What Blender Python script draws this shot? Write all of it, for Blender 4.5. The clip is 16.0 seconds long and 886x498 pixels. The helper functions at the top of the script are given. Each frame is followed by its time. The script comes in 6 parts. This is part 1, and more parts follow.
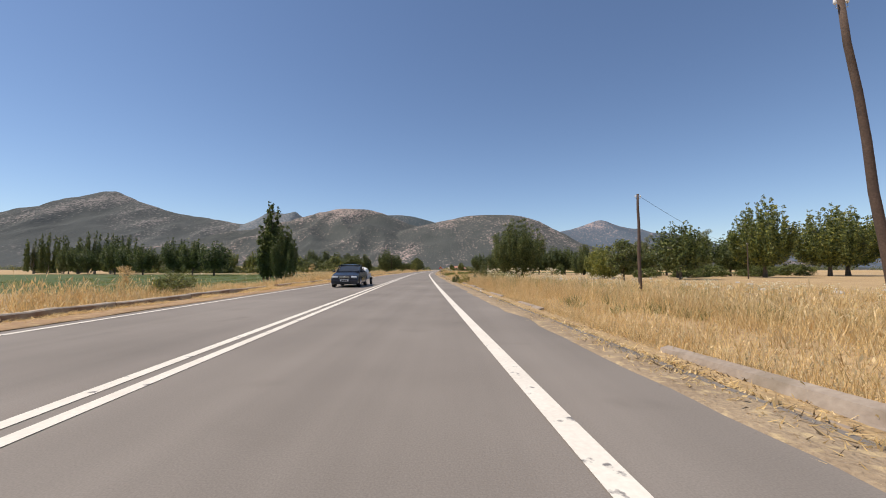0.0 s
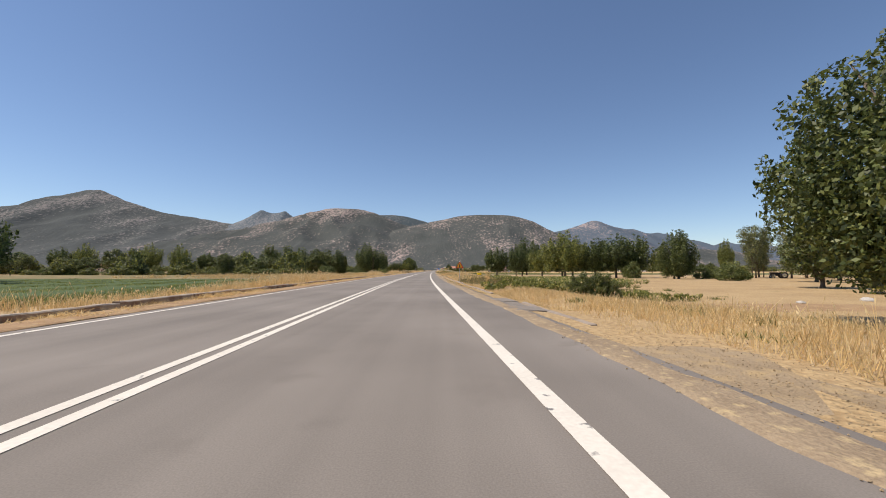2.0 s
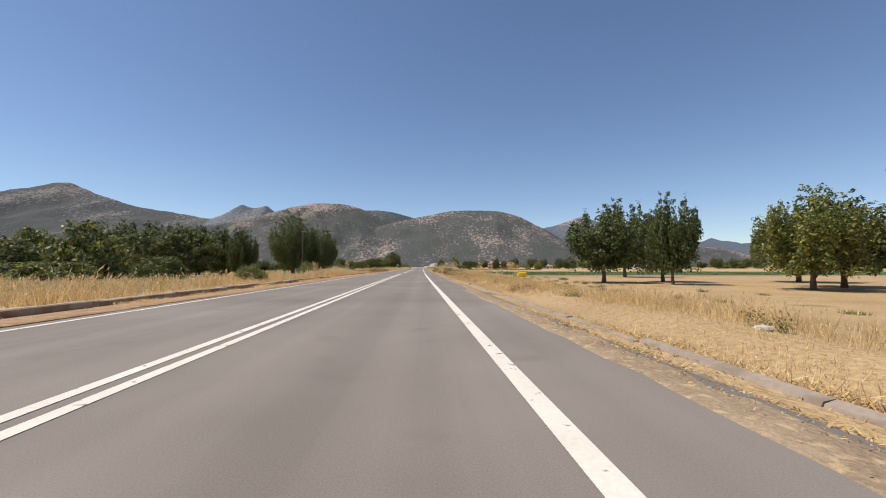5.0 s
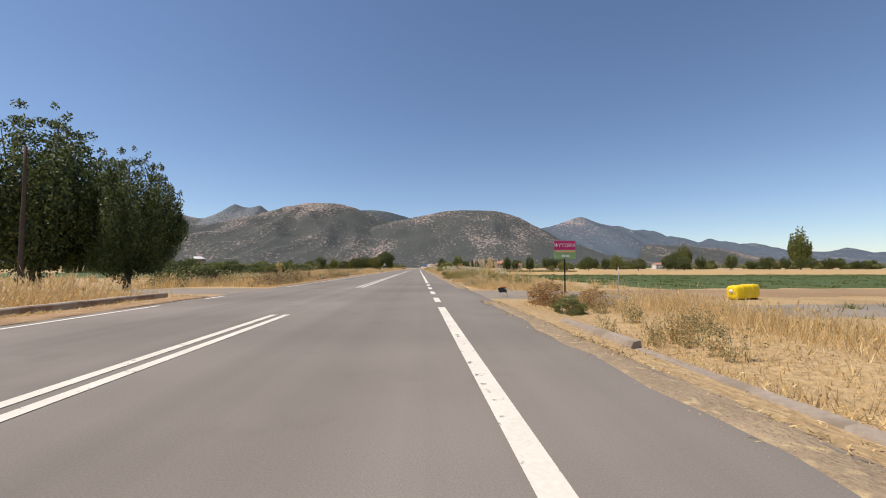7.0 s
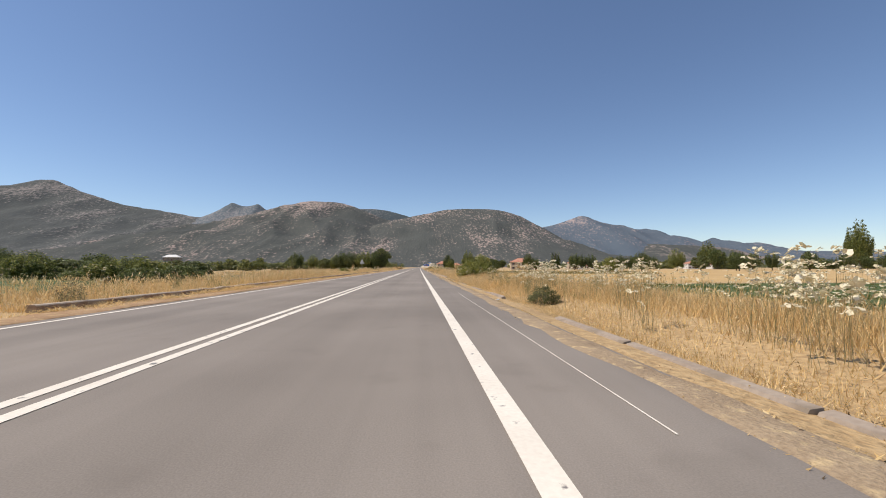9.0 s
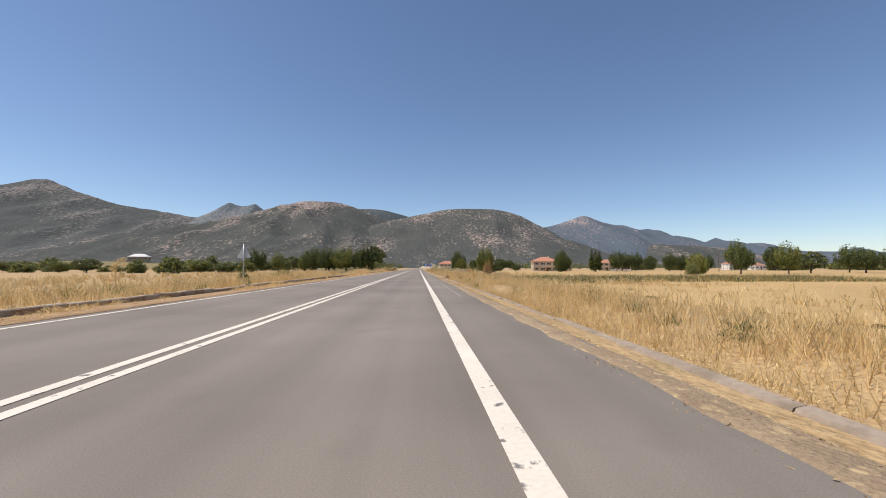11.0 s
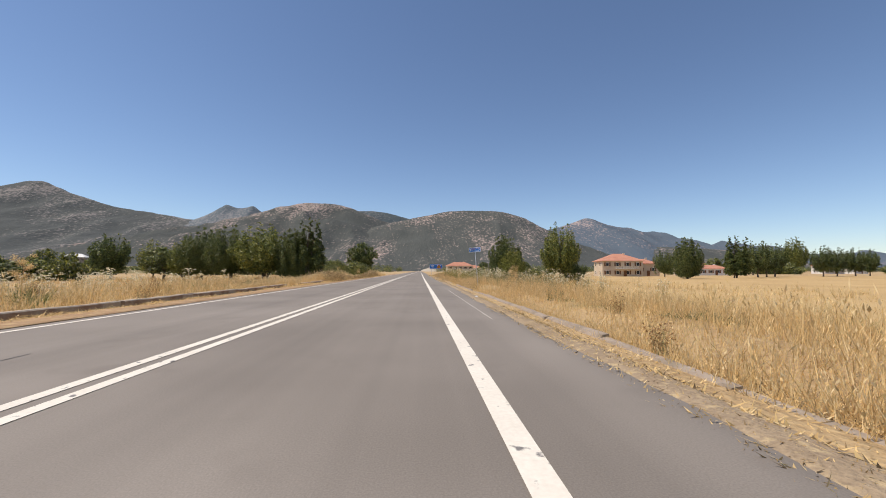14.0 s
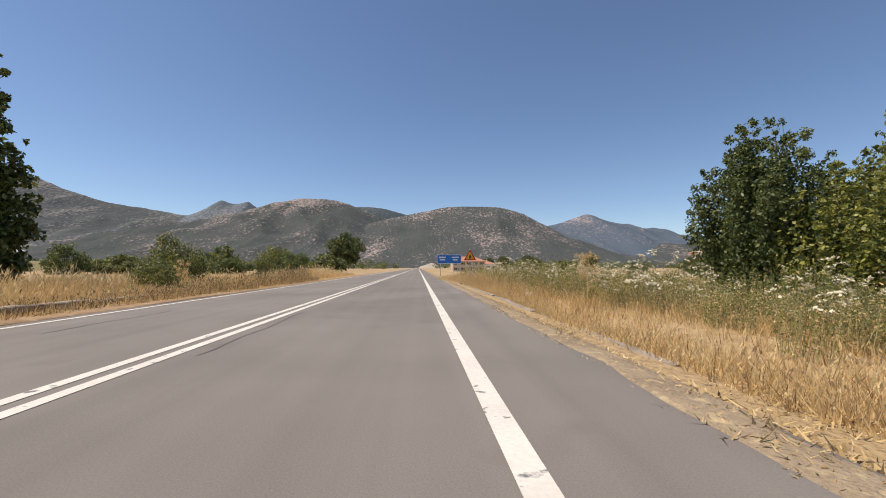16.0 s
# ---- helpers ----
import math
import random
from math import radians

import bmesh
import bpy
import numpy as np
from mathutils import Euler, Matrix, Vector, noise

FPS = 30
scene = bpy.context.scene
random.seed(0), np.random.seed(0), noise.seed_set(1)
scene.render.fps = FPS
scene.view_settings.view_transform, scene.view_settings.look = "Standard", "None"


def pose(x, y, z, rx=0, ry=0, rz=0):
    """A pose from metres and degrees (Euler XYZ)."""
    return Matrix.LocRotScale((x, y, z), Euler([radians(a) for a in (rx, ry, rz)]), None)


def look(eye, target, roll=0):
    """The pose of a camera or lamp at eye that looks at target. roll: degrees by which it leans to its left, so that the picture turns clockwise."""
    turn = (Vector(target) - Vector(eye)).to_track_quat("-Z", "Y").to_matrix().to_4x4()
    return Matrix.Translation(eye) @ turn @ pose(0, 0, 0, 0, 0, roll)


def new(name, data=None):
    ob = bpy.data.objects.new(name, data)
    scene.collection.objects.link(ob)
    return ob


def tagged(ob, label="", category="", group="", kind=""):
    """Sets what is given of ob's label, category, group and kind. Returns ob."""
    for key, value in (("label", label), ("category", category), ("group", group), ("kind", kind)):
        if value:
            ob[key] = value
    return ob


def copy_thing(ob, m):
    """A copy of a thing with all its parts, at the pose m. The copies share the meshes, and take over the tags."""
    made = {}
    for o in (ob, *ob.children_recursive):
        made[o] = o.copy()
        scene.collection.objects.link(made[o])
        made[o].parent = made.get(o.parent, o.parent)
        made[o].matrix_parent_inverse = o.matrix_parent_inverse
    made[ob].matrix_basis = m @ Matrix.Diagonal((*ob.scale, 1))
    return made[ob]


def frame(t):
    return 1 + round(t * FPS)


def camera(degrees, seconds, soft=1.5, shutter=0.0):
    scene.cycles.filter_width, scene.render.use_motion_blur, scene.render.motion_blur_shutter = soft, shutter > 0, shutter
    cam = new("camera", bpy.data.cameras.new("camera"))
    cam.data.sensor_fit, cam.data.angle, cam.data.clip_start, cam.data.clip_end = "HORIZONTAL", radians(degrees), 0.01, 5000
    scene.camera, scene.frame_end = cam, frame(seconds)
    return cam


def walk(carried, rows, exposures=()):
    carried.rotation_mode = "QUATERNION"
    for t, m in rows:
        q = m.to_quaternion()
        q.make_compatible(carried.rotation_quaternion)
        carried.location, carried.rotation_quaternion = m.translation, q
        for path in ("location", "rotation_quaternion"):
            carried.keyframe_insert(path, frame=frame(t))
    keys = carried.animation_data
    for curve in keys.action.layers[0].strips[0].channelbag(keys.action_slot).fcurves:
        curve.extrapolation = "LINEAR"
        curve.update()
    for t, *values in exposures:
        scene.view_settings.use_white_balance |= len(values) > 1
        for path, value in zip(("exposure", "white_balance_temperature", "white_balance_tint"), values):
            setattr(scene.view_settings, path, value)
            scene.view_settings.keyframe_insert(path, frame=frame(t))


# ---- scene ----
# camera: a dash-mounted wide lens, driven along a straight country road
cam = camera(95.0, 16.0, soft=1.0)
PATH = [
    (0.0, 0.000, 0.00, 2.90, 0.47),
    (0.5, -0.930, 14.18, 2.85, 0.13),
    (1.0, -1.775, 28.33, 2.73, -0.20),
    (1.5, -2.566, 42.46, 2.85, -0.28),
    (2.0, -3.312, 56.55, 2.99, -0.55),
    (2.5, -3.992, 70.59, 2.79, -0.80),
    (3.0, -4.598, 84.55, 2.71, -1.13),
    (3.5, -5.100, 98.43, 2.62, -1.62),
    (4.0, -5.483, 112.22, 2.62, -2.10),
    (4.5, -5.785, 125.95, 2.58, -2.28),
    (5.0, -6.043, 139.65, 2.53, -2.46),
    (5.5, -6.257, 153.32, 2.49, -2.64),
    (6.0, -6.429, 166.95, 2.44, -2.82),
    (6.5, -6.557, 180.55, 2.40, -3.00),
    (7.0, -6.667, 194.13, 2.61, -2.98),
    (7.5, -6.797, 207.69, 2.60, -2.82),
    (8.0, -6.950, 221.25, 2.37, -2.78),
    (8.5, -7.081, 234.79, 2.84, -3.00),
    (9.0, -7.187, 248.33, 2.54, -2.99),
    (9.5, -7.292, 261.84, 2.56, -3.01),
    (10.0, -7.392, 275.34, 2.59, -3.03),
    (10.5, -7.487, 288.81, 2.62, -3.05),
    (11.0, -7.577, 302.26, 2.64, -3.08),
    (11.5, -7.661, 315.68, 2.67, -3.10),
    (12.0, -7.742, 329.09, 2.61, -3.11),
    (12.5, -7.824, 342.48, 2.81, -3.08),
    (13.0, -7.923, 355.84, 2.86, -2.98),
    (13.5, -8.040, 369.19, 2.89, -2.91),
    (14.0, -8.159, 382.52, 3.09, -2.96),
    (14.5, -8.261, 395.84, 3.15, -3.06),
    (15.0, -8.340, 409.14, 2.90, -3.16),
    (15.5, -8.401, 422.43, 2.82, -3.21),
    (16.0, -8.452, 435.70, 2.63, -3.25),
]
walk(cam, [(t, pose(x, y, 1.12, 90 + p, 0, a)) for t, x, y, p, a in PATH], exposures=[(0.0, 0.2, 6500, 13), (16.0, 0.2, 6500, 13)])

# ---- light: high summer sun from the left, clear sky ----
SUN_EL, SUN_AZ = radians(61), radians(-94)
world = bpy.data.worlds.new("world")
scene.world = world
world.use_nodes = True
wn = world.node_tree.nodes
sky = wn.new("ShaderNodeTexSky")
sky.sky_type, sky.sun_disc = "NISHITA", False
sky.sun_elevation, sky.sun_rotation = SUN_EL, SUN_AZ
sky.altitude, sky.air_density, sky.dust_density, sky.ozone_density = 1000, 1.0, 0.35, 2.8
wn["Background"].inputs["Strength"].default_value = 0.106
world.node_tree.links.new(sky.outputs["Color"], wn["Background"].inputs["Color"])
sun_data = bpy.data.lights.new("sun", "SUN")
sun_data.energy, sun_data.angle, sun_data.color = 3.9, radians(0.5), (1.0, 0.89, 0.74)
sun = new("sun", sun_data)
sun_dir = Vector((math.sin(SUN_AZ) * math.cos(SUN_EL), math.cos(SUN_AZ) * math.cos(SUN_EL), math.sin(SUN_EL)))
sun.matrix_world = look(sun_dir * 300, (0, 0, 0))


# ---- materials ----
def material(name, low, high, fine=8.0, broad=0.3, rough=0.9, bump=0.3, metal=0.0, spread=0.5, island=0.0, lucent=0.0, stain=None, dist=0.02, spec=0.3):
    """A surface with variation at two scales, some relief, and an optional stain colour."""
    m = bpy.data.materials.new(name)
    m.use_nodes = True
    nt = m.node_tree
    n, l = nt.nodes, nt.links
    b = n["Principled BSDF"]
    b.inputs["Roughness"].default_value, b.inputs["Metallic"].default_value = rough, metal
    b.inputs["Specular IOR Level"].default_value = spec
    co = n.new("ShaderNodeTexCoord")
    a1, a2 = n.new("ShaderNodeTexNoise"), n.new("ShaderNodeTexNoise")
    for a, s, d in ((a1, fine, 4), (a2, broad, 3)):
        a.inputs["Scale"].default_value, a.inputs["Detail"].default_value = s, d
        l.new(co.outputs["Object"], a.inputs["Vector"])
    mix = n.new("ShaderNodeMath")
    mix.operation = "MULTIPLY_ADD"
    mix.inputs[1].default_value = spread
    l.new(a1.outputs["Fac"], mix.inputs[0])
    sc = n.new("ShaderNodeMath")
    sc.operation = "MULTIPLY_ADD"
    sc.inputs[1].default_value, sc.inputs[2].default_value = 1.0 - spread, 0.0
    l.new(a2.outputs["Fac"], sc.inputs[0])
    l.new(sc.outputs[0], mix.inputs[2])
    fac = mix.outputs[0]
    if island:
        g = n.new("ShaderNodeNewGeometry")
        isl = n.new("ShaderNodeMath")
        isl.operation = "MULTIPLY_ADD"
        isl.inputs[1].default_value, isl.inputs[2].default_value = island, -island / 2
        l.new(g.outputs["Random Per Island"], isl.inputs[0])
        ad = n.new("ShaderNodeMath")
        ad.operation = "ADD"
        l.new(fac, ad.inputs[0])
        l.new(isl.outputs[0], ad.inputs[1])
        fac = ad.outputs[0]
    ramp = n.new("ShaderNodeValToRGB")
    ramp.color_ramp.elements[0].position, ramp.color_ramp.elements[1].position = 0.3, 0.7
    ramp.color_ramp.elements[0].color, ramp.color_ramp.elements[1].color = (*low, 1), (*high, 1)
    l.new(fac, ramp.inputs[0])
    colour = ramp.outputs[0]
    if stain:
        a3 = n.new("ShaderNodeTexNoise")
        a3.inputs["Scale"].default_value, a3.inputs["Detail"].default_value = stain[1], 6
        l.new(co.outputs["Object"], a3.inputs["Vector"])
        r3 = n.new("ShaderNodeValToRGB")
        r3.color_ramp.elements[0].position, r3.color_ramp.elements[1].position = stain[2], stain[2] + stain[3]
        l.new(a3.outputs["Fac"], r3.inputs[0])
        mc = n.new("ShaderNodeMix")
        mc.data_type = "RGBA"
        l.new(r3.outputs[0], mc.inputs["Factor"])
        l.new(colour, mc.inputs["A"])
        mc.inputs["B"].default_value = (*stain[0], 1)
        colour = mc.outputs["Result"]
    l.new(colour, b.inputs["Base Color"])
    if bump:
        bp = n.new("ShaderNodeBump")
        bp.inputs["Strength"].default_value, bp.inputs["Distance"].default_value = bump, dist
        l.new(a1.outputs["Fac"], bp.inputs["Height"])
        l.new(bp.outputs[0], b.inputs["Normal"])
    if lucent:
        tr = n.new("ShaderNodeBsdfTranslucent")
        l.new(colour, tr.inputs["Color"])
        ms = n.new("ShaderNodeMixShader")
        ms.inputs[0].default_value = lucent
        l.new(b.outputs[0], ms.inputs[1])
        l.new(tr.outputs[0], ms.inputs[2])
        l.new(ms.outputs[0], n["Material Output"].inputs["Surface"])
    return m


def mountain_material(name, scrub, scrub2, rock, bare, line):
    """Dry limestone slopes: dotted scrub over pale rock, barer towards the summits. Any haze is in the colours given.
    """
    m = bpy.data.materials.new(name)
    m.use_nodes = True
    n, l = m.node_tree.nodes, m.node_tree.links
    b = n["Principled BSDF"]
    b.inputs["Roughness"].default_value, b.inputs["Specular IOR Level"].default_value = 1.0, 0.1
    geo = n.new("ShaderNodeNewGeometry")
    lie = n.new("ShaderNodeMapping")
    lie.inputs["Scale"].default_value = (1.0, 0.3, 1.0)
    l.new(geo.outputs["Position"], lie.inputs["Vector"])
    v = n.new("ShaderNodeTexVoronoi")
    v.inputs["Scale"].default_value = 0.10
    n1, n2, n3 = (n.new("ShaderNodeTexNoise") for _ in range(3))
    for a, s, d in ((n1, 0.06, 10), (n2, 0.0032, 6), (n3, 0.012, 5)):
        a.inputs["Scale"].default_value, a.inputs["Detail"].default_value = s, d
        l.new(lie.outputs[0], a.inputs["Vector"])
    l.new(lie.outputs[0], v.inputs["Vector"])
    sep = n.new("ShaderNodeSeparateXYZ")
    l.new(geo.outputs["Position"], sep.inputs[0])
    high = n.new("ShaderNodeMapRange")
    high.inputs["From Min"].default_value, high.inputs["From Max"].default_value = line[0], line[1]
    high.inputs["To Min"].default_value, high.inputs["To Max"].default_value = -0.37, -0.15
    l.new(sep.outputs["Z"], high.inputs["Value"])
    s1 = n.new("ShaderNodeMath")
    s1.operation = "MULTIPLY_ADD"
    s1.inputs[1].default_value = 1.1
    l.new(n1.outputs["Fac"], s1.inputs[0])
    l.new(high.outputs[0], s1.inputs[2])
    s2 = n.new("ShaderNodeMath")
    s2.operation = "MULTIPLY_ADD"
    s2.inputs[1].default_value = 0.95
    l.new(n2.outputs["Fac"], s2.inputs[0])
    l.new(s1.outputs[0], s2.inputs[2])
    s3 = n.new("ShaderNodeMath")
    s3.operation = "MULTIPLY_ADD"
    s3.inputs[1].default_value = -0.32
    l.new(v.outputs["Distance"], s3.inputs[0])
    l.new(s2.outputs[0], s3.inputs[2])
    r = n.new("ShaderNodeValToRGB")
    r.color_ramp.elements[0].position, r.color_ramp.elements[1].position = 0.58, 0.84
    l.new(s3.outputs[0], r.inputs[0])
    green = n.new("ShaderNodeMix")
    green.data_type = "RGBA"
    green.inputs["A"].default_value, green.inputs["B"].default_value = (*scrub, 1), (*scrub2, 1)
    l.new(n3.outputs["Fac"], green.inputs["Factor"])
    stone = n.new("ShaderNodeMix")
    stone.data_type = "RGBA"
    stone.inputs["A"].default_value, stone.inputs["B"].default_value = (*rock, 1), (*bare, 1)
    l.new(n2.outputs["Fac"], stone.inputs["Factor"])
    mc = n.new("ShaderNodeMix")
    mc.data_type = "RGBA"
    l.new(r.outputs[0], mc.inputs["Factor"])
    l.new(green.outputs["Result"], mc.inputs["A"])
    l.new(stone.outputs["Result"], mc.inputs["B"])
    l.new(mc.outputs["Result"], b.inputs["Base Color"])
    bp = n.new("ShaderNodeBump")
    bp.inputs["Strength"].default_value, bp.inputs["Distance"].default_value = 0.6, 14
    l.new(n1.outputs["Fac"], bp.inputs["Height"])
    l.new(bp.outputs[0], b.inputs["Normal"])
    return m


ASPHALT = material("asphalt", (0.175, 0.155, 0.132), (0.288, 0.257, 0.222), fine=75, broad=0.25, rough=0.85, bump=0.35, spread=0.45, stain=((0.185, 0.162, 0.138), 0.9, 0.60, 0.25), dist=0.006)
ASPHALT_OLD = material("asphalt_worn", (0.21, 0.18, 0.145), (0.33, 0.285, 0.23), fine=55, broad=0.3, rough=0.85, bump=0.35, spread=0.45, stain=((0.35, 0.29, 0.21), 1.4, 0.46, 0.35), dist=0.01)


def add_tracks(m):
    """Long faint streaks along the lanes, where wheels have polished and stained the surface."""
    n, l = m.node_tree.nodes, m.node_tree.links
    b = n["Principled BSDF"]
    base = b.inputs["Base Color"].links[0].from_socket
    co, mp, nz, mr, mx = (n.new(k) for k in ("ShaderNodeTexCoord", "ShaderNodeMapping", "ShaderNodeTexNoise", "ShaderNodeMapRange", "ShaderNodeMix"))
    mp.inputs["Scale"].default_value = (1.3, 0.012, 1.0)
    nz.inputs["Scale"].default_value, nz.inputs["Detail"].default_value = 1.0, 4
    mr.inputs["From Min"].default_value, mr.inputs["From Max"].default_value = 0.3, 0.7
    mr.inputs["To Min"].default_value, mr.inputs["To Max"].default_value = 0.88, 1.08
    mx.data_type, mx.blend_type = "RGBA", "MULTIPLY"
    mx.inputs["Factor"].default_value = 1.0
    l.new(co.outputs["Object"], mp.inputs["Vector"])
    l.new(mp.outputs[0], nz.inputs["Vector"])
    l.new(nz.outputs["Fac"], mr.inputs["Value"])
    l.new(base, mx.inputs["A"])
    l.new(mr.outputs[0], mx.inputs["B"])
    l.new(mx.outputs["Result"], b.inputs["Base Color"])


add_tracks(ASPHALT)
PAINT = material("road_paint", (0.66, 0.61, 0.52), (0.82, 0.78, 0.68), fine=25, broad=1.5, rough=0.7, bump=0.1, stain=((0.2, 0.19, 0.18), 6, 0.63, 0.06), dist=0.003)
TAR = material("tar", (0.08, 0.075, 0.07), (0.12, 0.112, 0.104), fine=30, rough=0.6)
GRAVEL = material("gravel", (0.27, 0.20, 0.12), (0.46, 0.355, 0.225), fine=30, broad=1.2, bump=0.9, dist=0.03, stain=((0.47, 0.345, 0.185), 3.0, 0.50, 0.2))
STRAW_DIRT = material("straw_strewn_dirt", (0.23, 0.17, 0.11), (0.44, 0.34, 0.22), fine=26, broad=1.4, bump=1.0, dist=0.03, stain=((0.54, 0.415, 0.235), 6.0, 0.55, 0.14))
EARTH = material("dry_earth", (0.31, 0.205, 0.10), (0.60, 0.44, 0.235), fine=9, broad=0.2, bump=1.0, stain=((0.24, 0.19, 0.075), 0.2, 0.62, 0.12), dist=0.08, spread=0.62)
SOIL = material("orange_soil", (0.27, 0.165, 0.085), (0.46, 0.31, 0.17), fine=20, broad=1.0, bump=0.9, dist=0.03, stain=((0.50, 0.36, 0.19), 3.0, 0.52, 0.2))
PALE_EARTH = material("pale_earth", (0.36, 0.31, 0.24), (0.5, 0.44, 0.35), fine=0.6, broad=0.05, bump=0.5, dist=0.3)
STRAW_FIELD = material("stubble", (0.40, 0.27, 0.115), (0.58, 0.41, 0.195), fine=5, broad=0.1, bump=0.6, dist=0.05)
GREEN_FIELD = material("green_crop", (0.052, 0.085, 0.024), (0.105, 0.14, 0.045), fine=3.5, broad=0.15, bump=0.8, dist=0.08)
OLIVE_FIELD = material("weedy_olive_field", (0.15, 0.125, 0.055), (0.27, 0.22, 0.10), fine=2.5, broad=0.12, bump=0.8, dist=0.06, stain=((0.34, 0.26, 0.12), 0.15, 0.52, 0.15))
BROWN_FIELD = material("ploughed_soil", (0.26, 0.17, 0.09), (0.40, 0.28, 0.16), fine=4, broad=0.2, bump=0.8, dist=0.06)
STRAW = material("straw", (0.55, 0.385, 0.175), (0.85, 0.635, 0.31), fine=0.8, broad=0.15, bump=0, island=0.7, lucent=0.35)
STRAW_PALE = material("pale_straw", (0.64, 0.475, 0.225), (0.90, 0.72, 0.41), fine=0.8, broad=0.15, bump=0, island=0.7, lucent=0.35)
WEED = material("weed_leaf", (0.095, 0.125, 0.032), (0.27, 0.28, 0.09), fine=0.8, broad=0.3, bump=0, island=0.7, lucent=0.45)
PLUME = material("plume", (0.62, 0.57, 0.46), (0.86, 0.81, 0.69), fine=6, bump=0, island=0.5, lucent=0.4)
UMBEL = material("umbel", (0.60, 0.55, 0.37), (0.84, 0.79, 0.61), fine=20, bump=0, island=0.4, lucent=0.2)
STEM = material("stem", (0.24, 0.24, 0.10), (0.46, 0.40, 0.20), fine=2, bump=0, island=0.5)
DOCK = material("dried_dock", (0.26, 0.15, 0.065), (0.50, 0.32, 0.15), fine=1.2, broad=0.35, rough=0.8, bump=0, island=0.75, lucent=0.3)
DRY_LEAF = material("withered_leaf", (0.12, 0.085, 0.045), (0.32, 0.23, 0.12), fine=1.2, broad=0.35, rough=0.7, bump=0, island=0.75, lucent=0.2)
LEAF = material("leaf_dark", (0.044, 0.062, 0.016), (0.155, 0.190, 0.052), fine=1.2, broad=0.35, rough=0.5, bump=0, island=0.75, lucent=0.3, spec=0.5)
LEAF_MID = material("leaf_mid", (0.074, 0.098, 0.022), (0.235, 0.262, 0.070), fine=1.2, broad=0.35, rough=0.5, bump=0, island=0.75, lucent=0.32, spec=0.5)
LEAF_YELLOW = material("leaf_yellow_green", (0.14, 0.155, 0.026), (0.43, 0.415, 0.085), fine=1.2, broad=0.35, rough=0.5, bump=0, island=0.75, lucent=0.34, spec=0.5)
LEAF_GREY = material("leaf_grey_green", (0.085, 0.098, 0.045), (0.25, 0.26, 0.14), fine=1.2, broad=0.35, rough=0.55, bump=0, island=0.75, lucent=0.3)
BARK = material("bark", (0.09, 0.07, 0.05), (0.22, 0.18, 0.14), fine=14, broad=2, bump=0.8, dist=0.03)
BARK_PALE = material("pale_bark", (0.3, 0.27, 0.22), (0.5, 0.46, 0.4), fine=14, broad=2, bump=0.6, dist=0.02)
CONCRETE = material("weathered_concrete", (0.28, 0.20, 0.13), (0.46, 0.36, 0.25), fine=14, broad=0.9, bump=0.5, stain=((0.24, 0.13, 0.07), 1.3, 0.50, 0.16), dist=0.015)
WALL_TOP = material("pale_wall_top", (0.34, 0.28, 0.21), (0.52, 0.44, 0.34), fine=14, broad=0.9, bump=0.5, stain=((0.30, 0.20, 0.13), 1.3, 0.56, 0.16), dist=0.015)
CONCRETE_PALE = material("pale_concrete", (0.25, 0.20, 0.155), (0.40, 0.335, 0.265), fine=14, broad=0.9, bump=0.5, stain=((0.22, 0.18, 0.13), 1.3, 0.55, 0.14), dist=0.015)
APRON = material("grey_apron", (0.20, 0.175, 0.145), (0.34, 0.30, 0.255), fine=18, broad=0.8, bump=0.6, stain=((0.16, 0.135, 0.11), 1.6, 0.52, 0.16), dist=0.012)
POLE_WOOD = material("pole_wood", (0.06, 0.042, 0.034), (0.15, 0.105, 0.078), fine=20, broad=1.5, bump=0.6)
STEEL = material("galvanised_steel", (0.42, 0.43, 0.44), (0.6, 0.61, 0.62), fine=18, broad=2, rough=0.5, metal=0.7, bump=0.05)
SIGN_BACK = material("sign_back", (0.45, 0.46, 0.46), (0.58, 0.59, 0.59), fine=9, rough=0.5, metal=0.5, bump=0)
SIGN_RED = material("sign_red", (0.55, 0.03, 0.02), (0.65, 0.05, 0.03), fine=9, rough=0.4, bump=0)
SIGN_YELLOW = material("sign_yellow", (0.75, 0.42, 0.02), (0.85, 0.5, 0.03), fine=9, rough=0.4, bump=0)
SIGN_BLACK = material("sign_black", (0.015, 0.015, 0.015), (0.03, 0.03, 0.03), fine=9, rough=0.4, bump=0)
SIGN_BLUE = material("sign_blue", (0.02, 0.15, 0.50), (0.03, 0.19, 0.58), fine=9, rough=0.4, bump=0)
SIGN_WHITE = material("sign_white", (0.74, 0.74, 0.72), (0.82, 0.82, 0.8), fine=9, rough=0.4, bump=0)
SIGN_PINK = material("sign_magenta", (0.5, 0.02, 0.14), (0.6, 0.04, 0.2), fine=9, rough=0.5, bump=0)
SIGN_GREEN = material("sign_green", (0.22, 0.4, 0.14), (0.36, 0.52, 0.24), fine=9, rough=0.5, bump=0)
SIGN_ORANGE = material("sign_orange", (0.75, 0.4, 0.2), (0.8, 0.5, 0.3), fine=9, rough=0.5, bump=0)
YELLOW = material("yellow_plastic", (0.78, 0.55, 0.01), (0.88, 0.66, 0.02), fine=6, rough=0.4, bump=0.05)
WIRE = material("wire", (0.02, 0.02, 0.02), (0.05, 0.05, 0.05), fine=9, bump=0)
PLASTER = material("cream_plaster", (0.52, 0.42, 0.30), (0.66, 0.56, 0.43), fine=6, broad=0.5, bump=0.2)
PLASTER_WHITE = material("white_plaster", (0.68, 0.66, 0.61), (0.8, 0.78, 0.73), fine=6, broad=0.5, bump=0.2)
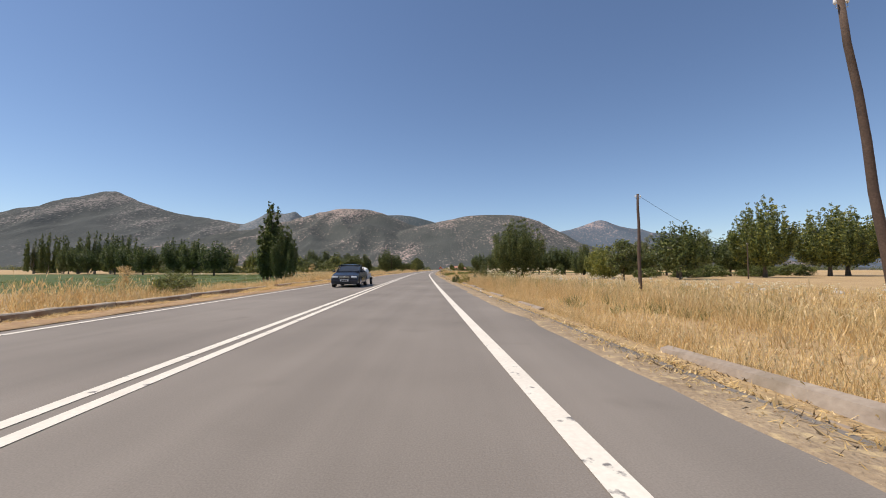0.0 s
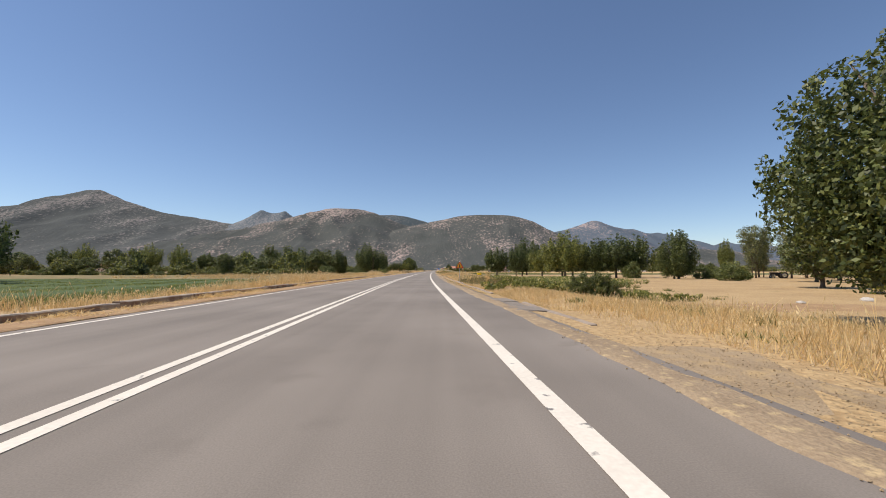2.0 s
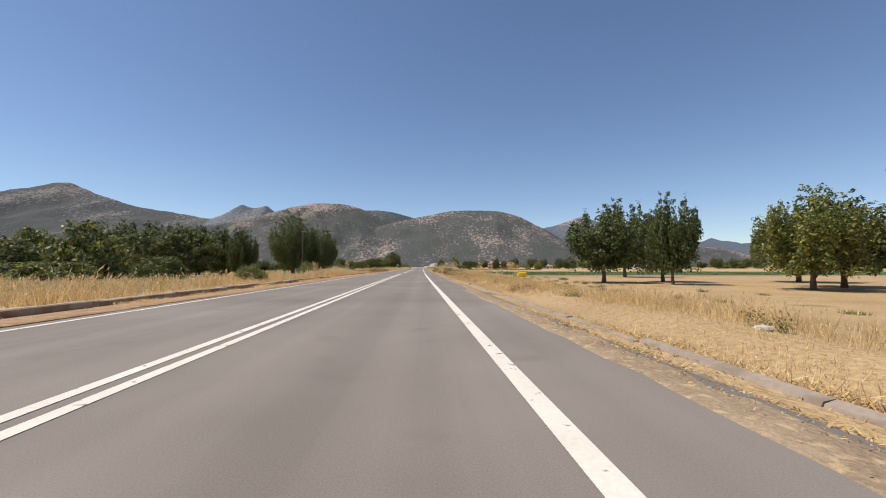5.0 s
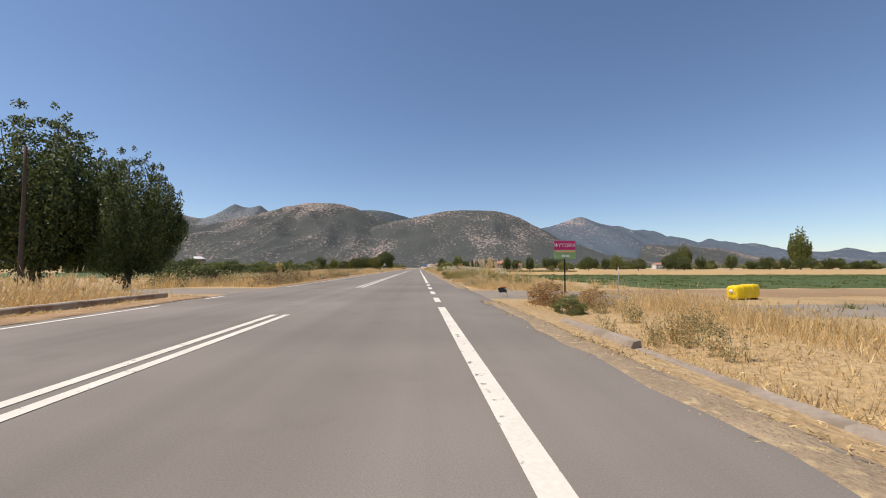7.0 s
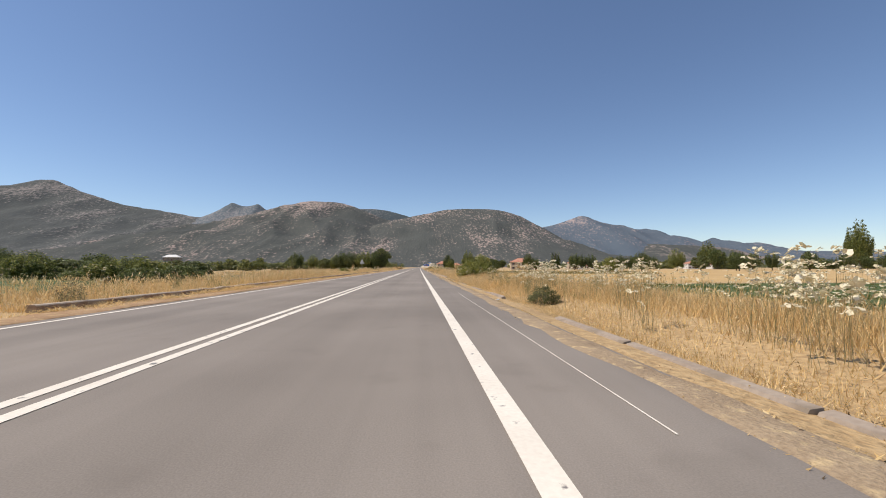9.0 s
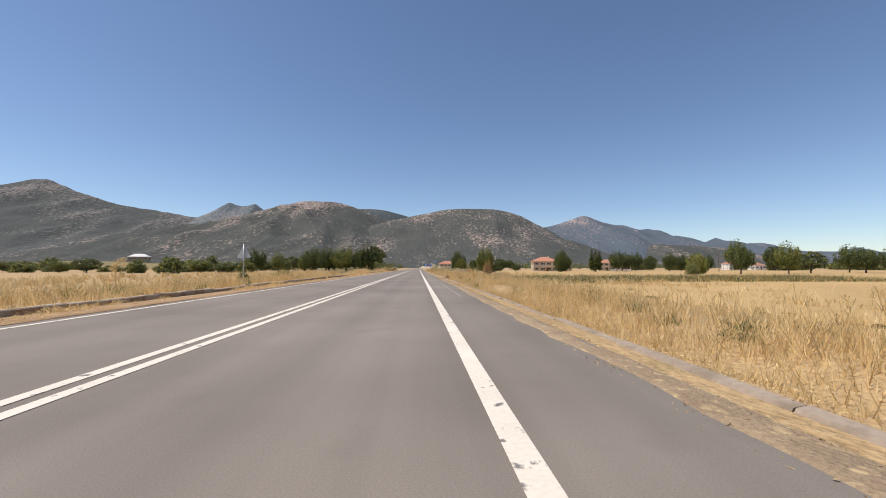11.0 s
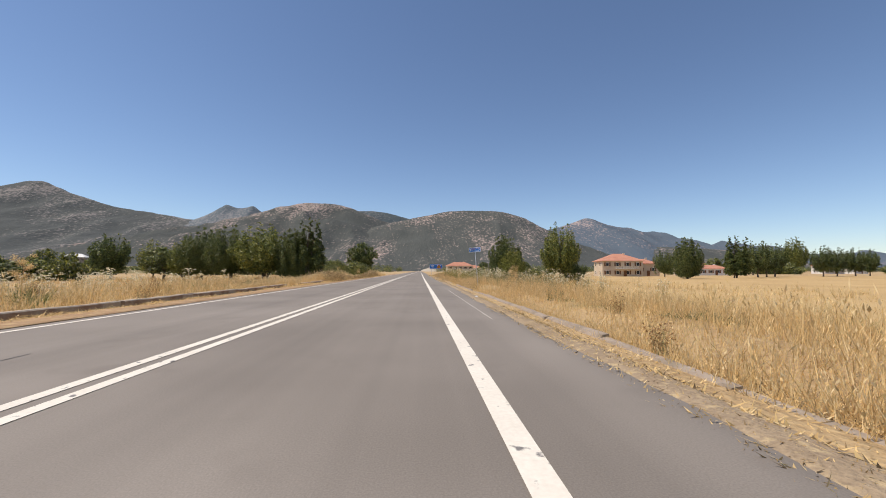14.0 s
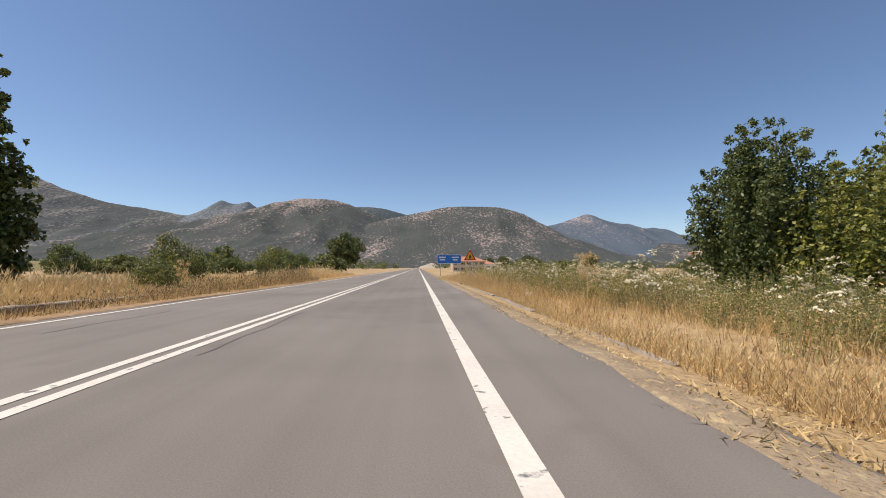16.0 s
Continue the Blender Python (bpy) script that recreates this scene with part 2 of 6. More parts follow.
ROOF = material("clay_roof_tiles", (0.40, 0.17, 0.11), (0.56, 0.29, 0.20), fine=5, broad=0.5, bump=0.6, dist=0.05)
METAL_ROOF = material("pale_metal_roof", (0.62, 0.62, 0.6), (0.78, 0.78, 0.76), fine=5, rough=0.5, bump=0.1)
WINDOW = material("dark_window", (0.02, 0.025, 0.03), (0.05, 0.055, 0.06), fine=3, rough=0.12, bump=0, spec=0.6)
SHUTTER = material("brown_shutter", (0.13, 0.06, 0.03), (0.2, 0.1, 0.05), fine=12, bump=0.2)
CAR_PAINT = material("dark_blue_paint", (0.012, 0.016, 0.028), (0.018, 0.022, 0.036), fine=3, rough=0.22, bump=0, spec=0.6)
TRIM_BLACK = material("black_trim", (0.012, 0.012, 0.012), (0.025, 0.025, 0.025), fine=20, rough=0.6, bump=0)
TYRE = material("tyre_rubber", (0.012, 0.012, 0.012), (0.03, 0.03, 0.03), fine=30, rough=0.85, bump=0.2)
CHROME = material("chrome", (0.6, 0.6, 0.62), (0.75, 0.75, 0.76), fine=10, rough=0.2, metal=1.0, bump=0)
LAMP_GLASS = material("headlamp_glass", (0.6, 0.62, 0.64), (0.8, 0.82, 0.83), fine=20, rough=0.12, bump=0, spec=0.7)
TARP = material("white_tarpaulin", (0.66, 0.66, 0.64), (0.8, 0.8, 0.78), fine=6, broad=1.5, rough=0.6, bump=0.3)
STONE = material("field_stone", (0.42, 0.39, 0.34), (0.62, 0.59, 0.54), fine=8, broad=1, bump=0.5)
# distance haze is mixed as blue into the colours of these two
MOUNT_HAZE_GREY = mountain_material("haze_grey_slopes", (0.088, 0.112, 0.13), (0.125, 0.148, 0.162), (0.22, 0.23, 0.245), (0.25, 0.25, 0.25), (200, 900))
MOUNT_HAZE_BLUE = mountain_material("haze_blue_slopes", (0.062, 0.082, 0.092), (0.09, 0.11, 0.115), (0.20, 0.20, 0.20), (0.24, 0.22, 0.21), (200, 1100))
# scrub on the nearer slopes is greyed in its colour for haze
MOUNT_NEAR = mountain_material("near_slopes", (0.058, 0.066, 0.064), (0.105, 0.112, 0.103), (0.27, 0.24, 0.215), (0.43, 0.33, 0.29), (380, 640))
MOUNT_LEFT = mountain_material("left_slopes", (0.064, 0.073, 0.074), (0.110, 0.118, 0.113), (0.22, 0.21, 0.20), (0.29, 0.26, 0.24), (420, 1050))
# haze over the farthest mountain is put into its blue base colours
MOUNT_FAR_HAZE = mountain_material("far_haze_slopes", (0.085, 0.112, 0.145), (0.112, 0.14, 0.168), (0.15, 0.16, 0.175), (0.46, 0.36, 0.33), (400, 560))


# ---- mesh helpers ----
def mesh_of(name, verts, faces, mats, smooth=False, index=None):
    me = bpy.data.meshes.new(name)
    me.from_pydata([tuple(v) for v in verts] if not isinstance(verts, np.ndarray) else verts.tolist(), [], faces if not isinstance(faces, np.ndarray) else faces.tolist())
    for m in mats if isinstance(mats, (list, tuple)) else [mats]:
        me.materials.append(m)
    if index is not None:
        me.polygons.foreach_set("material_index", np.asarray(index, dtype=np.int32))
    if smooth:
        me.polygons.foreach_set("use_smooth", np.ones(len(me.polygons), dtype=bool))
    me.update()
    return me


def part(name, me, parent, label=""):
    ob = new(name, me)
    ob.parent = parent
    return tagged(ob, label)


def part_bm(name, bm, mat, parent, label="", smooth=False):
    me = bpy.data.meshes.new(name)
    bm.to_mesh(me)
    bm.free()
    me.materials.append(mat)
    if smooth:
        me.polygons.foreach_set("use_smooth", np.ones(len(me.polygons), dtype=bool))
    return part(name, me, parent, label)


def box_bm(sx, sy, sz, at=(0, 0, 0), bevel=0.0, rot=None):
    bm = bmesh.new()
    bmesh.ops.create_cube(bm, size=1.0, matrix=Matrix.Diagonal((sx, sy, sz, 1)))
    if bevel:
        bmesh.ops.bevel(bm, geom=bm.edges[:], offset=bevel, segments=2, affect="EDGES", profile=0.5)
    m = Matrix.Translation(at)
    if rot is not None:
        m = m @ rot
    bmesh.ops.transform(bm, matrix=m, verts=bm.verts[:])
    return bm


def tube(points, radii, sides=8):
    """Vertices and faces of a tapering tube along a line of points."""
    pts = [Vector(p) for p in points]
    vs, fs = [], []
    for i, p in enumerate(pts):
        d = (pts[min(i + 1, len(pts) - 1)] - pts[max(i - 1, 0)]).normalized()
        u = d.orthogonal().normalized()
        w = d.cross(u)
        for k in range(sides):
            a = 2 * math.pi * k / sides
            vs.append(p + (u * math.cos(a) + w * math.sin(a)) * radii[i])
    for i in range(len(pts) - 1):
        for k in range(sides):
            k2 = (k + 1) % sides
            fs.append((i * sides + k, i * sides + k2, (i + 1) * sides + k2, (i + 1) * sides + k))
    fs.append(tuple(range(sides))[::-1])
    fs.append(tuple((len(pts) - 1) * sides + k for k in range(sides)))
    return vs, fs


def join(lists):
    vs, fs = [], []
    for v, f in lists:
        o = len(vs)
        vs += list(v)
        fs += [tuple(i + o for i in q) for q in f]
    return vs, fs


# ---- the line of the road: x of the right edge line along y ----
_ky = np.array([-400, -40, 5.3, 19.4, 34, 48, 63, 77, 91, 105, 119, 140, 165, 187, 203, 220, 241, 280, 320.8, 347.7, 401.2, 440.8, 900, 4000])
_kx = np.array([26.0, 3.6, 0.7, -0.15, -0.99, -1.73, -2.52, -3.17, -3.77, -4.26, -4.6, -5.05, -5.51, -5.89, -6.1, -6.26, -6.42, -6.77, -7.09, -7.28, -7.62, -7.87, -9.9, -23.0])
_ty = np.arange(-420.0, 4100.0, 2.0)
_k = np.exp(-0.5 * (np.arange(-20, 21) * 2.0 / 8.0) ** 2)
_tx = np.convolve(np.pad(np.interp(_ty, _ky, _kx), 20, mode="reflect", reflect_type="odd"), _k / _k.sum(), mode="valid")


def edge_x(y):
    return np.interp(y, _ty, _tx)


def step(a, b, v):
    t = np.clip((v - a) / (b - a), 0, 1)
    return t * t * (3 - 2 * t)


def ground_z(x, y):
    """Height of the ground: level under the road, lower in the fields beyond the ditches."""
    x, y = np.asarray(x, float), np.asarray(y, float)
    r = x - edge_x(y)
    drop = 0.75 * step(4.0, 14.0, r) + 0.65 * step(-12.0, -22.0, r)
    ditch = 0.22 * np.exp(-((r - 3.6) / 0.8) ** 2)
    way = np.where(r > -4, step(203.5, 207, y) * (1 - step(216.5, 220, y)) + step(58, 61, y) * (1 - step(68, 71, y)), step(208.5, 211, y) * (1 - step(218.5, 222, y)) + step(56.5, 59, y) * (1 - step(64.5, 67, y)))
    near = 1 - step(3, 12, np.abs(r + 3.7) - 5.2)
    drop, ditch = drop * (1 - way * near), ditch * (1 - way)
    return -0.03 - drop - ditch + 0.03 * np.sin(x * 0.11 + 1) * np.sin(y * 0.083) * step(5, 14, np.abs(r + 4))


# ---- ground, road, markings ----
def grid_mesh(name, xs, ys, zfun, mat, relative=True, lift=0.0):
    X, Y = np.meshgrid(xs, ys)
    if relative:
        X = X + edge_x(Y) * (np.abs(X) < 900)
    Z = zfun(X, Y) + lift
    V = np.stack([X.ravel(), Y.ravel(), np.broadcast_to(Z, X.shape).ravel()], 1)
    nx, ny = len(xs), len(ys)
    i = (np.arange(ny - 1)[:, None] * nx + np.arange(nx - 1)[None, :]).ravel()
    F = np.stack([i, i + 1, i + nx + 1, i + nx], 1)
    return mesh_of(name, V, F, mat, smooth=True)


gx = np.concatenate([[-4600, -2500, -1400, -900, -600, -400, -250, -160, -110, -80, -60, -45, -35, -28], np.arange(-24, -8.6, 0.6), [-6, -3, 0], np.arange(1.6, 20, 0.6), [22, 26, 32, 40, 52, 68, 90, 120, 160, 220, 320, 450, 650, 950, 1500, 2600, 4600]])
gy = np.concatenate([[-2500, -1200, -600, -300, -150, -80], np.arange(-50, 520, 3.0), [530, 550, 580, 620, 680, 760, 860, 1000, 1200, 1500, 2000, 2800, 3800, 4700]])
ground = tagged(new("ground", grid_mesh("ground", gx, gy, ground_z, EARTH)), "dry straw-coloured earth of fields and verges", "ground", kind="structure")
road_ys = np.concatenate([np.arange(-120, 700, 4.0), np.arange(700, 1500, 50.0)])


def flat(h):
    return lambda X, Y: h + 0 * X


road = tagged(new("road", grid_mesh("road", np.array([-8.95, -8.6, -6, -3.9, -2, 0, 1.2, 1.9, 2.0]), road_ys, lambda X, Y: np.where((X - edge_x(Y) > 1.95) | (X - edge_x(Y) < -8.9), -0.05, 0.0) - 0.0 * X, ASPHALT)), "grey sun-bleached asphalt of a two-lane country road", "road", kind="structure")


def ribbon(name, a, b, y0, y1, h, mat, label, wobble=0.0):
    n = max(2, int((y1 - y0) / 4))
    return tagged(new(name, grid_mesh(name, np.array([a, b]), np.linspace(y0, y1, n + 1), flat(h), mat)), label, "road marking", kind="structure")


for y0, y1 in ((-120, 205.6), (207.3, 209.2), (211.2, 213.1), (215.1, 217.0), (219.0, 220.9), (223.0, 1400)):
    ribbon("edge_line", -0.1, 0.1, y0, y1, 0.006, PAINT, "worn white painted edge line on grey asphalt")
for y0, y1 in ((-120, 204.0), (217.0, 1400)):
    for a in (-4.13, -3.83):
        ribbon("centre_line", a, a + 0.15, y0, y1, 0.006, PAINT, "worn white double centre line on grey asphalt")
for y0, y1 in ((-120, 206.5), (209.0, 210.5), (218.0, 1400)):
    ribbon("edge_line", -8.28, -8.14, y0, y1, 0.006, PAINT, "worn white painted edge line on grey asphalt")
rng = np.random.default_rng(4)
for k in range(4):
    y0 = rng.uniform(-5, 470)
    a = rng.choice([0.95, 0.3, -1.9, -3.5, -5.8, -7.2]) + rng.uniform(-0.3, 0.3)
    n = 14
    ys = np.linspace(y0, y0 + rng.uniform(3, 11), n)
    off = a + np.cumsum(rng.normal(0, 0.035, n))
    V, F = [], []
    for i in range(n):
        w = 0.006 + 0.009 * rng.random()
        V += [(edge_x(ys[i]) + off[i] - w, ys[i], 0.004), (edge_x(ys[i]) + off[i] + w, ys[i], 0.004)]
        if i:
            F.append((2 * i - 2, 2 * i - 1, 2 * i + 1, 2 * i))
    tagged(new("tar_seam", mesh_of("tar_seam", V, F, TAR)), "dark tar-sealed crack in the asphalt", "crack", "tar seams", "structure")


def patch(name, x0, x1, y0, y1, mat, label, lift=0.02, rough_edge=0.25, seed=1, zfun=None):
    """An irregular patch of ground with a ragged outline, following the terrain."""
    r = np.random.default_rng(seed)
    nx, ny = max(3, int(abs(x1 - x0) / 1.5)), max(3, int((y1 - y0) / 1.5))
    nx, ny = min(nx, 80), min(ny, 90)
    xs, ys = np.linspace(x0, x1, nx), np.linspace(y0, y1, ny)
    X, Y = np.meshgrid(xs, ys)
    X[:, 0] += r.normal(0, rough_edge, ny)
    X[:, -1] += r.normal(0, rough_edge, ny)
    Y[0, :] += r.normal(0, rough_edge, nx)
    Y[-1, :] += r.normal(0, rough_edge, nx)
    X = X + edge_x(Y)
    Z = (zfun or ground_z)(X, Y) + lift
    for rim in (Z[0], Z[-1], Z[:, 0], Z[:, -1]):
        rim -= lift + 0.05
    V = np.stack([X.ravel(), Y.ravel(), Z.ravel()], 1)
    i = (np.arange(ny - 1)[:, None] * nx + np.arange(nx - 1)[None, :]).ravel()
    return tagged(new(name, mesh_of(name, V, np.stack([i, i + 1, i + nx + 1, i + nx], 1), mat, True)), label, "ground", kind="structure")


def shoulder(y0, y1, cols, heights, seed, label, mat):
    """A dusty strip that laps ragged over the asphalt's edge and runs out under the grass."""
    r = np.random.default_rng(seed)
    ys = np.arange(y0, y1 + 0.1, 0.7)
    n = len(ys)
    X = np.array(cols)[None, :] + np.zeros((n, 1))
    for c, s in ((0, 1.0), (1, 1.0), (2, 0.4), (-2, 0.5), (-1, 0.8)):
        w = r.normal(0, 0.035, n) + 0.045 * np.sin(ys * 0.31 + seed) + 0.03 * np.sin(ys * 0.93)
        X[:, c] += w * s if c != 0 else 0
    X[:, 0] = X[:, 1] - np.sign(cols[1] - cols[0]) * 0.05
    Y = ys[:, None] + 0 * X
    Z = np.array(heights)[None, :] + r.normal(0, 0.003, X.shape)
    Z[:, 0] = -0.012
    Z[0], Z[-1] = -0.12, -0.12
    X = X + edge_x(Y)
    nx = len(cols)
    i = (np.arange(n - 1)[:, None] * nx + np.arange(nx - 1)[None, :]).ravel()
    V = np.stack([X.ravel(), Y.ravel(), Z.ravel()], 1)
    F = np.stack([i, i + 1, i + nx + 1, i + nx], 1)
    if cols[1] < cols[0]:
        F = F[:, ::-1]
    return tagged(new("dirt_shoulder", mesh_of("dirt_shoulder", V, F, mat, True)), label, "ground", kind="structure")


patch("side_road", -1.0, 26, 207.6, 215.6, ASPHALT_OLD, "dusty worn asphalt of a side road junction", 0.022, 0.3, 2)
patch("side_road", -30, -6.6, 210.6, 218.6, ASPHALT_OLD, "dusty worn asphalt of a side road junction", 0.022, 0.3, 3)
patch("farm_entrance", -1.0, 5.0, 57.5, 64.5, GRAVEL, "grey gravel of a farm entrance beside the road", 0.022, 0.3, 4)
patch("farm_entrance", -22, -6.6, 58.5, 64.5, GRAVEL, "grey gravel of a farm entrance beside the road", 0.022, 0.3, 5)
RIGHT, RIGHT_WIDE, LEFT = (1.25, 1.3, 1.42, 1.6, 1.9, 2.2), (1.5, 1.56, 1.66, 1.8, 1.95, 2.2), (-8.75, -8.82, -9.0, -9.4, -9.9, -10.2)
HEIGHTS = (-0.012, 0.012, 0.016, 0.012, -0.005, -0.09)
shoulder(-50, 160, RIGHT, HEIGHTS, 6, "straw-strewn dirt shoulder", STRAW_DIRT)
shoulder(158, 208.5, RIGHT_WIDE, HEIGHTS, 26, "straw-strewn dirt shoulder", STRAW_DIRT)
shoulder(215, 520, RIGHT_WIDE, HEIGHTS, 7, "straw-strewn dirt shoulder", STRAW_DIRT)
shoulder(-50, 211.5, LEFT, HEIGHTS, 8, "orange-brown soil shoulder with dry litter", SOIL)
shoulder(218, 520, LEFT, HEIGHTS, 9, "orange-brown soil shoulder with dry litter", SOIL)
patch("green_field", -150, -14.2, 30, 136, GREEN_FIELD, "green irrigated crop field", 0.12, 1.0, 10)
patch("weedy_field", -140, -16, 138, 202, OLIVE_FIELD, "olive-brown weedy field", 0.12, 1.0, 11)
patch("green_field", 19, 200, 229, 292, GREEN_FIELD, "green low crop field beside stubble", 0.12, 1.0, 12)
patch("ploughed_field", 12, 120, 218, 228, BROWN_FIELD, "brown bare strip of field", 0.10, 0.8, 13)
patch("bare_soil", 7.5, 24, 74.2, 80.4, SOIL, "bare orange soil beside the crop rows", 0.06, 0.5, 18)
patch("stubble_field", 24, 420, 297, 520, STRAW_FIELD, "pale golden stubble field after harvest", 0.10, 1.0, 14)
patch("stubble_field", 12, 60, 300, 345, STRAW_FIELD, "pale golden stubble field after harvest", 0.16, 1.0, 15)
patch("stubble_field", 14, 80, 365, 440, STRAW_FIELD, "pale golden stubble field after harvest", 0.16, 1.0, 16)
patch("green_field", -120, -24, 265, 330, GREEN_FIELD, "low green crop field", 0.12, 1.0, 17)


for y0, y1 in ((251, 266), (318, 331), (392, 406)):
    ribbon("shoulder_line", 1.02, 1.037, y0, y1, 0.006, PAINT, "thin faded white guide line on the asphalt shoulder")


# ---- mountains ----
def mountain(name, depth, reach, peaks, x0, x1, mat, label, seed, back=350, sharp=0.12, relief=1.0, power=1.5):
    nx, ny = 260, 64
    xs = np.linspace(x0, x1, nx)
    v = np.concatenate([np.linspace(0, 1, ny - 10) ** 0.8, 1 + np.linspace(0.05, 1, 10)])
    V = np.zeros((ny, nx, 3))
    for j, t in enumerate(v):
        y = depth - reach * (1 - t) if t <= 1 else depth + back * (t - 1)
        for i, x in enumerate(xs):
            p = Vector((x * 0.0016 + seed, y * 0.0016, seed))
            warp = 260 * noise.noise(p * 0.7) * (1 - min(t, 1)) * 2
            c = sum((h * math.exp(-max(0.0, math.hypot(x + warp - a, sharp * w) / w - 0.85 * sharp) ** power)) ** 5 for a, h, w in peaks) ** 0.2
            s = t ** 1.25 if t <= 1 else max(0.0, 1 - (t - 1) ** 1.5)
            g = noise.hetero_terrain(p * 2.2, 1.0, 2.1, 6, 0.6) - 0.6
            gully = 1 - abs(noise.noise(Vector((x * 0.0042 + warp * 0.003, y * 0.0011, seed * 3)))) * 2.4
            z = c * s + relief * gully * 0.11 * c * s * (1 - s) * 1.6 * (t <= 1) + relief * g * 42 * min(s, 1) * (0.35 + 1.3 * (1 - s) if t <= 1 else 0.35)
            V[j, i] = (x, y, z - 3)
    V = V.reshape(-1, 3)
    i = (np.arange(ny - 1)[:, None] * nx + np.arange(nx - 1)[None, :]).ravel()
    return tagged(new(name, mesh_of(name, V, np.stack([i, i + 1, i + nx + 1, i + nx], 1), mat, True)), label, "mountain", kind="structure")


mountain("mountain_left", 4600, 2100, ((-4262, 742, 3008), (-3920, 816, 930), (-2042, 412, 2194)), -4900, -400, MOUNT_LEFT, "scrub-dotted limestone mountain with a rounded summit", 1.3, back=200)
mountain("mountain_twin", 4500, 1200, ((-1950, 640, 1150), (-1690, 590, 700)), -2700, -1000, MOUNT_HAZE_GREY, "distant twin-peaked mountain coloured blue-grey for haze", 5.1, back=100, sharp=0.02, power=1.0)
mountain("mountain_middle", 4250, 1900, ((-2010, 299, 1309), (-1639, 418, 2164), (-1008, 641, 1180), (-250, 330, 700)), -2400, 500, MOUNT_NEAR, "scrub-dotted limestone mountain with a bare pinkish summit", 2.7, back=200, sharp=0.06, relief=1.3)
mountain("mountain_back", 4600, 900, ((-430, 585, 950), (-900, 590, 900)), -1300, 500, MOUNT_HAZE_BLUE, "dark wooded ridge tinted blue-green for haze behind the bare summit", 6.3, back=80)
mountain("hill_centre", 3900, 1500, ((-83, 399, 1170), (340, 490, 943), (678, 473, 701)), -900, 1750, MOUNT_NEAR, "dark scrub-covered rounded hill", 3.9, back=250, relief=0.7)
mountain("foothill_right", 3700, 900, ((1500, 120, 600), (2050, 205, 700), (2500, 175, 650)), 700, 3400, MOUNT_NEAR, "low dark scrub-covered ridge before the far mountain", 7.7, back=200, relief=0.5)
mountain("mountain_right", 4500, 1500, ((1700, 556, 900), (1250, 360, 700), (2150, 412, 560), (2420, 398, 500), (2720, 330, 480), (3160, 325, 500), (3560, 268, 460), (3860, 190, 520), (4350, 178, 700), (4750, 215, 600)), 500, 4900, MOUNT_FAR_HAZE, "distant mountain with haze coloured into its blue slopes and a pale bare summit", 4.4, back=100, sharp=0.04, power=1.15)


def bank(name, x, y, w, d, h, mat, label, seed):
    xs, ys = np.linspace(-1, 1, 40), np.linspace(-1, 1, 24)
    X, Y = np.meshgrid(xs, ys)
    Z = np.clip(1 - X ** 2, 0, 1) ** 0.8 * np.clip(1 - Y ** 2, 0, 1) * (0.85 + 0.15 * np.sin(X * 5 + seed) * np.cos(Y * 4))
    V = np.stack([x + X.ravel() * w / 2, y + Y.ravel() * d / 2, Z.ravel() * h - 1.2], 1)
    i = (np.arange(23)[:, None] * 40 + np.arange(39)[None, :]).ravel()
    return tagged(new(name, mesh_of(name, V, np.stack([i, i + 1, i + 41, i + 40], 1), mat, True)), label, "bank", kind="structure")


bank("earth_bank", 26, 1700, 80, 140, 17, PALE_EARTH, "pale bare earth bank at the far bend of the road", 1)
bank("scrub_rise", -330, 750, 340, 150, 9.9, OLIVE_FIELD, "low scrubby rise at the foot of the mountain", 3)
bank("earth_bank", 150, 1750, 190, 160, 12, EARTH, "low dry bank beyond the village", 2)


# ---- trees ----
def leaf_mesh(name, centres, radii, count, size, mats, seed, middle, flat=0.85, rest=True):
    """A crown of many small leaf sprays gathered in clumps, with gaps and an uneven outline."""
    r = np.random.default_rng(seed)
    centres, radii = np.asarray(centres, float), np.asarray(radii, float)
    pick = r.choice(len(centres), count, p=radii ** 1.4 / (radii ** 1.4).sum())
    d = r.normal(size=(count, 3))
    d /= np.linalg.norm(d, axis=1)[:, None]
    d[:, 2] *= flat
    p = centres[pick] + d * (radii[pick] * r.random(count) ** 0.45)[:, None]
    if rest:
        p[:, 2] = np.maximum(p[:, 2], 0.08)
    out = p - np.asarray(middle)
    out /= np.linalg.norm(out, axis=1)[:, None] + 1e-6
    nrm = out * 0.45 + d * 0.2 + r.normal(size=(count, 3)) * 0.75 + np.array([0, 0, 0.2])
    nrm /= np.linalg.norm(nrm, axis=1)[:, None]
    u = np.cross(nrm, r.normal(size=(count, 3)))
    u /= np.linalg.norm(u, axis=1)[:, None] + 1e-6
    w = np.cross(nrm, u)
    a = (size * r.uniform(0.6, 1.5, count))[:, None]
    V = np.stack([p - u * a, p - w * a * 0.55, p + u * a, p + w * a * 0.55], 1).reshape(-1, 3)
    i = np.arange(count)[:, None] * 4
    return mesh_of(name, V, np.concatenate([i, i + 1, i + 2, i + 3], 1), mats, index=r.integers(0, len(mats), count))


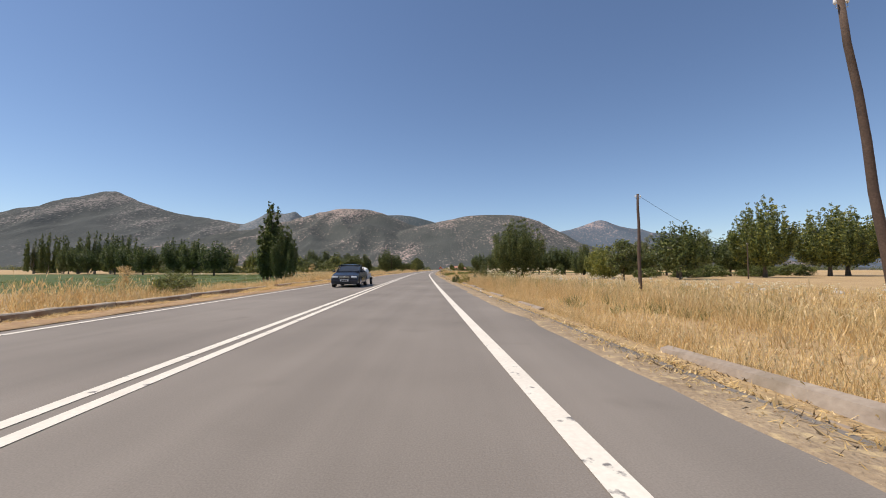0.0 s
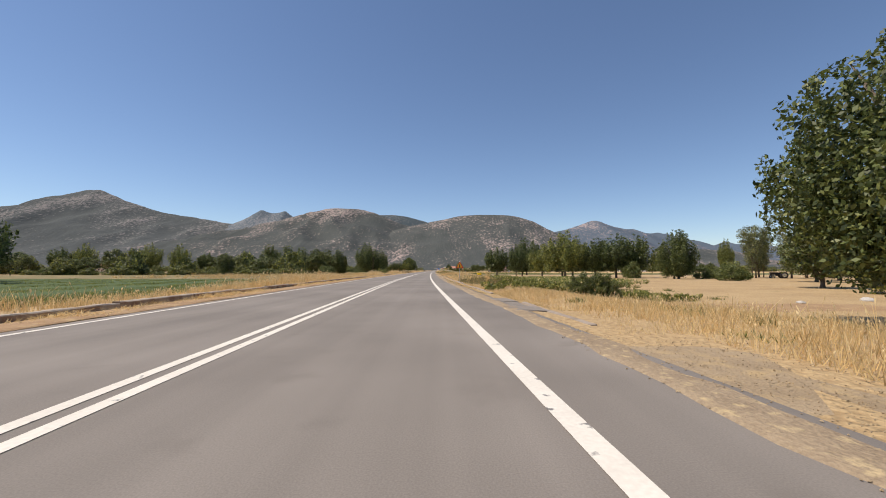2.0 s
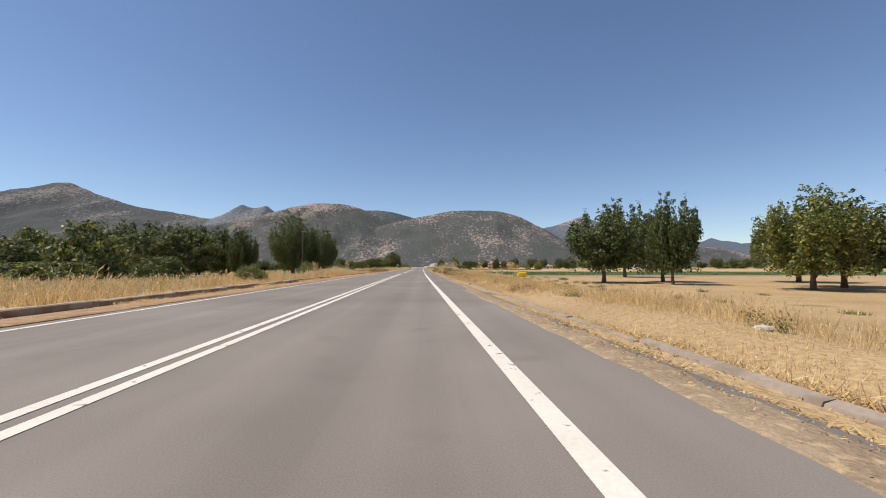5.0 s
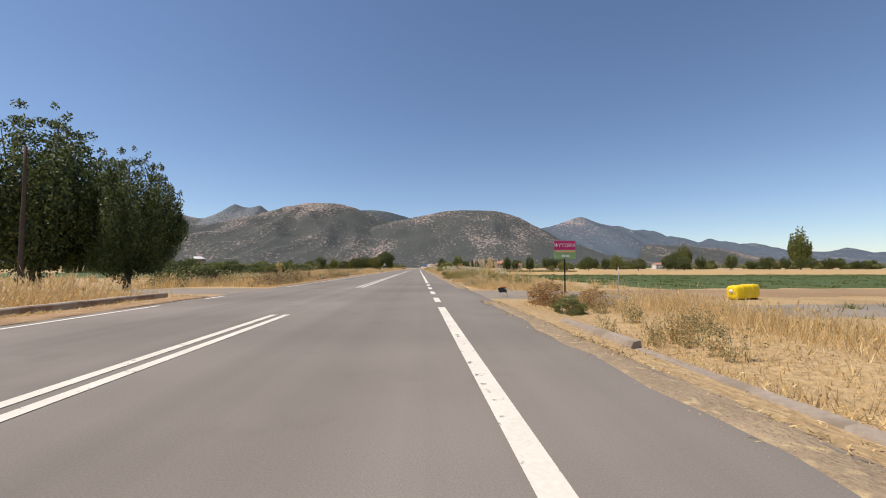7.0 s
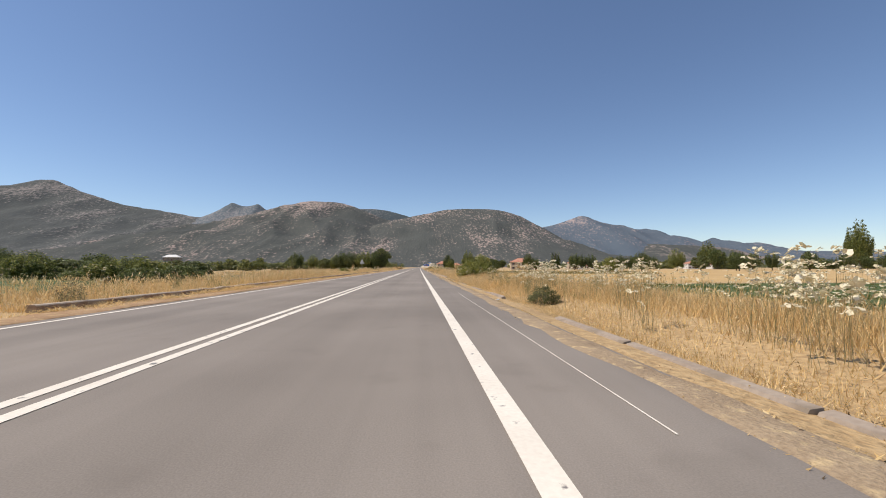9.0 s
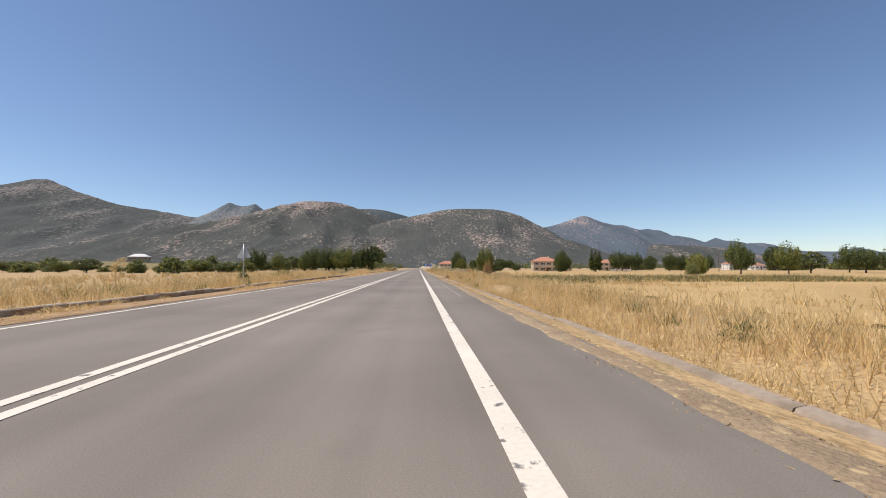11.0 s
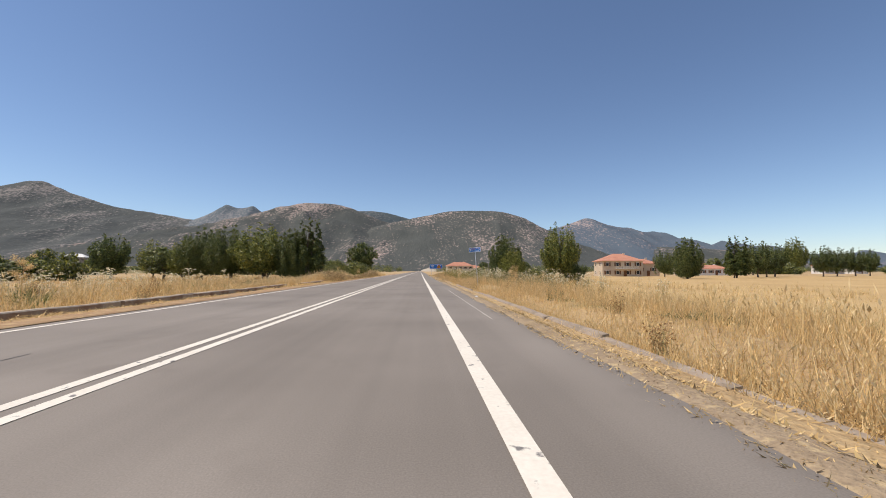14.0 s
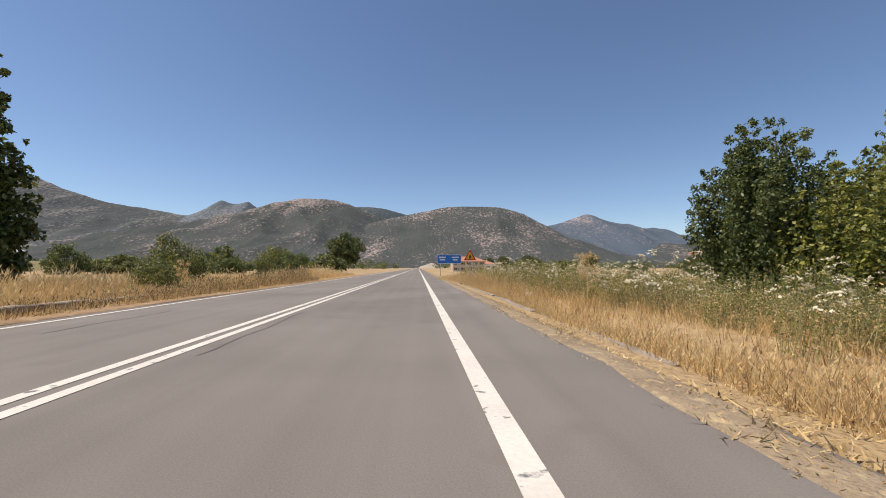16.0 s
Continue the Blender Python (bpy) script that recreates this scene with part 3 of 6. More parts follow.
def crown_clumps(style, h, w, r):
    c, q = [], []
    if style == "round":
        for _ in range(190):
            d = r.normal(size=3)
            d /= np.linalg.norm(d)
            k = r.random() ** 0.35
            c.append((d[0] * w * 0.45 * k, d[1] * w * 0.45 * k, h * 0.55 + d[2] * h * 0.40 * k))
            q.append(w * r.uniform(0.045, 0.10))
    elif style == "vase":
        for _ in range(56):
            a, k = r.uniform(0, 2 * math.pi), r.random() ** 0.5
            tip = h * (1.0 - 0.34 * k ** 1.8) * r.uniform(0.86, 1.0)
            foot = h * r.uniform(0.14, 0.24)
            for t in np.linspace(0.22, 1.0, 9):
                out = w * 0.47 * k * (1 - (1 - t) ** 1.9)
                c.append((math.cos(a) * out + r.normal() * w * 0.012, math.sin(a) * out + r.normal() * w * 0.012, foot + (tip - foot) * t ** 1.2))
                q.append(w * 0.092 * (1.25 - 0.85 * t ** 1.6) * r.uniform(0.75, 1.25))
        for _ in range(60):
            a, k = r.uniform(0, 2 * math.pi), r.uniform(0.12, 0.44)
            c.append((math.cos(a) * w * k, math.sin(a) * w * k, h * r.uniform(0.16, 0.5)))
            q.append(w * r.uniform(0.05, 0.085))
    elif style in ("thick", "dome"):
        low = 0.05 if style == "thick" else 0.09
        for _ in range(64):
            a, k = r.uniform(0, 2 * math.pi), r.random() ** 0.5
            tip = h * (1.0 - (0.42 if style == "thick" else 0.44) * k ** 2.4) * r.uniform(0.87, 1.0)
            foot = h * (low + r.uniform(0.0, 0.12) + (0.1 * k if style == "dome" else 0))
            for t in np.linspace(0.05, 1.0, 9):
                out = w * 0.48 * k * (0.6 + 0.4 * (1 - (1 - t) ** 2))
                c.append((math.cos(a) * out + r.normal() * w * 0.012, math.sin(a) * out + r.normal() * w * 0.012, foot + (tip - foot) * t))
                q.append(w * 0.088 * (1.12 - 0.76 * t ** 2) * r.uniform(0.7, 1.3))
    elif style == "poplar":
        for k in range(9):
            a = r.uniform(0, 2 * math.pi)
            x, y, top = math.cos(a) * w * r.uniform(0.14, 0.42), math.sin(a) * w * r.uniform(0.14, 0.42), h * r.uniform(0.62, 0.98)
            if k == 0:
                x, y, top = 0, 0, h
            for z in np.arange(h * 0.10, top, h * 0.02):
                f = 0.6 + 0.5 * math.sin(math.pi * min(1, z / top))
                c.append((x + r.normal() * w * 0.04, y + r.normal() * w * 0.04, z))
                q.append(w * 0.08 * f * (1.12 - 0.72 * (z / top) ** 2.5) * r.uniform(0.7, 1.3))
    elif style == "bush":
        for _ in range(70):
            a, k = r.uniform(0, 2 * math.pi), r.random() ** 0.5
            z = h * r.uniform(0.05, 0.9) * (1 - 0.55 * k ** 2)
            c.append((math.cos(a) * w * 0.42 * k, math.sin(a) * w * 0.42 * k, z))
            q.append(w * r.uniform(0.07, 0.15))
    else:  # airy: open, upward limbs with gaps
        for _ in range(15):
            a, k = r.uniform(0, 2 * math.pi), r.uniform(0.1, 0.46)
            base, top = h * r.uniform(0.2, 0.45), h * r.uniform(0.62, 1.0)
            for s in np.linspace(0, 1, 6):
                c.append((math.cos(a) * w * k * (0.5 + 0.5 * s) + r.normal() * w * 0.04, math.sin(a) * w * k * (0.5 + 0.5 * s) + r.normal() * w * 0.04, base + (top - base) * s))
                q.append(w * r.uniform(0.05, 0.11))
    return c, q


TREES = {}


def make_tree(key, style, h, w, mats, label, category="tree", **more):
    """A full tree for the roadside and a lighter one for the distance."""
    n, s = more.pop("leaves"), more.pop("size")
    grow_tree(key, style, h, w, mats, label, category, n, s, **more)
    grow_tree(key + " far", style, h, w, mats, label, category, max(3600, n // 2), s * 1.25, **more)


def grow_tree(key, style, h, w, mats, label, category="tree", leaves=9000, size=0.17, trunk=0.24, stems=1, bark=None, seed=1):
    r = np.random.default_rng(seed)
    c, q = crown_clumps(style, h, w, r)
    root = tagged(new(category.replace(" ", "_")), label, category)
    bits = []
    for s in range(stems):
        bx, by = (0, 0) if stems == 1 else (r.normal() * 0.35, r.normal() * 0.35)
        lean = r.normal(size=2) * (0.05 if style == "poplar" else 0.1 * (1 + min(stems, 3) * 0.3))
        top = h * (0.62 if style != "poplar" else 0.85)
        pts = [(bx + lean[0] * top * t * t + r.normal() * 0.03, by + lean[1] * top * t * t + r.normal() * 0.03, -0.15 + (top + 0.15) * t) for t in np.linspace(0, 1, 7)]
        bits.append(tube(pts, [trunk / stems ** 0.5 * (1.25 if i == 0 else 1.0) * (1 - 0.8 * i / 6) for i in range(7)], 8))
        for _ in range(int(10 / stems) + 2):
            k = r.integers(len(c))
            z0 = r.uniform(0.12, 0.5) * h * (0.75 if style in ("bush", "airy") else 1.0)
            i = min(5, int(z0 / top * 6))
            a, b = Vector(pts[i]), Vector(c[k])
            if b.z < a.z + 0.2:
                b.z = a.z + 0.3
            m = a.lerp(b, 0.5) + Vector((r.normal() * 0.15, r.normal() * 0.15, 0.12 * h * 0.3))
            bits.append(tube([a, m, b], [trunk * 0.38 / stems ** 0.5, trunk * 0.22 / stems ** 0.5, trunk * 0.06], 6))
    part("trunk", mesh_of("trunk", *join(bits), bark or BARK, True), root)
    part("crown", leaf_mesh("crown", c, q, leaves, size, mats, seed + 50, (0, 0, h * 0.45)), root)
    TREES[key] = (root, h, w, [False])
    return root


def plant(key, x, y, h, w, turn=None, group="", label=""):
    off = math.hypot(x - float(edge_x(min(y, 440))) + 3.7, max(0, y - 440))
    if off > 48:
        key += " far"
    root, ph, pw, used = TREES[key]
    turn = random.uniform(0, 360) if turn is None else turn
    h *= 1.07
    m = pose(x, y, float(ground_z(x, y)) - 0.05, 0, 0, turn) @ Matrix.Diagonal((w / pw, w / pw, h / ph, 1))
    if used[0]:
        ob = copy_thing(root, m @ Matrix.Diagonal((*root.scale, 1)).inverted())
    else:
        used[0] = True
        ob = root
        ob.matrix_basis = m
    return tagged(ob, label, "", group)


random.seed(7)
make_tree("mulberry", "dome", 8.3, 8.6, [LEAF, LEAF, LEAF_MID], "broad dense dark green mulberry tree in dry grass", leaves=80000, size=0.072, trunk=0.3, seed=11)
make_tree("poplar_clump", "poplar", 10.5, 5.6, [LEAF, LEAF, LEAF_MID], "slender dark green poplars in a clump by the field", leaves=26000, size=0.115, trunk=0.22, stems=4, seed=12)
make_tree("orchard", "vase", 9.5, 8.8, [LEAF, LEAF, LEAF], "dark green orchard tree with a short bare trunk", leaves=26000, size=0.135, trunk=0.24, seed=13)
make_tree("orchard_b", "vase", 9.0, 9.0, [LEAF_MID, LEAF, LEAF], "mid-green orchard tree with upright shoots", leaves=26000, size=0.135, trunk=0.24, seed=14)
make_tree("walnut", "vase", 11.0, 11.0, [LEAF_MID, LEAF_YELLOW, LEAF_MID], "light green spreading tree with upright shoots", leaves=26000, size=0.145, trunk=0.28, seed=15)
make_tree("thick_light", "dome", 9.0, 7.4, [LEAF_MID, LEAF_YELLOW, LEAF_MID], "mid-green roadside tree with upright shoots", leaves=30000, size=0.105, trunk=0.26, stems=3, seed=27)
make_tree("airy", "airy", 13.0, 10.0, [LEAF_GREY, LEAF_GREY, LEAF_GREY, LEAF_YELLOW], "airy grey-green tree with open branches", leaves=44000, size=0.075, trunk=0.2, stems=3, seed=16)
make_tree("fruit", "round", 6.0, 6.0, [LEAF_GREY, LEAF_MID, LEAF_MID], "olive-green fruit tree in dry grass", leaves=10000, size=0.13, trunk=0.18, seed=17)
make_tree("broad", "round", 11.5, 12.6, [LEAF, LEAF, LEAF_MID], "large broad dark green tree beside the road", leaves=18000, size=0.22, trunk=0.35, stems=3, seed=18)
make_tree("tall", "poplar", 13.5, 10.5, [LEAF, LEAF_MID, LEAF], "tall many-stemmed dark green poplar", leaves=26000, size=0.16, trunk=0.3, stems=7, bark=BARK_PALE, seed=19)
make_tree("lime", "thick", 6.6, 6.9, [LEAF_YELLOW, LEAF_MID, LEAF_YELLOW], "yellow-green leafy roadside tree", leaves=22000, size=0.105, trunk=0.2, stems=3, seed=20)
make_tree("thick_lime", "thick", 8.6, 6.8, [LEAF_YELLOW, LEAF_MID, LEAF_YELLOW], "yellow-green upright roadside tree with ragged top", leaves=24000, size=0.11, trunk=0.2, stems=4, seed=21)
make_tree("shrub", "bush", 2.4, 3.0, [LEAF_MID, LEAF_GREY, LEAF_YELLOW], "rounded green shrub in dry grass", "shrub", leaves=9000, size=0.045, trunk=0.05, stems=4, seed=23)
make_tree("gold_shrub", "bush", 1.4, 2.2, [LEAF_YELLOW, LEAF_YELLOW, STRAW], "yellow-green roadside shrub in dry grass", "shrub", leaves=9000, size=0.024, trunk=0.03, stems=5, seed=29)
make_tree("grand", "dome", 18.0, 14.0, [LEAF_MID, LEAF, LEAF_YELLOW], "tall broad green tree beyond the orchard", leaves=60000, size=0.17, trunk=0.4, stems=3, seed=34)
make_tree("sapling", "dome", 2.4, 2.3, [LEAF, LEAF_MID, LEAF_GREY], "young dark green mulberry sapling in dry grass", "sapling", leaves=3600, size=0.042, trunk=0.035, stems=1, seed=32)
make_tree("grey_shrub", "bush", 1.0, 1.2, [LEAF_GREY, LEAF_GREY, WEED], "soft grey-green roadside bush in dry grass", "shrub", leaves=7000, size=0.02, trunk=0.02, stems=5, seed=33)
make_tree("dry_dock", "thick", 2.5, 1.5, [STRAW, DOCK, DOCK], "tall tan-brown dried dock plant in the grass", "dock plant", leaves=17000, size=0.024, trunk=0.012, stems=6, seed=37)
make_tree("weed_bush", "bush", 1.3, 1.6, [LEAF_YELLOW, LEAF_YELLOW, STRAW, WEED], "bushy yellow-green weed in the dry verge", "weed bush", leaves=9000, size=0.017, trunk=0.012, stems=6, seed=35)
make_tree("bean_row", "bush", 1.4, 1.5, [LEAF_MID, LEAF_GREY, WEED], "tall leafy grey-green bean plants at the field corner", "bean plants", leaves=7000, size=0.034, trunk=0.015, stems=6, seed=36)
make_tree("bramble", "bush", 3.4, 5.0, [LEAF, LEAF_MID, LEAF_MID], "dense dark green bramble thicket", "shrub", leaves=11000, size=0.08, trunk=0.05, stems=4, seed=24)
make_tree("dry_shrub", "bush", 1.5, 2.4, [STRAW, DOCK, DOCK], "withered brown shrub beside the signpost", "shrub", leaves=6000, size=0.04, trunk=0.04, stems=5, seed=28)
make_tree("lime_bush", "bush", 3.0, 5.6, [LEAF_YELLOW, LEAF_YELLOW, LEAF_MID], "broad light green bush at the edge of the verge", "shrub", leaves=11000, size=0.07, trunk=0.05, stems=5, seed=30)
make_tree("hedge", "bush", 5.0, 8.0, [LEAF_MID, LEAF_GREY, LEAF_YELLOW], "green hedge bush at the field edge", "shrub", leaves=6500, size=0.2, trunk=0.08, stems=4, seed=25)

make_tree("thick", "thick", 10.0, 8.6, [LEAF, LEAF, LEAF_MID], "dense dark green roadside tree with upright shoots", leaves=95000, size=0.092, trunk=0.28, stems=3, seed=26)

# beside the first field and orchard
plant("mulberry", 12.1, 68.3, 9.9, 10.3)
plant("poplar_clump", -25.0, 57.4, 10.9, 6.0)
plant("thick", -22.6, 56.2, 7.4, 4.0)
plant("sapling", 5.0, 51.3, 2.7, 1.9)
plant("gold_shrub", 1.6, 35.6, 1.0, 1.15)
plant("grey_shrub", 0.9, 36.2, 0.75, 0.95)
plant("grey_shrub", 3.0, 43.0, 0.8, 0.7)
for x, y, h, w, k in ((28.7, 66, 6.6, 6.0, "fruit"), (44.5, 77.6, 11.0, 10.5, "orchard_b"), (34.1, 88.2, 7.0, 8.4, "lime"), (76, 98, 18.5, 14.0, "grand"), (112, 120, 20.0, 18.0, "grand"), (126, 128, 21.0, 18.0, "grand"), (70.7, 131, 12.2, 12.0, "orchard"), (52, 92, 9.0, 10.0, "orchard"), (60, 104, 10.5, 11.0, "orchard_b"), (82, 118, 12.5, 12.0, "orchard"), (100, 140, 14.0, 14.0, "grand"), (58, 122, 8.5, 10.0, "orchard_b"), (38, 100, 6.4, 7.5, "fruit")):
    plant(k, x, y, h, w, group="orchard trees beyond the dry grass")
for x, y, h, w in ((48, 98, 2.6, 7.5), (58, 99, 2.2, 8.0), (70, 108, 3.2, 9.0), (84, 112, 3.0, 9.0), (96, 126, 3.6, 11.0), (112, 132, 4.0, 12.0)):
    plant("bramble", x, y, h, w, group="brambles under the trees")
for x, y, h, w, k in ((15.4, 187.8, 8.9, 7.6, "orchard"), (20.6, 182.4, 9.6, 4.8, "orchard"), (29.2, 161, 11.0, 11.0, "walnut"), (36.2, 158.8, 9.6, 9.0, "orchard"), (40.8, 157.4, 10.6, 8.4, "orchard"), (46, 158, 10.1, 8.6, "orchard_b"), (26, 172, 8.0, 7.4, "walnut"), (33, 176, 8.5, 8.0, "orchard"), (24, 190, 7.6, 7.0, "orchard_b"), (40, 188, 9, 8.5, "orchard")):
    plant(k, x, y, h * 1.06, w * 1.2, group="orchard row")
plant("thick", 48.5, 144.5, 10.2, 8.6, label="dark bushy tree standing alone in the field")
for x, y, h, w in ((72.5, 153.6, 13.4, 10.5), (79, 151, 12.0, 10), (86, 155, 13.2, 10), (95, 158, 15.0, 12), (106, 172, 16.5, 13), (82, 164, 12.0, 11)):
    plant("airy", x, y, h, w, group="airy trees on the bare ground")
plant("bramble", 50, 130, 3.2, 6)
plant("bramble", 42.2, 152, 4.4, 4.6)
plant("bramble", 56, 146, 3.0, 7.0)
plant("hedge", 66, 152, 4.0, 8.0)
plant("orchard", 30.4, 212.5, 14.6, 11.0, label="tall dark green tree with upright shoots on a bare trunk")
# far left orchard row and hedges
for i in range(9):
    plant("orchard_b" if i % 2 else "orchard", -62 - i * 10.5, 108 + i * 5.5 + (i % 3) * 2, 9.6 + (i % 3), 8.6, group="far orchard row")
for i in range(7):
    plant("tall", -118 - i * 9, 150 + i * 3, 14 + (i % 3), 7.5, group="far poplar row")
for i in range(27):
    plant("hedge" if i % 3 else "fruit", -50 - i * 6.2 + random.uniform(-3, 3), 208 + random.uniform(-10, 30), random.uniform(5.5, 9.5), random.uniform(8, 12), group="far hedge")
for i in range(8):
    plant("fruit", -62 - i * 16 + random.uniform(-4, 4), 226 + random.uniform(-8, 16), random.uniform(7, 10), random.uniform(7, 10), group="trees behind the hedge")
for x, y, h, w, k in ((-79, 201, 7.6, 7.0, "fruit"), (-98, 206, 11.0, 8.0, "walnut"), (-92, 212, 8.6, 6.5, "orchard_b"), (-114, 214, 12.0, 9.0, "walnut"), (-130, 216, 10.0, 8.5, "fruit"), (-146, 222, 12.5, 9.5, "walnut"), (-70, 214, 6.5, 7.0, "fruit"), (-162, 228, 11.5, 9.0, "orchard_b")):
    plant(k, x, y, h, w, group="hazy trees behind the weedy field")
for i in range(18):
    plant("hedge" if i % 3 else "bramble", -44 - i * 6 + random.uniform(-2, 2), 197 + random.uniform(-5, 7), random.uniform(1.4, 3.8), random.uniform(5, 9), group="brambles along the field edge")
# left roadside trees before the junction
plant("mulberry", -32.8, 223, 12.3, 10.8, label="large dense dark green tree beside the junction")
plant("mulberry", -27.6, 224.2, 9.8, 7.2, label="dense dark green tree beside the junction")
for x, y, h, w in ((-45.5, 229, 8.2, 7.0), (-51, 231, 8.4, 7.2), (-57, 233, 8.8, 7.6), (-64, 236, 9.4, 8.2), (-72, 240, 10.2, 9.0), (-82, 246, 11, 9.5)):
    plant("thick", x, y, h * 1.2, w, group="dark trees by the junction")
plant("shrub", -24.5, 204, 2.6, 3.6)
plant("shrub", -22.0, 197, 2.0, 3.0)
plant("bramble", -27, 232, 2.2, 7.0)
# left hedges after the junction
for i in range(34):
    plant(("bramble", "fruit", "thick_light", "bramble", "mulberry")[random.randrange(5)], -36 - i * 2.7 + random.uniform(-2, 2), 302 + i * 1.4 + random.uniform(-9, 9), 2.2 + 0.11 * i + random.uniform(-0.4, 1.2), random.uniform(4.5, 8), group="field hedge")
for i in range(24):
    plant("bramble", -35 - i * 3.9 + random.uniform(-1, 1), 298 + i * 1.9 + random.uniform(-3, 3), random.uniform(1.2, 2.2), random.uniform(5, 7), group="brambles under the hedge")
for i in range(2):
    plant("thick_light", -94 - i * 6, 326 + i * 4, 8.4 - i, 8, group="field hedge trees")
for i in range(34):
    plant(("hedge", "fruit", "thick_light", "bramble")[random.randrange(4)], -72 - i * 5.2 + random.uniform(-3, 3), 466 + random.uniform(-14, 20), random.uniform(2.6, 5.4), random.uniform(6, 11), group="far field hedge")
for x, y, h, w, k in ((-75.4, 474, 9.8, 8.6, "orchard_b"), (-66.5, 474, 8.4, 6.4, "walnut"), (-100, 486, 7.0, 8, "hedge"), (-120, 494, 6.5, 9, "hedge"), (-84, 430, 5.0, 7, "hedge"), (-100, 440, 4.5, 6, "hedge")):
    plant(k, x, y, h, w, group="trees beyond the field")
for x, y, h, w, k in ((-27.4, 453.0, 10.0, 5.4, "poplar_clump"), (-30.0, 452.8, 8.2, 5.6, "thick"), (-35.6, 454.6, 9.4, 9.6, "thick_light"), (-42.2, 457, 9.2, 8.4, "mulberry"), (-48.4, 459, 9.0, 8.0, "mulberry"), (-51.8, 459.5, 7.4, 5.0, "thick_light"), (-57.5, 463, 6.0, 7.5, "fruit")):
    plant(k, x, y, h * 1.03, w * 1.12, group="trees beyond the dry verge")
plant("shrub", -24.5, 463, 3.8, 4.2)
plant("shrub", -21.5, 472, 3.0, 3.4)
plant("broad", -47.5, 650, 19.5, 21, label="large dark round oak standing by the road")
for i in range(12):
    plant("bramble" if i % 2 else "hedge", -36 - i * 6 + random.uniform(-2, 2), 560 + random.uniform(-14, 40), random.uniform(5, 9), random.uniform(9, 14), group="thicket by the road")
plant("lime_bush", -0.2, 298.5, 2.7, 5.4)
plant("lime_bush", 1.2, 304, 2.2, 4.0)
# right roadside trees near the village
plant("thick", 6.2, 451.8, 7.6, 6.2)
plant("thick_lime", 6.7, 449.2, 5.4, 4.8)
plant("thick_light", 16.4, 453.4, 10.0, 7.0)
plant("bramble", 19.0, 455, 3.4, 4.4)
plant("thick", 51.7, 471.5, 9.0, 7.0)
plant("poplar_clump", 70.1, 479.6, 10.2, 7.4, label="dark upright tree with a ragged top")
for x, y, h, w in ((86, 492, 8.4, 8), (93, 497, 8.2, 7), (101, 503, 8.5, 7.5), (122, 508, 8.4, 7.6), (131, 512, 8.0, 7.5), (142, 516, 8.2, 8), (152, 520, 8, 7), (64, 500, 6.5, 6.5), (40, 505, 3.4, 6), (33, 512, 2.6, 5)):
    plant("orchard_b" if x < 90 else "orchard", x, y, h * 1.22, w * 1.0, group="orchard by the village")
plant("broad", 142, 560, 9.5, 9)
plant("lime", 71, 414.2, 6.0, 6.6)
plant("orchard_b", 86.4, 417, 8.6, 7.6)
plant("walnut", 104, 420, 9.8, 7.4)
plant("grand", 404, 812, 38, 26, label="tall broad eucalyptus far across the plain")
plant("shrub", 60, 400, 3.5, 4)
for i in range(6):
    plant("hedge", 13 + i * 5, 520 + i * 6 + random.uniform(-4, 4), random.uniform(2.4, 4), random.uniform(7, 10), group="thicket before the village")
# right: the far tree line across the fields
for i in range(5, 24):
    plant(("orchard", "orchard_b", "fruit")[i % 3], 62 + i * 13 + random.uniform(-4, 4), 408 + i * 4.5 + random.uniform(-6, 6), random.uniform(7.0, 10.5), random.uniform(7, 10), group="tree line across the fields")
plant("broad", 234, 568, 16, 14)
plant("grand", 366, 576, 41, 20, label="tall slender eucalyptus standing out of the plain")
for i in range(26):
    plant("hedge", 130 + i * 17 + random.uniform(-6, 6), 610 + random.uniform(-40, 90), random.uniform(6, 11), random.uniform(13, 20), group="far hedgerow")
for i in range(22):
    plant("hedge", -60 - i * 20 + random.uniform(-6, 6), 640 + random.uniform(-70, 140), random.uniform(5, 9), random.uniform(14, 22), group="far hedgerow")
for i in range(10):
    plant("broad", random.uniform(20, 130), 760 + random.uniform(-60, 160), random.uniform(9, 14), random.uniform(11, 15), group="village trees")


def far_woods(name, x0, x1, y0, y1, n, h, seed, label):
    """Woods too far to count: many low crowns run together."""
    r = np.random.default_rng(seed)
    cx, cy = r.uniform(x0, x1, n), r.uniform(y0, y1, n)
    hh = r.uniform(0.5, 1.0, n) * h
    centres = np.stack([cx, cy, hh * 0.45], 1)
    me = leaf_mesh(name, centres, hh * 0.75, n * 75, 0.95, [LEAF, LEAF_MID, LEAF_GREY], seed, ((x0 + x1) / 2, (y0 + y1) / 2, -200))
    return tagged(new(name, me), label, "woods", kind="stuff")


far_woods("far_woods", -900, -40, 760, 1300, 420, 11, 31, "dark green scrub and trees at the foot of the mountains")
far_woods("far_woods", 20, 1100, 900, 1500, 420, 12, 32, "dark green trees across the far plain")
far_woods("far_woods", -1900, -900, 900, 1900, 260, 14, 33, "dark green scrub at the foot of the mountains")


# ---- low drain walls on the far side, and the gutter on the near side ----
def along(y, r, z=0.0):
    """A pose on the road's line: y along it, r across it from the right edge line."""
    t = math.degrees(math.atan2(float(edge_x(y + 2) - edge_x(y - 2)), 4.0))
    return pose(float(edge_x(y)) + r, y, z, 0, 0, -t)


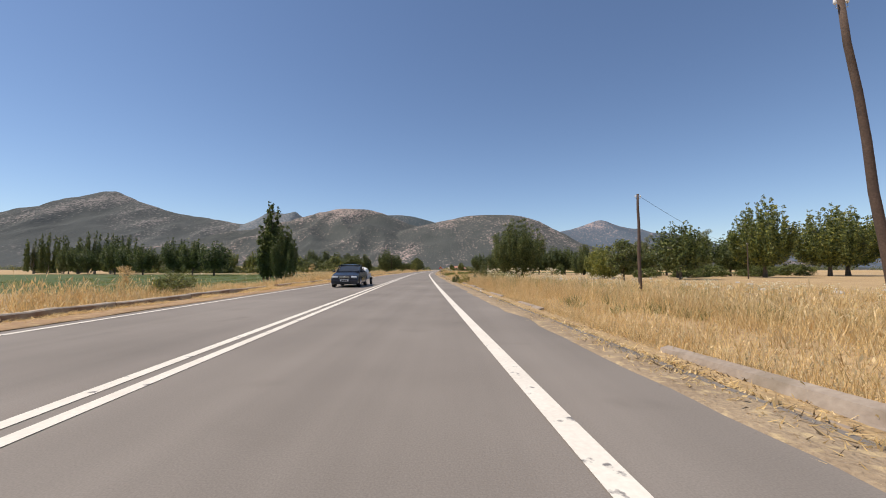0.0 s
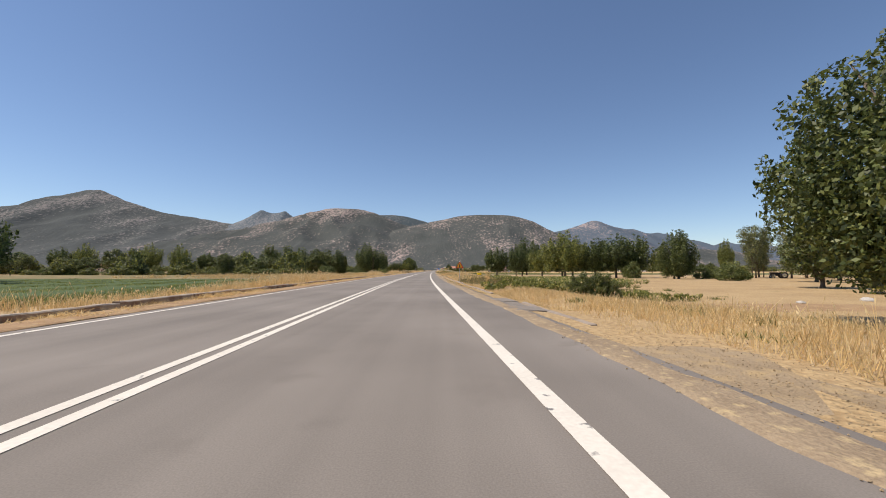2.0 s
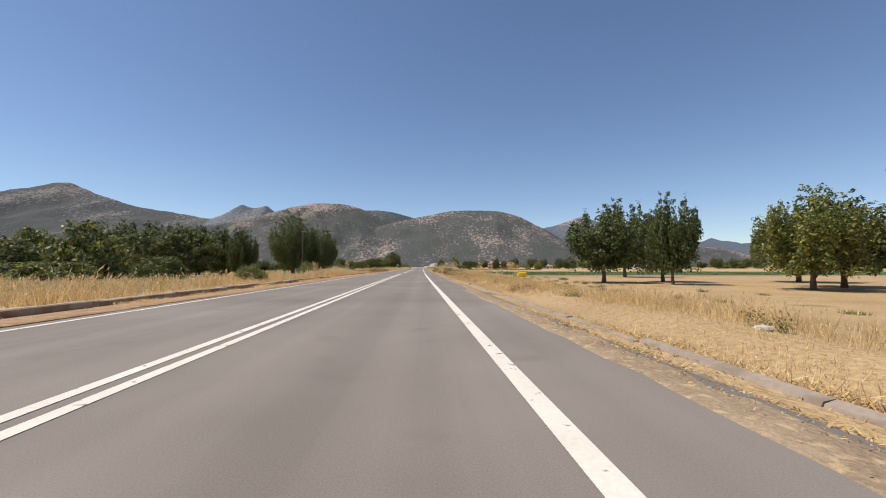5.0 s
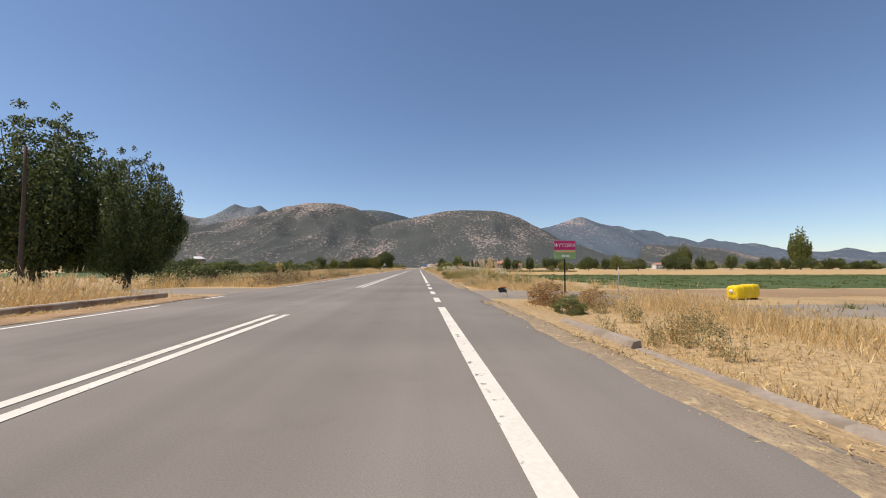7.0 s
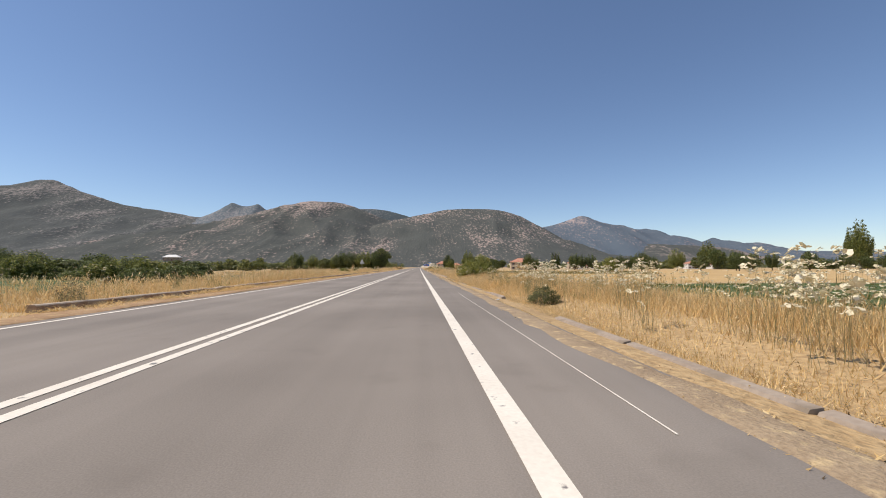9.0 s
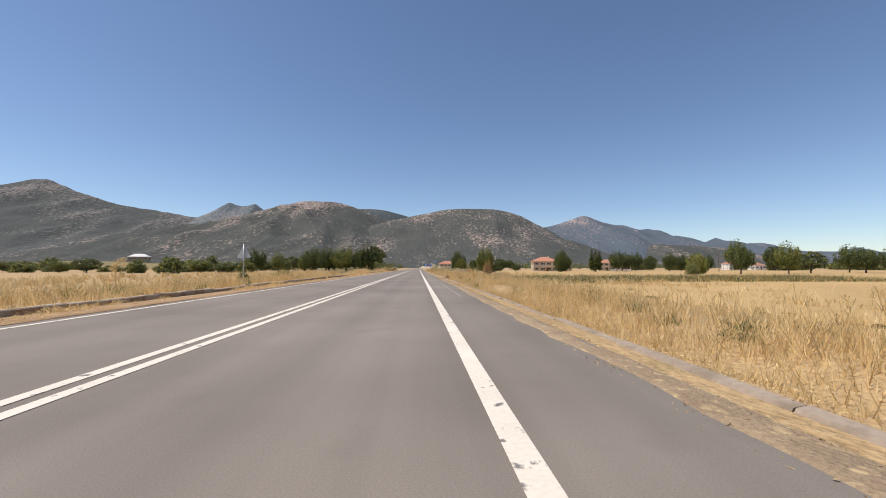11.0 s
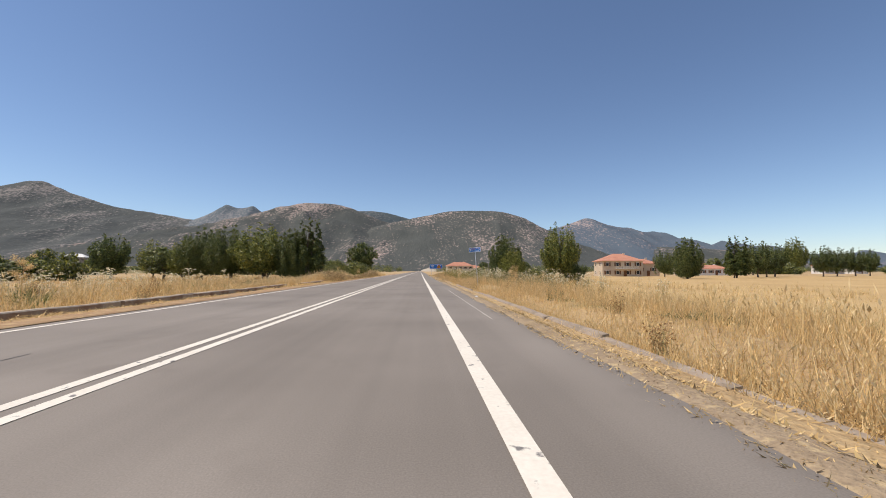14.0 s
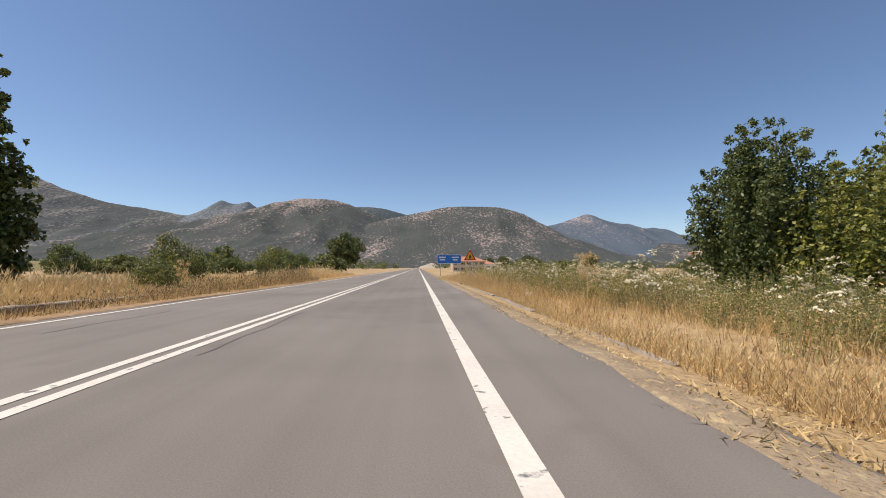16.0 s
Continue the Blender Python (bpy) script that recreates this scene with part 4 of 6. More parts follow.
def wall_panel(length, seed):
    r = np.random.default_rng(seed)
    n = 7
    V, F = [], []
    for i in range(n):
        y = -length / 2 + length * i / (n - 1)
        top = 0.33 + r.normal() * 0.006
        V += [(-0.17, y, -0.3), (0.17, y, -0.3), (0.13 + r.normal() * 0.006, y, top - 0.03), (0.10, y, top), (-0.10, y, top + r.normal() * 0.006), (-0.13, y, top - 0.03)]
    for i in range(n - 1):
        for k in range(6):
            k2 = (k + 1) % 6
            F.append((i * 6 + k, i * 6 + k2, i * 6 + 6 + k2, i * 6 + 6 + k))
    F += [tuple(range(6))[::-1], tuple((n - 1) * 6 + k for k in range(6))]
    # top and bevel faces take a paler concrete than the sides
    return mesh_of("panel", V, F, [CONCRETE, WALL_TOP], index=[int(k in (2, 3, 4)) for i in range(n - 1) for k in range(6)] + [0, 0])


PANELS = [wall_panel(3.94, s) for s in range(5)]
rng = np.random.default_rng(9)
for y0, y1 in ((-32, 24.2), (25.9, 58.0), (65.0, 121.5), (123.5, 192.0), (193.4, 210.4), (221, 257), (259.0, 345.5), (347.5, 412.5), (416, 476)):
    wall = tagged(new("low_wall"), "low weathered rust-stained concrete drain wall beside the road", "wall", "roadside drain walls")
    wall.matrix_basis = along(y0, -10.35)
    inv = wall.matrix_basis.inverted()
    n = max(1, round((y1 - y0) / 4.0))
    for i in range(n):
        ob = part("panel", PANELS[int(rng.integers(5))], wall)
        y = y0 + (i + 0.5) * (y1 - y0) / n
        ob.matrix_basis = inv @ along(y, -10.35 + rng.normal() * 0.03, -0.17 + rng.normal() * 0.016) @ pose(0, 0, 0, rng.normal() * 0.08, rng.normal() * 0.6, rng.normal() * 0.12) @ Matrix.Diagonal((1, (y1 - y0) / n / 4.0, 1, 1))

V = [(-0.26, -1.49, -0.3), (-0.26, -1.49, 0.01), (-0.20, -1.49, 0.03), (-0.12, -1.49, -0.02), (0.10, -1.49, -0.02), (0.16, -1.49, 0.08), (0.28, -1.49, 0.10), (0.28, -1.49, -0.3)]
V += [(a, 1.49, c) for a, b, c in V]
gutter_mesh = mesh_of("slab", V, [(i, i + 8, (i + 1) % 8 + 8, (i + 1) % 8) for i in range(8)] + [tuple(range(8)), tuple(range(15, 7, -1))], CONCRETE_PALE)
for y0, y1 in ((-30, 57.0), (65.0, 205), (218.5, 480)):
    gutter = tagged(new("gutter"), "pale broken concrete gutter along the verge, half buried in straw", "gutter", "roadside gutters", "structure")
    gutter.matrix_basis = along(y0, 2.3)
    inv = gutter.matrix_basis.inverted()
    for i in range(int((y1 - y0) / 3)):
        if rng.random() < 0.2:
            continue
        ob = part("slab", gutter_mesh, gutter)
        ob.matrix_basis = inv @ along(y0 + 1.5 + i * 3, 2.32 + rng.normal() * 0.025, -0.12 + rng.normal() * 0.025) @ pose(0, 0, 0, rng.normal() * 0.5, rng.normal() * 2.5, rng.normal() * 0.8)


# ---- poles and wires ----
def utility_pole(x, y, h, lean=0.0, cap=True, label="weathered brown wooden utility pole in the verge"):
    root = tagged(new("utility_pole"), label, "utility pole")
    root.matrix_basis = pose(x, y, float(ground_z(x, y)) - 0.2, 0, -lean, 0)
    pts = [(0.02 * math.sin(k * 1.7), 0.02 * math.cos(k * 2.1), h * k / 7) for k in range(8)]
    part("pole", mesh_of("pole", *tube(pts, [0.135 - 0.008 * k for k in range(8)], 12), POLE_WOOD, True), root)
    for s in (-1, 1):
        part("bracket", mesh_of("bracket", *tube([(0, 0.0, h - 0.35), (s * 0.16, 0, h - 0.33), (s * 0.17, 0, h - 0.2)], [0.012, 0.012, 0.012], 6), STEEL), root)
        part("insulator", mesh_of("insulator", *tube([(s * 0.17, 0, h - 0.22), (s * 0.17, 0, h - 0.17), (s * 0.17, 0, h - 0.12), (s * 0.17, 0, h - 0.08)], [0.03, 0.045, 0.035, 0.02], 8), SIGN_WHITE, True), root)
    return root


def wire(a, b, sag, radius=0.012):
    a, b = Vector(a), Vector(b)
    pts = [a.lerp(b, k / 14) - Vector((0, 0, sag * 4 * (k / 14) * (1 - k / 14))) for k in range(15)]
    return tagged(new("overhead_wire", mesh_of("overhead_wire", *tube(pts, [radius] * 15, 5), WIRE, True)), "thin black overhead wire sagging from a pole", "wire")


utility_pole(11.9, 10.8, 9.5, lean=7.0)
utility_pole(13.5, 28.5, 7.4)
utility_pole(-29.6, 218.6, 9.0)
utility_pole(62, 84, 7.6)
wire((13.5, 28.5, 6.35), (62, 84, 6.2), 1.1)
utility_pole(120, 470, 8.5, label="grey-brown wooden utility pole across the field")


# ---- signs ----
def letters(body, size, mat, parent, at, label=""):
    """Raised lettering in the built-in font, as a mesh facing -y."""
    cu = bpy.data.curves.new("lettering", "FONT")
    cu.body, cu.size, cu.extrude, cu.align_x, cu.align_y = body, size, 0.0015, "CENTER", "CENTER"
    tmp = bpy.data.objects.new("lettering", cu)
    scene.collection.objects.link(tmp)
    bpy.context.view_layer.update()
    me = bpy.data.meshes.new_from_object(tmp.evaluated_get(bpy.context.evaluated_depsgraph_get()))
    bpy.data.objects.remove(tmp)
    me.materials.clear()
    me.materials.append(mat)
    ob = part("lettering", me, parent, label)
    ob.matrix_basis = pose(*at, 90, 0, 0)
    return ob


def plate(outline, thick, mat_front, name, parent, y=0.0, label="", back=None):
    """A flat plate in the xz plane, its face towards -y."""
    n = len(outline)
    V = [(x, y, z) for x, z in outline] + [(x, y + thick, z) for x, z in outline]
    F = [tuple(range(n)), tuple(range(2 * n - 1, n - 1, -1))] + [(i, i + n, (i + 1) % n + n, (i + 1) % n) for i in range(n)]
    return part(name, mesh_of(name, V, F, [mat_front, back or mat_front], index=[0] + [1] * (n + 1)), parent, label)


def rounded(pts, r, seg=4):
    out = []
    n = len(pts)
    for i in range(n):
        p, a, b = Vector(pts[i]), Vector(pts[i - 1]), Vector(pts[(i + 1) % n])
        u, w = (a - p).normalized(), (b - p).normalized()
        d = r / math.tan(u.angle(w) / 2)
        s, e = p + u * d, p + w * d
        for k in range(seg + 1):
            t = k / seg
            out.append(tuple(s * (1 - t) ** 2 + p * 2 * t * (1 - t) + e * t * t))
    return out


def rect(w, h, cz, r=0.04, cx=0.0):
    return rounded([(cx - w / 2, cz - h / 2), (cx + w / 2, cz - h / 2), (cx + w / 2, cz + h / 2), (cx - w / 2, cz + h / 2)], r)


def sign_post(root, top, r=0.03, x=0.0, mat=None, name="post"):
    me = mesh_of(name, *tube([(x, 0.05, -0.3), (x, 0.05, top * 0.5), (x, 0.05, top)], [r] * 3, 10), mat or STEEL, True)
    part(name, me, root, "galvanised steel post")


def bracket(root, z, w=0.24):
    part_bm("bracket", box_bm(w, 0.03, 0.035, (0, 0.022, z), 0.005), STEEL, root)


def triangle(side, cz):
    h = side * 0.866
    return [(-side / 2, cz - h / 3), (side / 2, cz - h / 3), (0, cz + 2 * h / 3)]


def warning_sign(x, y, side, cz, turn, kind):
    root = tagged(new("warning_sign"), "yellow warning triangle with a red border on a steel post" if kind != "back" else "grey back of a triangular road sign on a steel post", "road sign")
    root.matrix_basis = pose(x, y, float(ground_z(x, y)), 0, 0, turn)
    cz -= float(ground_z(x, y))
    sign_post(root, cz + side * 0.6)
    bracket(root, cz - side * 0.12)
    bracket(root, cz + side * 0.12, 0.16)
    plate(rounded(triangle(side, cz), side * 0.05), 0.006, SIGN_RED, "border_plate", root, 0.0, "red painted triangular plate", SIGN_BACK)
    plate(rounded(triangle(side * 0.68, cz), side * 0.02), 0.004, SIGN_YELLOW, "face_panel", root, -0.005, "yellow reflective field")
    if kind == "crossing":
        plate(rounded([(-0.035, cz - 0.15), (0.035, cz - 0.15), (0.045, cz + 0.12), (0, cz + 0.19), (-0.045, cz + 0.12)], 0.008), 0.003, SIGN_BLACK, "symbol", root, -0.009, "black upright bar of a junction symbol")
        plate(rect(0.24, 0.035, cz - 0.02, 0.006), 0.003, SIGN_BLACK, "symbol", root, -0.013, "black cross bar of a junction symbol")
    elif kind == "bend":
        plate(rounded([(-0.04, cz - 0.15), (0.04, cz - 0.15), (0.07, cz + 0.02), (0.0, cz + 0.18), (-0.07, cz + 0.02)], 0.01), 0.003, SIGN_BLACK, "symbol", root, -0.009, "black symbol")
    return root


warning_sign(-1.35, 95.2, 0.74, 1.53, -4, "crossing")
warning_sign(-4.7, 466.0, 0.95, 1.95, 0, "bend")
warning_sign(-18.9, 328.9, 1.0, 2.05, 168, "back")

# garden-centre board
board = tagged(new("nursery_sign"), "magenta and green plant nursery board on a thin post", "sign board")
board.matrix_basis = pose(-1.95, 207.3, float(ground_z(-1.95, 207.3)), 0, 0, -5) @ Matrix.Diagonal((1.06, 1, 1.04, 1))
bz = -float(ground_z(-1.95, 207.3))
sign_post(board, bz + 1.9, 0.022, mat=TRIM_BLACK)
plate(rect(0.66, 0.29, bz + 1.78, 0.01), 0.012, SIGN_PINK, "name_panel", board, 0.0, "magenta panel with white capitals")
letters("ΦΥΤΩΡΙΑ", 0.15, SIGN_WHITE, board, (0, -0.003, bz + 1.77), "white capital letters")
plate(rect(0.66, 0.27, bz + 1.495, 0.01), 0.012, SIGN_GREEN, "picture_panel", board, 0.0, "green printed panel with faded marks")
for k, (cx, w) in enumerate(((-0.05, 0.09), (0.08, 0.12))):
    plate(rect(w, 0.06, bz + 1.44, 0.01, cx), 0.002, SIGN_WHITE, "print_bar", board, -0.004, "faded white print")
plate(rect(0.6, 0.05, bz + 1.585, 0.01), 0.002, SIGN_ORANGE, "print_bar", board, -0.004, "faded pale print")

# bent direction sign
ds = tagged(new("direction_sign"), "bent blue direction sign with a white border on a leaning post", "road sign")
ds.matrix_basis = pose(-3.68, 414.9, float(ground_z(-3.68, 414.9)), 0, -4.5, -7) @ Matrix.Diagonal((0.9, 0.9, 1.0, 1))
dz = 2.82 - float(ground_z(-3.68, 414.9))
sign_post(ds, dz + 0.1, 0.032)
bracket(ds, dz - 0.1)
bracket(ds, dz + 0.08)
hw, hh = 0.54, 0.19
for s, turn, nm in ((-1, 4, "left_half"), (1, -22, "right_half")):
    hold = plate([(0, dz - hh), (s * (hw - 0.04), dz - hh), (s * hw, dz - hh + 0.04), (s * hw, dz + hh - 0.04), (s * (hw - 0.04), dz + hh), (0, dz + hh)][::s], 0.005, SIGN_WHITE, nm, ds, 0.0, "white-bordered half of a folded sign plate", SIGN_BACK)
    hold.matrix_basis = pose(0, 0, 0, 0, 0, turn)
    plate([(0, dz - hh + 0.03), (s * (hw - 0.05), dz - hh + 0.03), (s * (hw - 0.03), dz - hh + 0.05), (s * (hw - 0.03), dz + hh - 0.05), (s * (hw - 0.05), dz + hh - 0.03), (0, dz + hh - 0.03)][::s], 0.002, SIGN_BLUE, "blue_field", hold, -0.003, "blue reflective field")
    if s < 0:
        plate([(-0.445, dz - 0.1), (-0.385, dz - 0.1), (-0.385, dz + 0.02), (-0.34, dz + 0.02), (-0.415, dz + 0.11), (-0.49, dz + 0.02), (-0.445, dz + 0.02)], 0.002, SIGN_WHITE, "arrow", hold, -0.006, "white arrow pointing ahead")
        letters("Δημη", 0.15, SIGN_ORANGE, hold, (-0.145, -0.005, dz + 0.085))
        letters("Dimi", 0.16, SIGN_WHITE, hold, (-0.135, -0.005, dz - 0.085))
    else:
        letters("τσάνα", 0.15, SIGN_ORANGE, hold, (0.185, -0.005, dz + 0.085))
        letters("tsana", 0.16, SIGN_WHITE, hold, (0.185, -0.005, dz - 0.085))
        letters("52", 0.14, SIGN_WHITE, hold, (0.43, -0.005, dz + 0.0))

# large blue board further on
bb = tagged(new("direction_board"), "large blue direction board on two posts beside the road", "road sign")
bb.matrix_basis = pose(-4.4, 492.0, float(ground_z(-4.4, 492)), 0, 0, 0) @ Matrix.Diagonal((0.85, 1, 1, 1))
for x in (-1.4, 1.4):
    sign_post(bb, 3.0, 0.045, x)
plate(rect(4.0, 1.25, 2.55, 0.08), 0.01, SIGN_WHITE, "border_plate", bb, 0.0, "white border plate", SIGN_BACK)
plate(rect(3.88, 1.13, 2.55, 0.06), 0.004, SIGN_BLUE, "blue_field", bb, -0.006, "blue reflective field")
for cx, cz, w in ((-1.1, 2.8, 1.1), (-1.1, 2.45, 0.9), (1.0, 2.8, 1.2), (1.0, 2.45, 0.8)):
    plate(rect(w, 0.16, cz, 0.03, cx), 0.003, SIGN_WHITE, "print_bar", bb, -0.011, "white lettering too far to read")

small = tagged(new("board_back"), "grey back of a small board on a post by the tree", "sign board")
small.matrix_basis = pose(22.3, 206.0, float(ground_z(22.3, 206)), 0, 0, 20)
sign_post(small, 2.2, 0.03)
plate(rect(0.95, 1.0, 1.75, 0.03), 0.012, SIGN_BACK, "panel", small, 0.0, "grey metal panel")

# thin white marker post in the field, and a bent marker on the junction's corner
post = tagged(new("marker_post"), "thin grey pipe marker post standing in dry grass", "post")
post.matrix_basis = pose(7.4, 222.6, float(ground_z(7.4, 222.6)))
part("pipe", mesh_of("pipe", *tube([(0, 0, -0.2), (0.01, 0, 0.9), (0, 0, 1.95)], [0.025, 0.025, 0.022], 8), STEEL, True), post)
part("band", mesh_of("band", *tube([(0, 0, 1.62), (0, 0, 1.72)], [0.028, 0.028], 8), SIGN_WHITE), post, "white band")
bent = tagged(new("bent_marker"), "bent dark plate with a red reflector on thin legs", "road marker")
bent.matrix_basis = pose(-3.45, 209.9, float(ground_z(-3.45, 209.9)), 0, 0, 18)
part_bm("plate", box_bm(0.34, 0.03, 0.2, (-0.08, 0, 0.27), 0.008, Matrix.Rotation(radians(-38), 4, "X")), TRIM_BLACK, bent, "dark bent plate")
part_bm("reflector", box_bm(0.24, 0.02, 0.03, (-0.04, 0.03, 0.375), 0.004), SIGN_RED, bent, "red reflector strip")
for a, b in (((0.05, 0, 0.33), (0.2, 0.05, -0.05)), ((0.0, 0, 0.34), (0.36, -0.02, 0.24)), ((-0.14, 0, 0.25), (-0.24, 0.04, -0.05))):
    part("leg", mesh_of("leg", *tube([a, b], [0.014, 0.012], 6), STEEL), bent)

# yellow tank lying on the field edge
tank = tagged(new("tank"), "bright yellow plastic tank lying on its side in dry grass", "tank")
tank.matrix_basis = pose(12.6, 217.6, float(ground_z(12.6, 217.6)) + 0.06, 0, -4, 10)
rows = []
for x, k in ((-0.86, 0.62), (-0.84, 0.86), (-0.76, 0.97), (-0.4, 1.0), (0.4, 1.0), (0.7, 0.98), (0.82, 0.9), (0.86, 0.7)):
    ring = rounded([(-0.42, 0.0), (0.42, 0.0), (0.36, 0.82), (-0.36, 0.82)], 0.2, 5)
    rows.append([(x + 0.12 * (z / 0.82 - 0.5) * (x > 0), y * k, 0.41 + (z - 0.41) * k) for y, z in ring])
n = len(rows[0])
V = [v for q in rows for v in q]
F = [(i * n + k, i * n + (k + 1) % n, i * n + n + (k + 1) % n, i * n + n + k) for i in range(len(rows) - 1) for k in range(n)] + [tuple(range(n))[::-1], tuple((len(rows) - 1) * n + k for k in range(n))]
part("body", mesh_of("body", V, F, YELLOW, True), tank)
for x in (-0.35, 0.35):
    part_bm("band", box_bm(0.05, 0.8, 0.82, (x, 0, 0.415), 0.02), YELLOW, tank)
part("cap", mesh_of("cap", *tube([(-0.92, 0, 0.5), (-0.84, 0, 0.5)], [0.11, 0.12], 14), SIGN_WHITE, True), tank, "pale screw cap on the end")
for x in (-0.5, 0.5):
    part_bm("skid", box_bm(0.08, 0.9, 0.1, (x, 0, -0.03), 0.01), TRIM_BLACK, tank, "dark skid under the tank")


# ---- houses ----
def house(name, x, y, w, d, h, turn, walls, label, storeys=2, roof_h=2.2, roof=None, eave=0.5):
    root = tagged(new(name), label, "house")
    root.matrix_basis = pose(x, y, float(ground_z(x, y)) - 0.1, 0, 0, turn)
    part_bm("wall", box_bm(w, d, h, (0, 0, h / 2)), walls, root)
    a, b = w / 2 + eave, d / 2 + eave
    ridge = max(0.3, a - b)
    V = [(-a, -b, h), (a, -b, h), (a, b, h), (-a, b, h), (-a, -b, h - 0.14), (a, -b, h - 0.14), (a, b, h - 0.14), (-a, b, h - 0.14), (-ridge, 0, h + roof_h), (ridge, 0, h + roof_h)]
    F = [(0, 1, 9, 8), (1, 2, 9), (2, 3, 8, 9), (3, 0, 8), (0, 4, 5, 1), (1, 5, 6, 2), (2, 6, 7, 3), (3, 7, 4, 0), (4, 7, 6, 5)]
    rf = part("roof", mesh_of("roof", V, F, roof or ROOF), root)
    if roof is None:
        part_bm("chimney", box_bm(0.6, 0.6, 1.3, (a * 0.35, b * 0.2, h + roof_h * 0.85), 0.03), walls, rf)
    n = max(2, int(w / 3))
    for s in range(storeys):
        zc = h / storeys * (s + 0.55)
        for i in range(n):
            xc = -w / 2 + w * (i + 0.5) / n
            win = part_bm("window", box_bm(1.0, 0.08, 1.25, (xc, -d / 2 - 0.02, zc), 0.01), SIGN_WHITE, root)
            part_bm("pane", box_bm(0.84, 0.03, 1.08, (xc, -d / 2 - 0.06, zc)), WINDOW, win)
            for q in (-0.78, 0.78):
                part_bm("shutter", box_bm(0.5, 0.05, 1.25, (xc + q, -d / 2 - 0.035, zc), 0.01), SHUTTER, win)
        for i in range(max(1, int(d / 3.5))):
            yc = -d / 2 + d * (i + 0.5) / max(1, int(d / 3.5))
            win = part_bm("window", box_bm(0.08, 1.0, 1.25, (-w / 2 - 0.02, yc, zc), 0.01), SIGN_WHITE, root)
            part_bm("pane", box_bm(0.03, 0.84, 1.08, (-w / 2 - 0.06, yc, zc)), WINDOW, win)
    if storeys > 1:
        part_bm("balcony", box_bm(w * 0.55, 1.3, 0.16, (w * 0.1, -d / 2 - 0.65, h / 2), 0.02), PLASTER_WHITE, root)
        for i in range(9):
            part_bm("railing", box_bm(0.03, 0.03, 0.95, (w * 0.1 - w * 0.27 + w * 0.54 * i / 8, -d / 2 - 1.25, h / 2 + 0.55)), TRIM_BLACK, root)
    part_bm("door", box_bm(1.0, 0.08, 2.1, (w * 0.06, -d / 2 - 0.04, 1.1), 0.01), SHUTTER, root)
    return root


house("house", 59, 519, 13, 10, 5.4, -8, PLASTER, "cream two-storey house with a red hipped tile roof", 2, 2.5)
house("house", 70.5, 524, 8.5, 8, 4.6, -8, PLASTER, "cream house with a low red tile roof", 1, 1.7)
house("house", 111, 559, 9, 8, 5.2, -10, PLASTER, "cream two-storey house with a red tile roof", 2, 2.0)
house("house", 119, 556, 12, 8, 3.0, -10, PLASTER_WHITE, "pale low house with a red tile roof", 1, 1.6)
house("house", 15.5, 640, 16, 9, 5.2, 4, PLASTER, "house with a broad red tile roof by the road", 2, 2.4)
house("house", 27, 662, 12, 9, 4.0, 6, PLASTER_WHITE, "white house with a red tile roof", 1, 2.0)
house("house", 262, 640, 14, 9, 5.5, 0, PLASTER_WHITE, "white house with a red roof across the fields", 2, 2.0)
house("house", 292, 650, 10, 9, 4.5, 0, PLASTER_WHITE, "white house across the fields", 1, 1.8)
house("barn", -298, 738, 17, 9, 4.4, 14, CONCRETE_PALE, "long farm shed with a pale metal roof on a scrubby rise", 1, 3.0, METAL_ROOF).location.z = 8.1
house("barn", -300, 420, 14, 9, 5.0, 6, PLASTER, "low farm building with a red roof among trees", 1, 2.0)


# ---- oncoming car with its trailer ----
def wheel(parent, x, y, r=0.31, w=0.2):
    wh = part("wheel", mesh_of("wheel", *tube([(x - w / 2, y, r), (x - w / 2 + 0.03, y, r), (x + w / 2 - 0.03, y, r), (x + w / 2, y, r)], [r - 0.03, r, r, r - 0.03], 24), TYRE, True), parent, "black rubber tyre")
    for s in (-1, 1):
        part("rim", mesh_of("rim", *tube([(x + s * (w / 2 - 0.02), y, r), (x + s * (w / 2 + 0.005), y, r)], [r * 0.62, r * 0.56], 16), CHROME), wh, "silver wheel rim")


def loft(sections, mat, name, parent, label="", cap=True):
    n = len(sections[0])
    V = [v for s in sections for v in s]
    F = [(i * n + k, i * n + (k + 1) % n, i * n + n + (k + 1) % n, i * n + n + k) for i in range(len(sections) - 1) for k in range(n)]
    if cap:
        F += [tuple(range(n))[::-1], tuple((len(sections) - 1) * n + k for k in range(n))]
    me = mesh_of(name, V, F, mat, True)
    ob = part(name, me, parent, label)
    bm = bmesh.new()
    bm.from_mesh(me)
    bmesh.ops.recalc_face_normals(bm, faces=bm.faces[:])
    bm.to_mesh(me)
    bm.free()
    me.set_sharp_from_angle(angle=radians(28))
    return ob


def section(y, hw, z0, z1, crown=0.05, k=0.07):
    return [(-hw + 0.06, y, z0), (-hw, y, z0 + 0.1), (-hw, y, z0 + (z1 - z0) * 0.6), (-hw + k, y, z1), (-hw * 0.4, y, z1 + crown), (hw * 0.4, y, z1 + crown), (hw - k, y, z1), (hw, y, z0 + (z1 - z0) * 0.6), (hw, y, z0 + 0.1), (hw - 0.06, y, z0)]


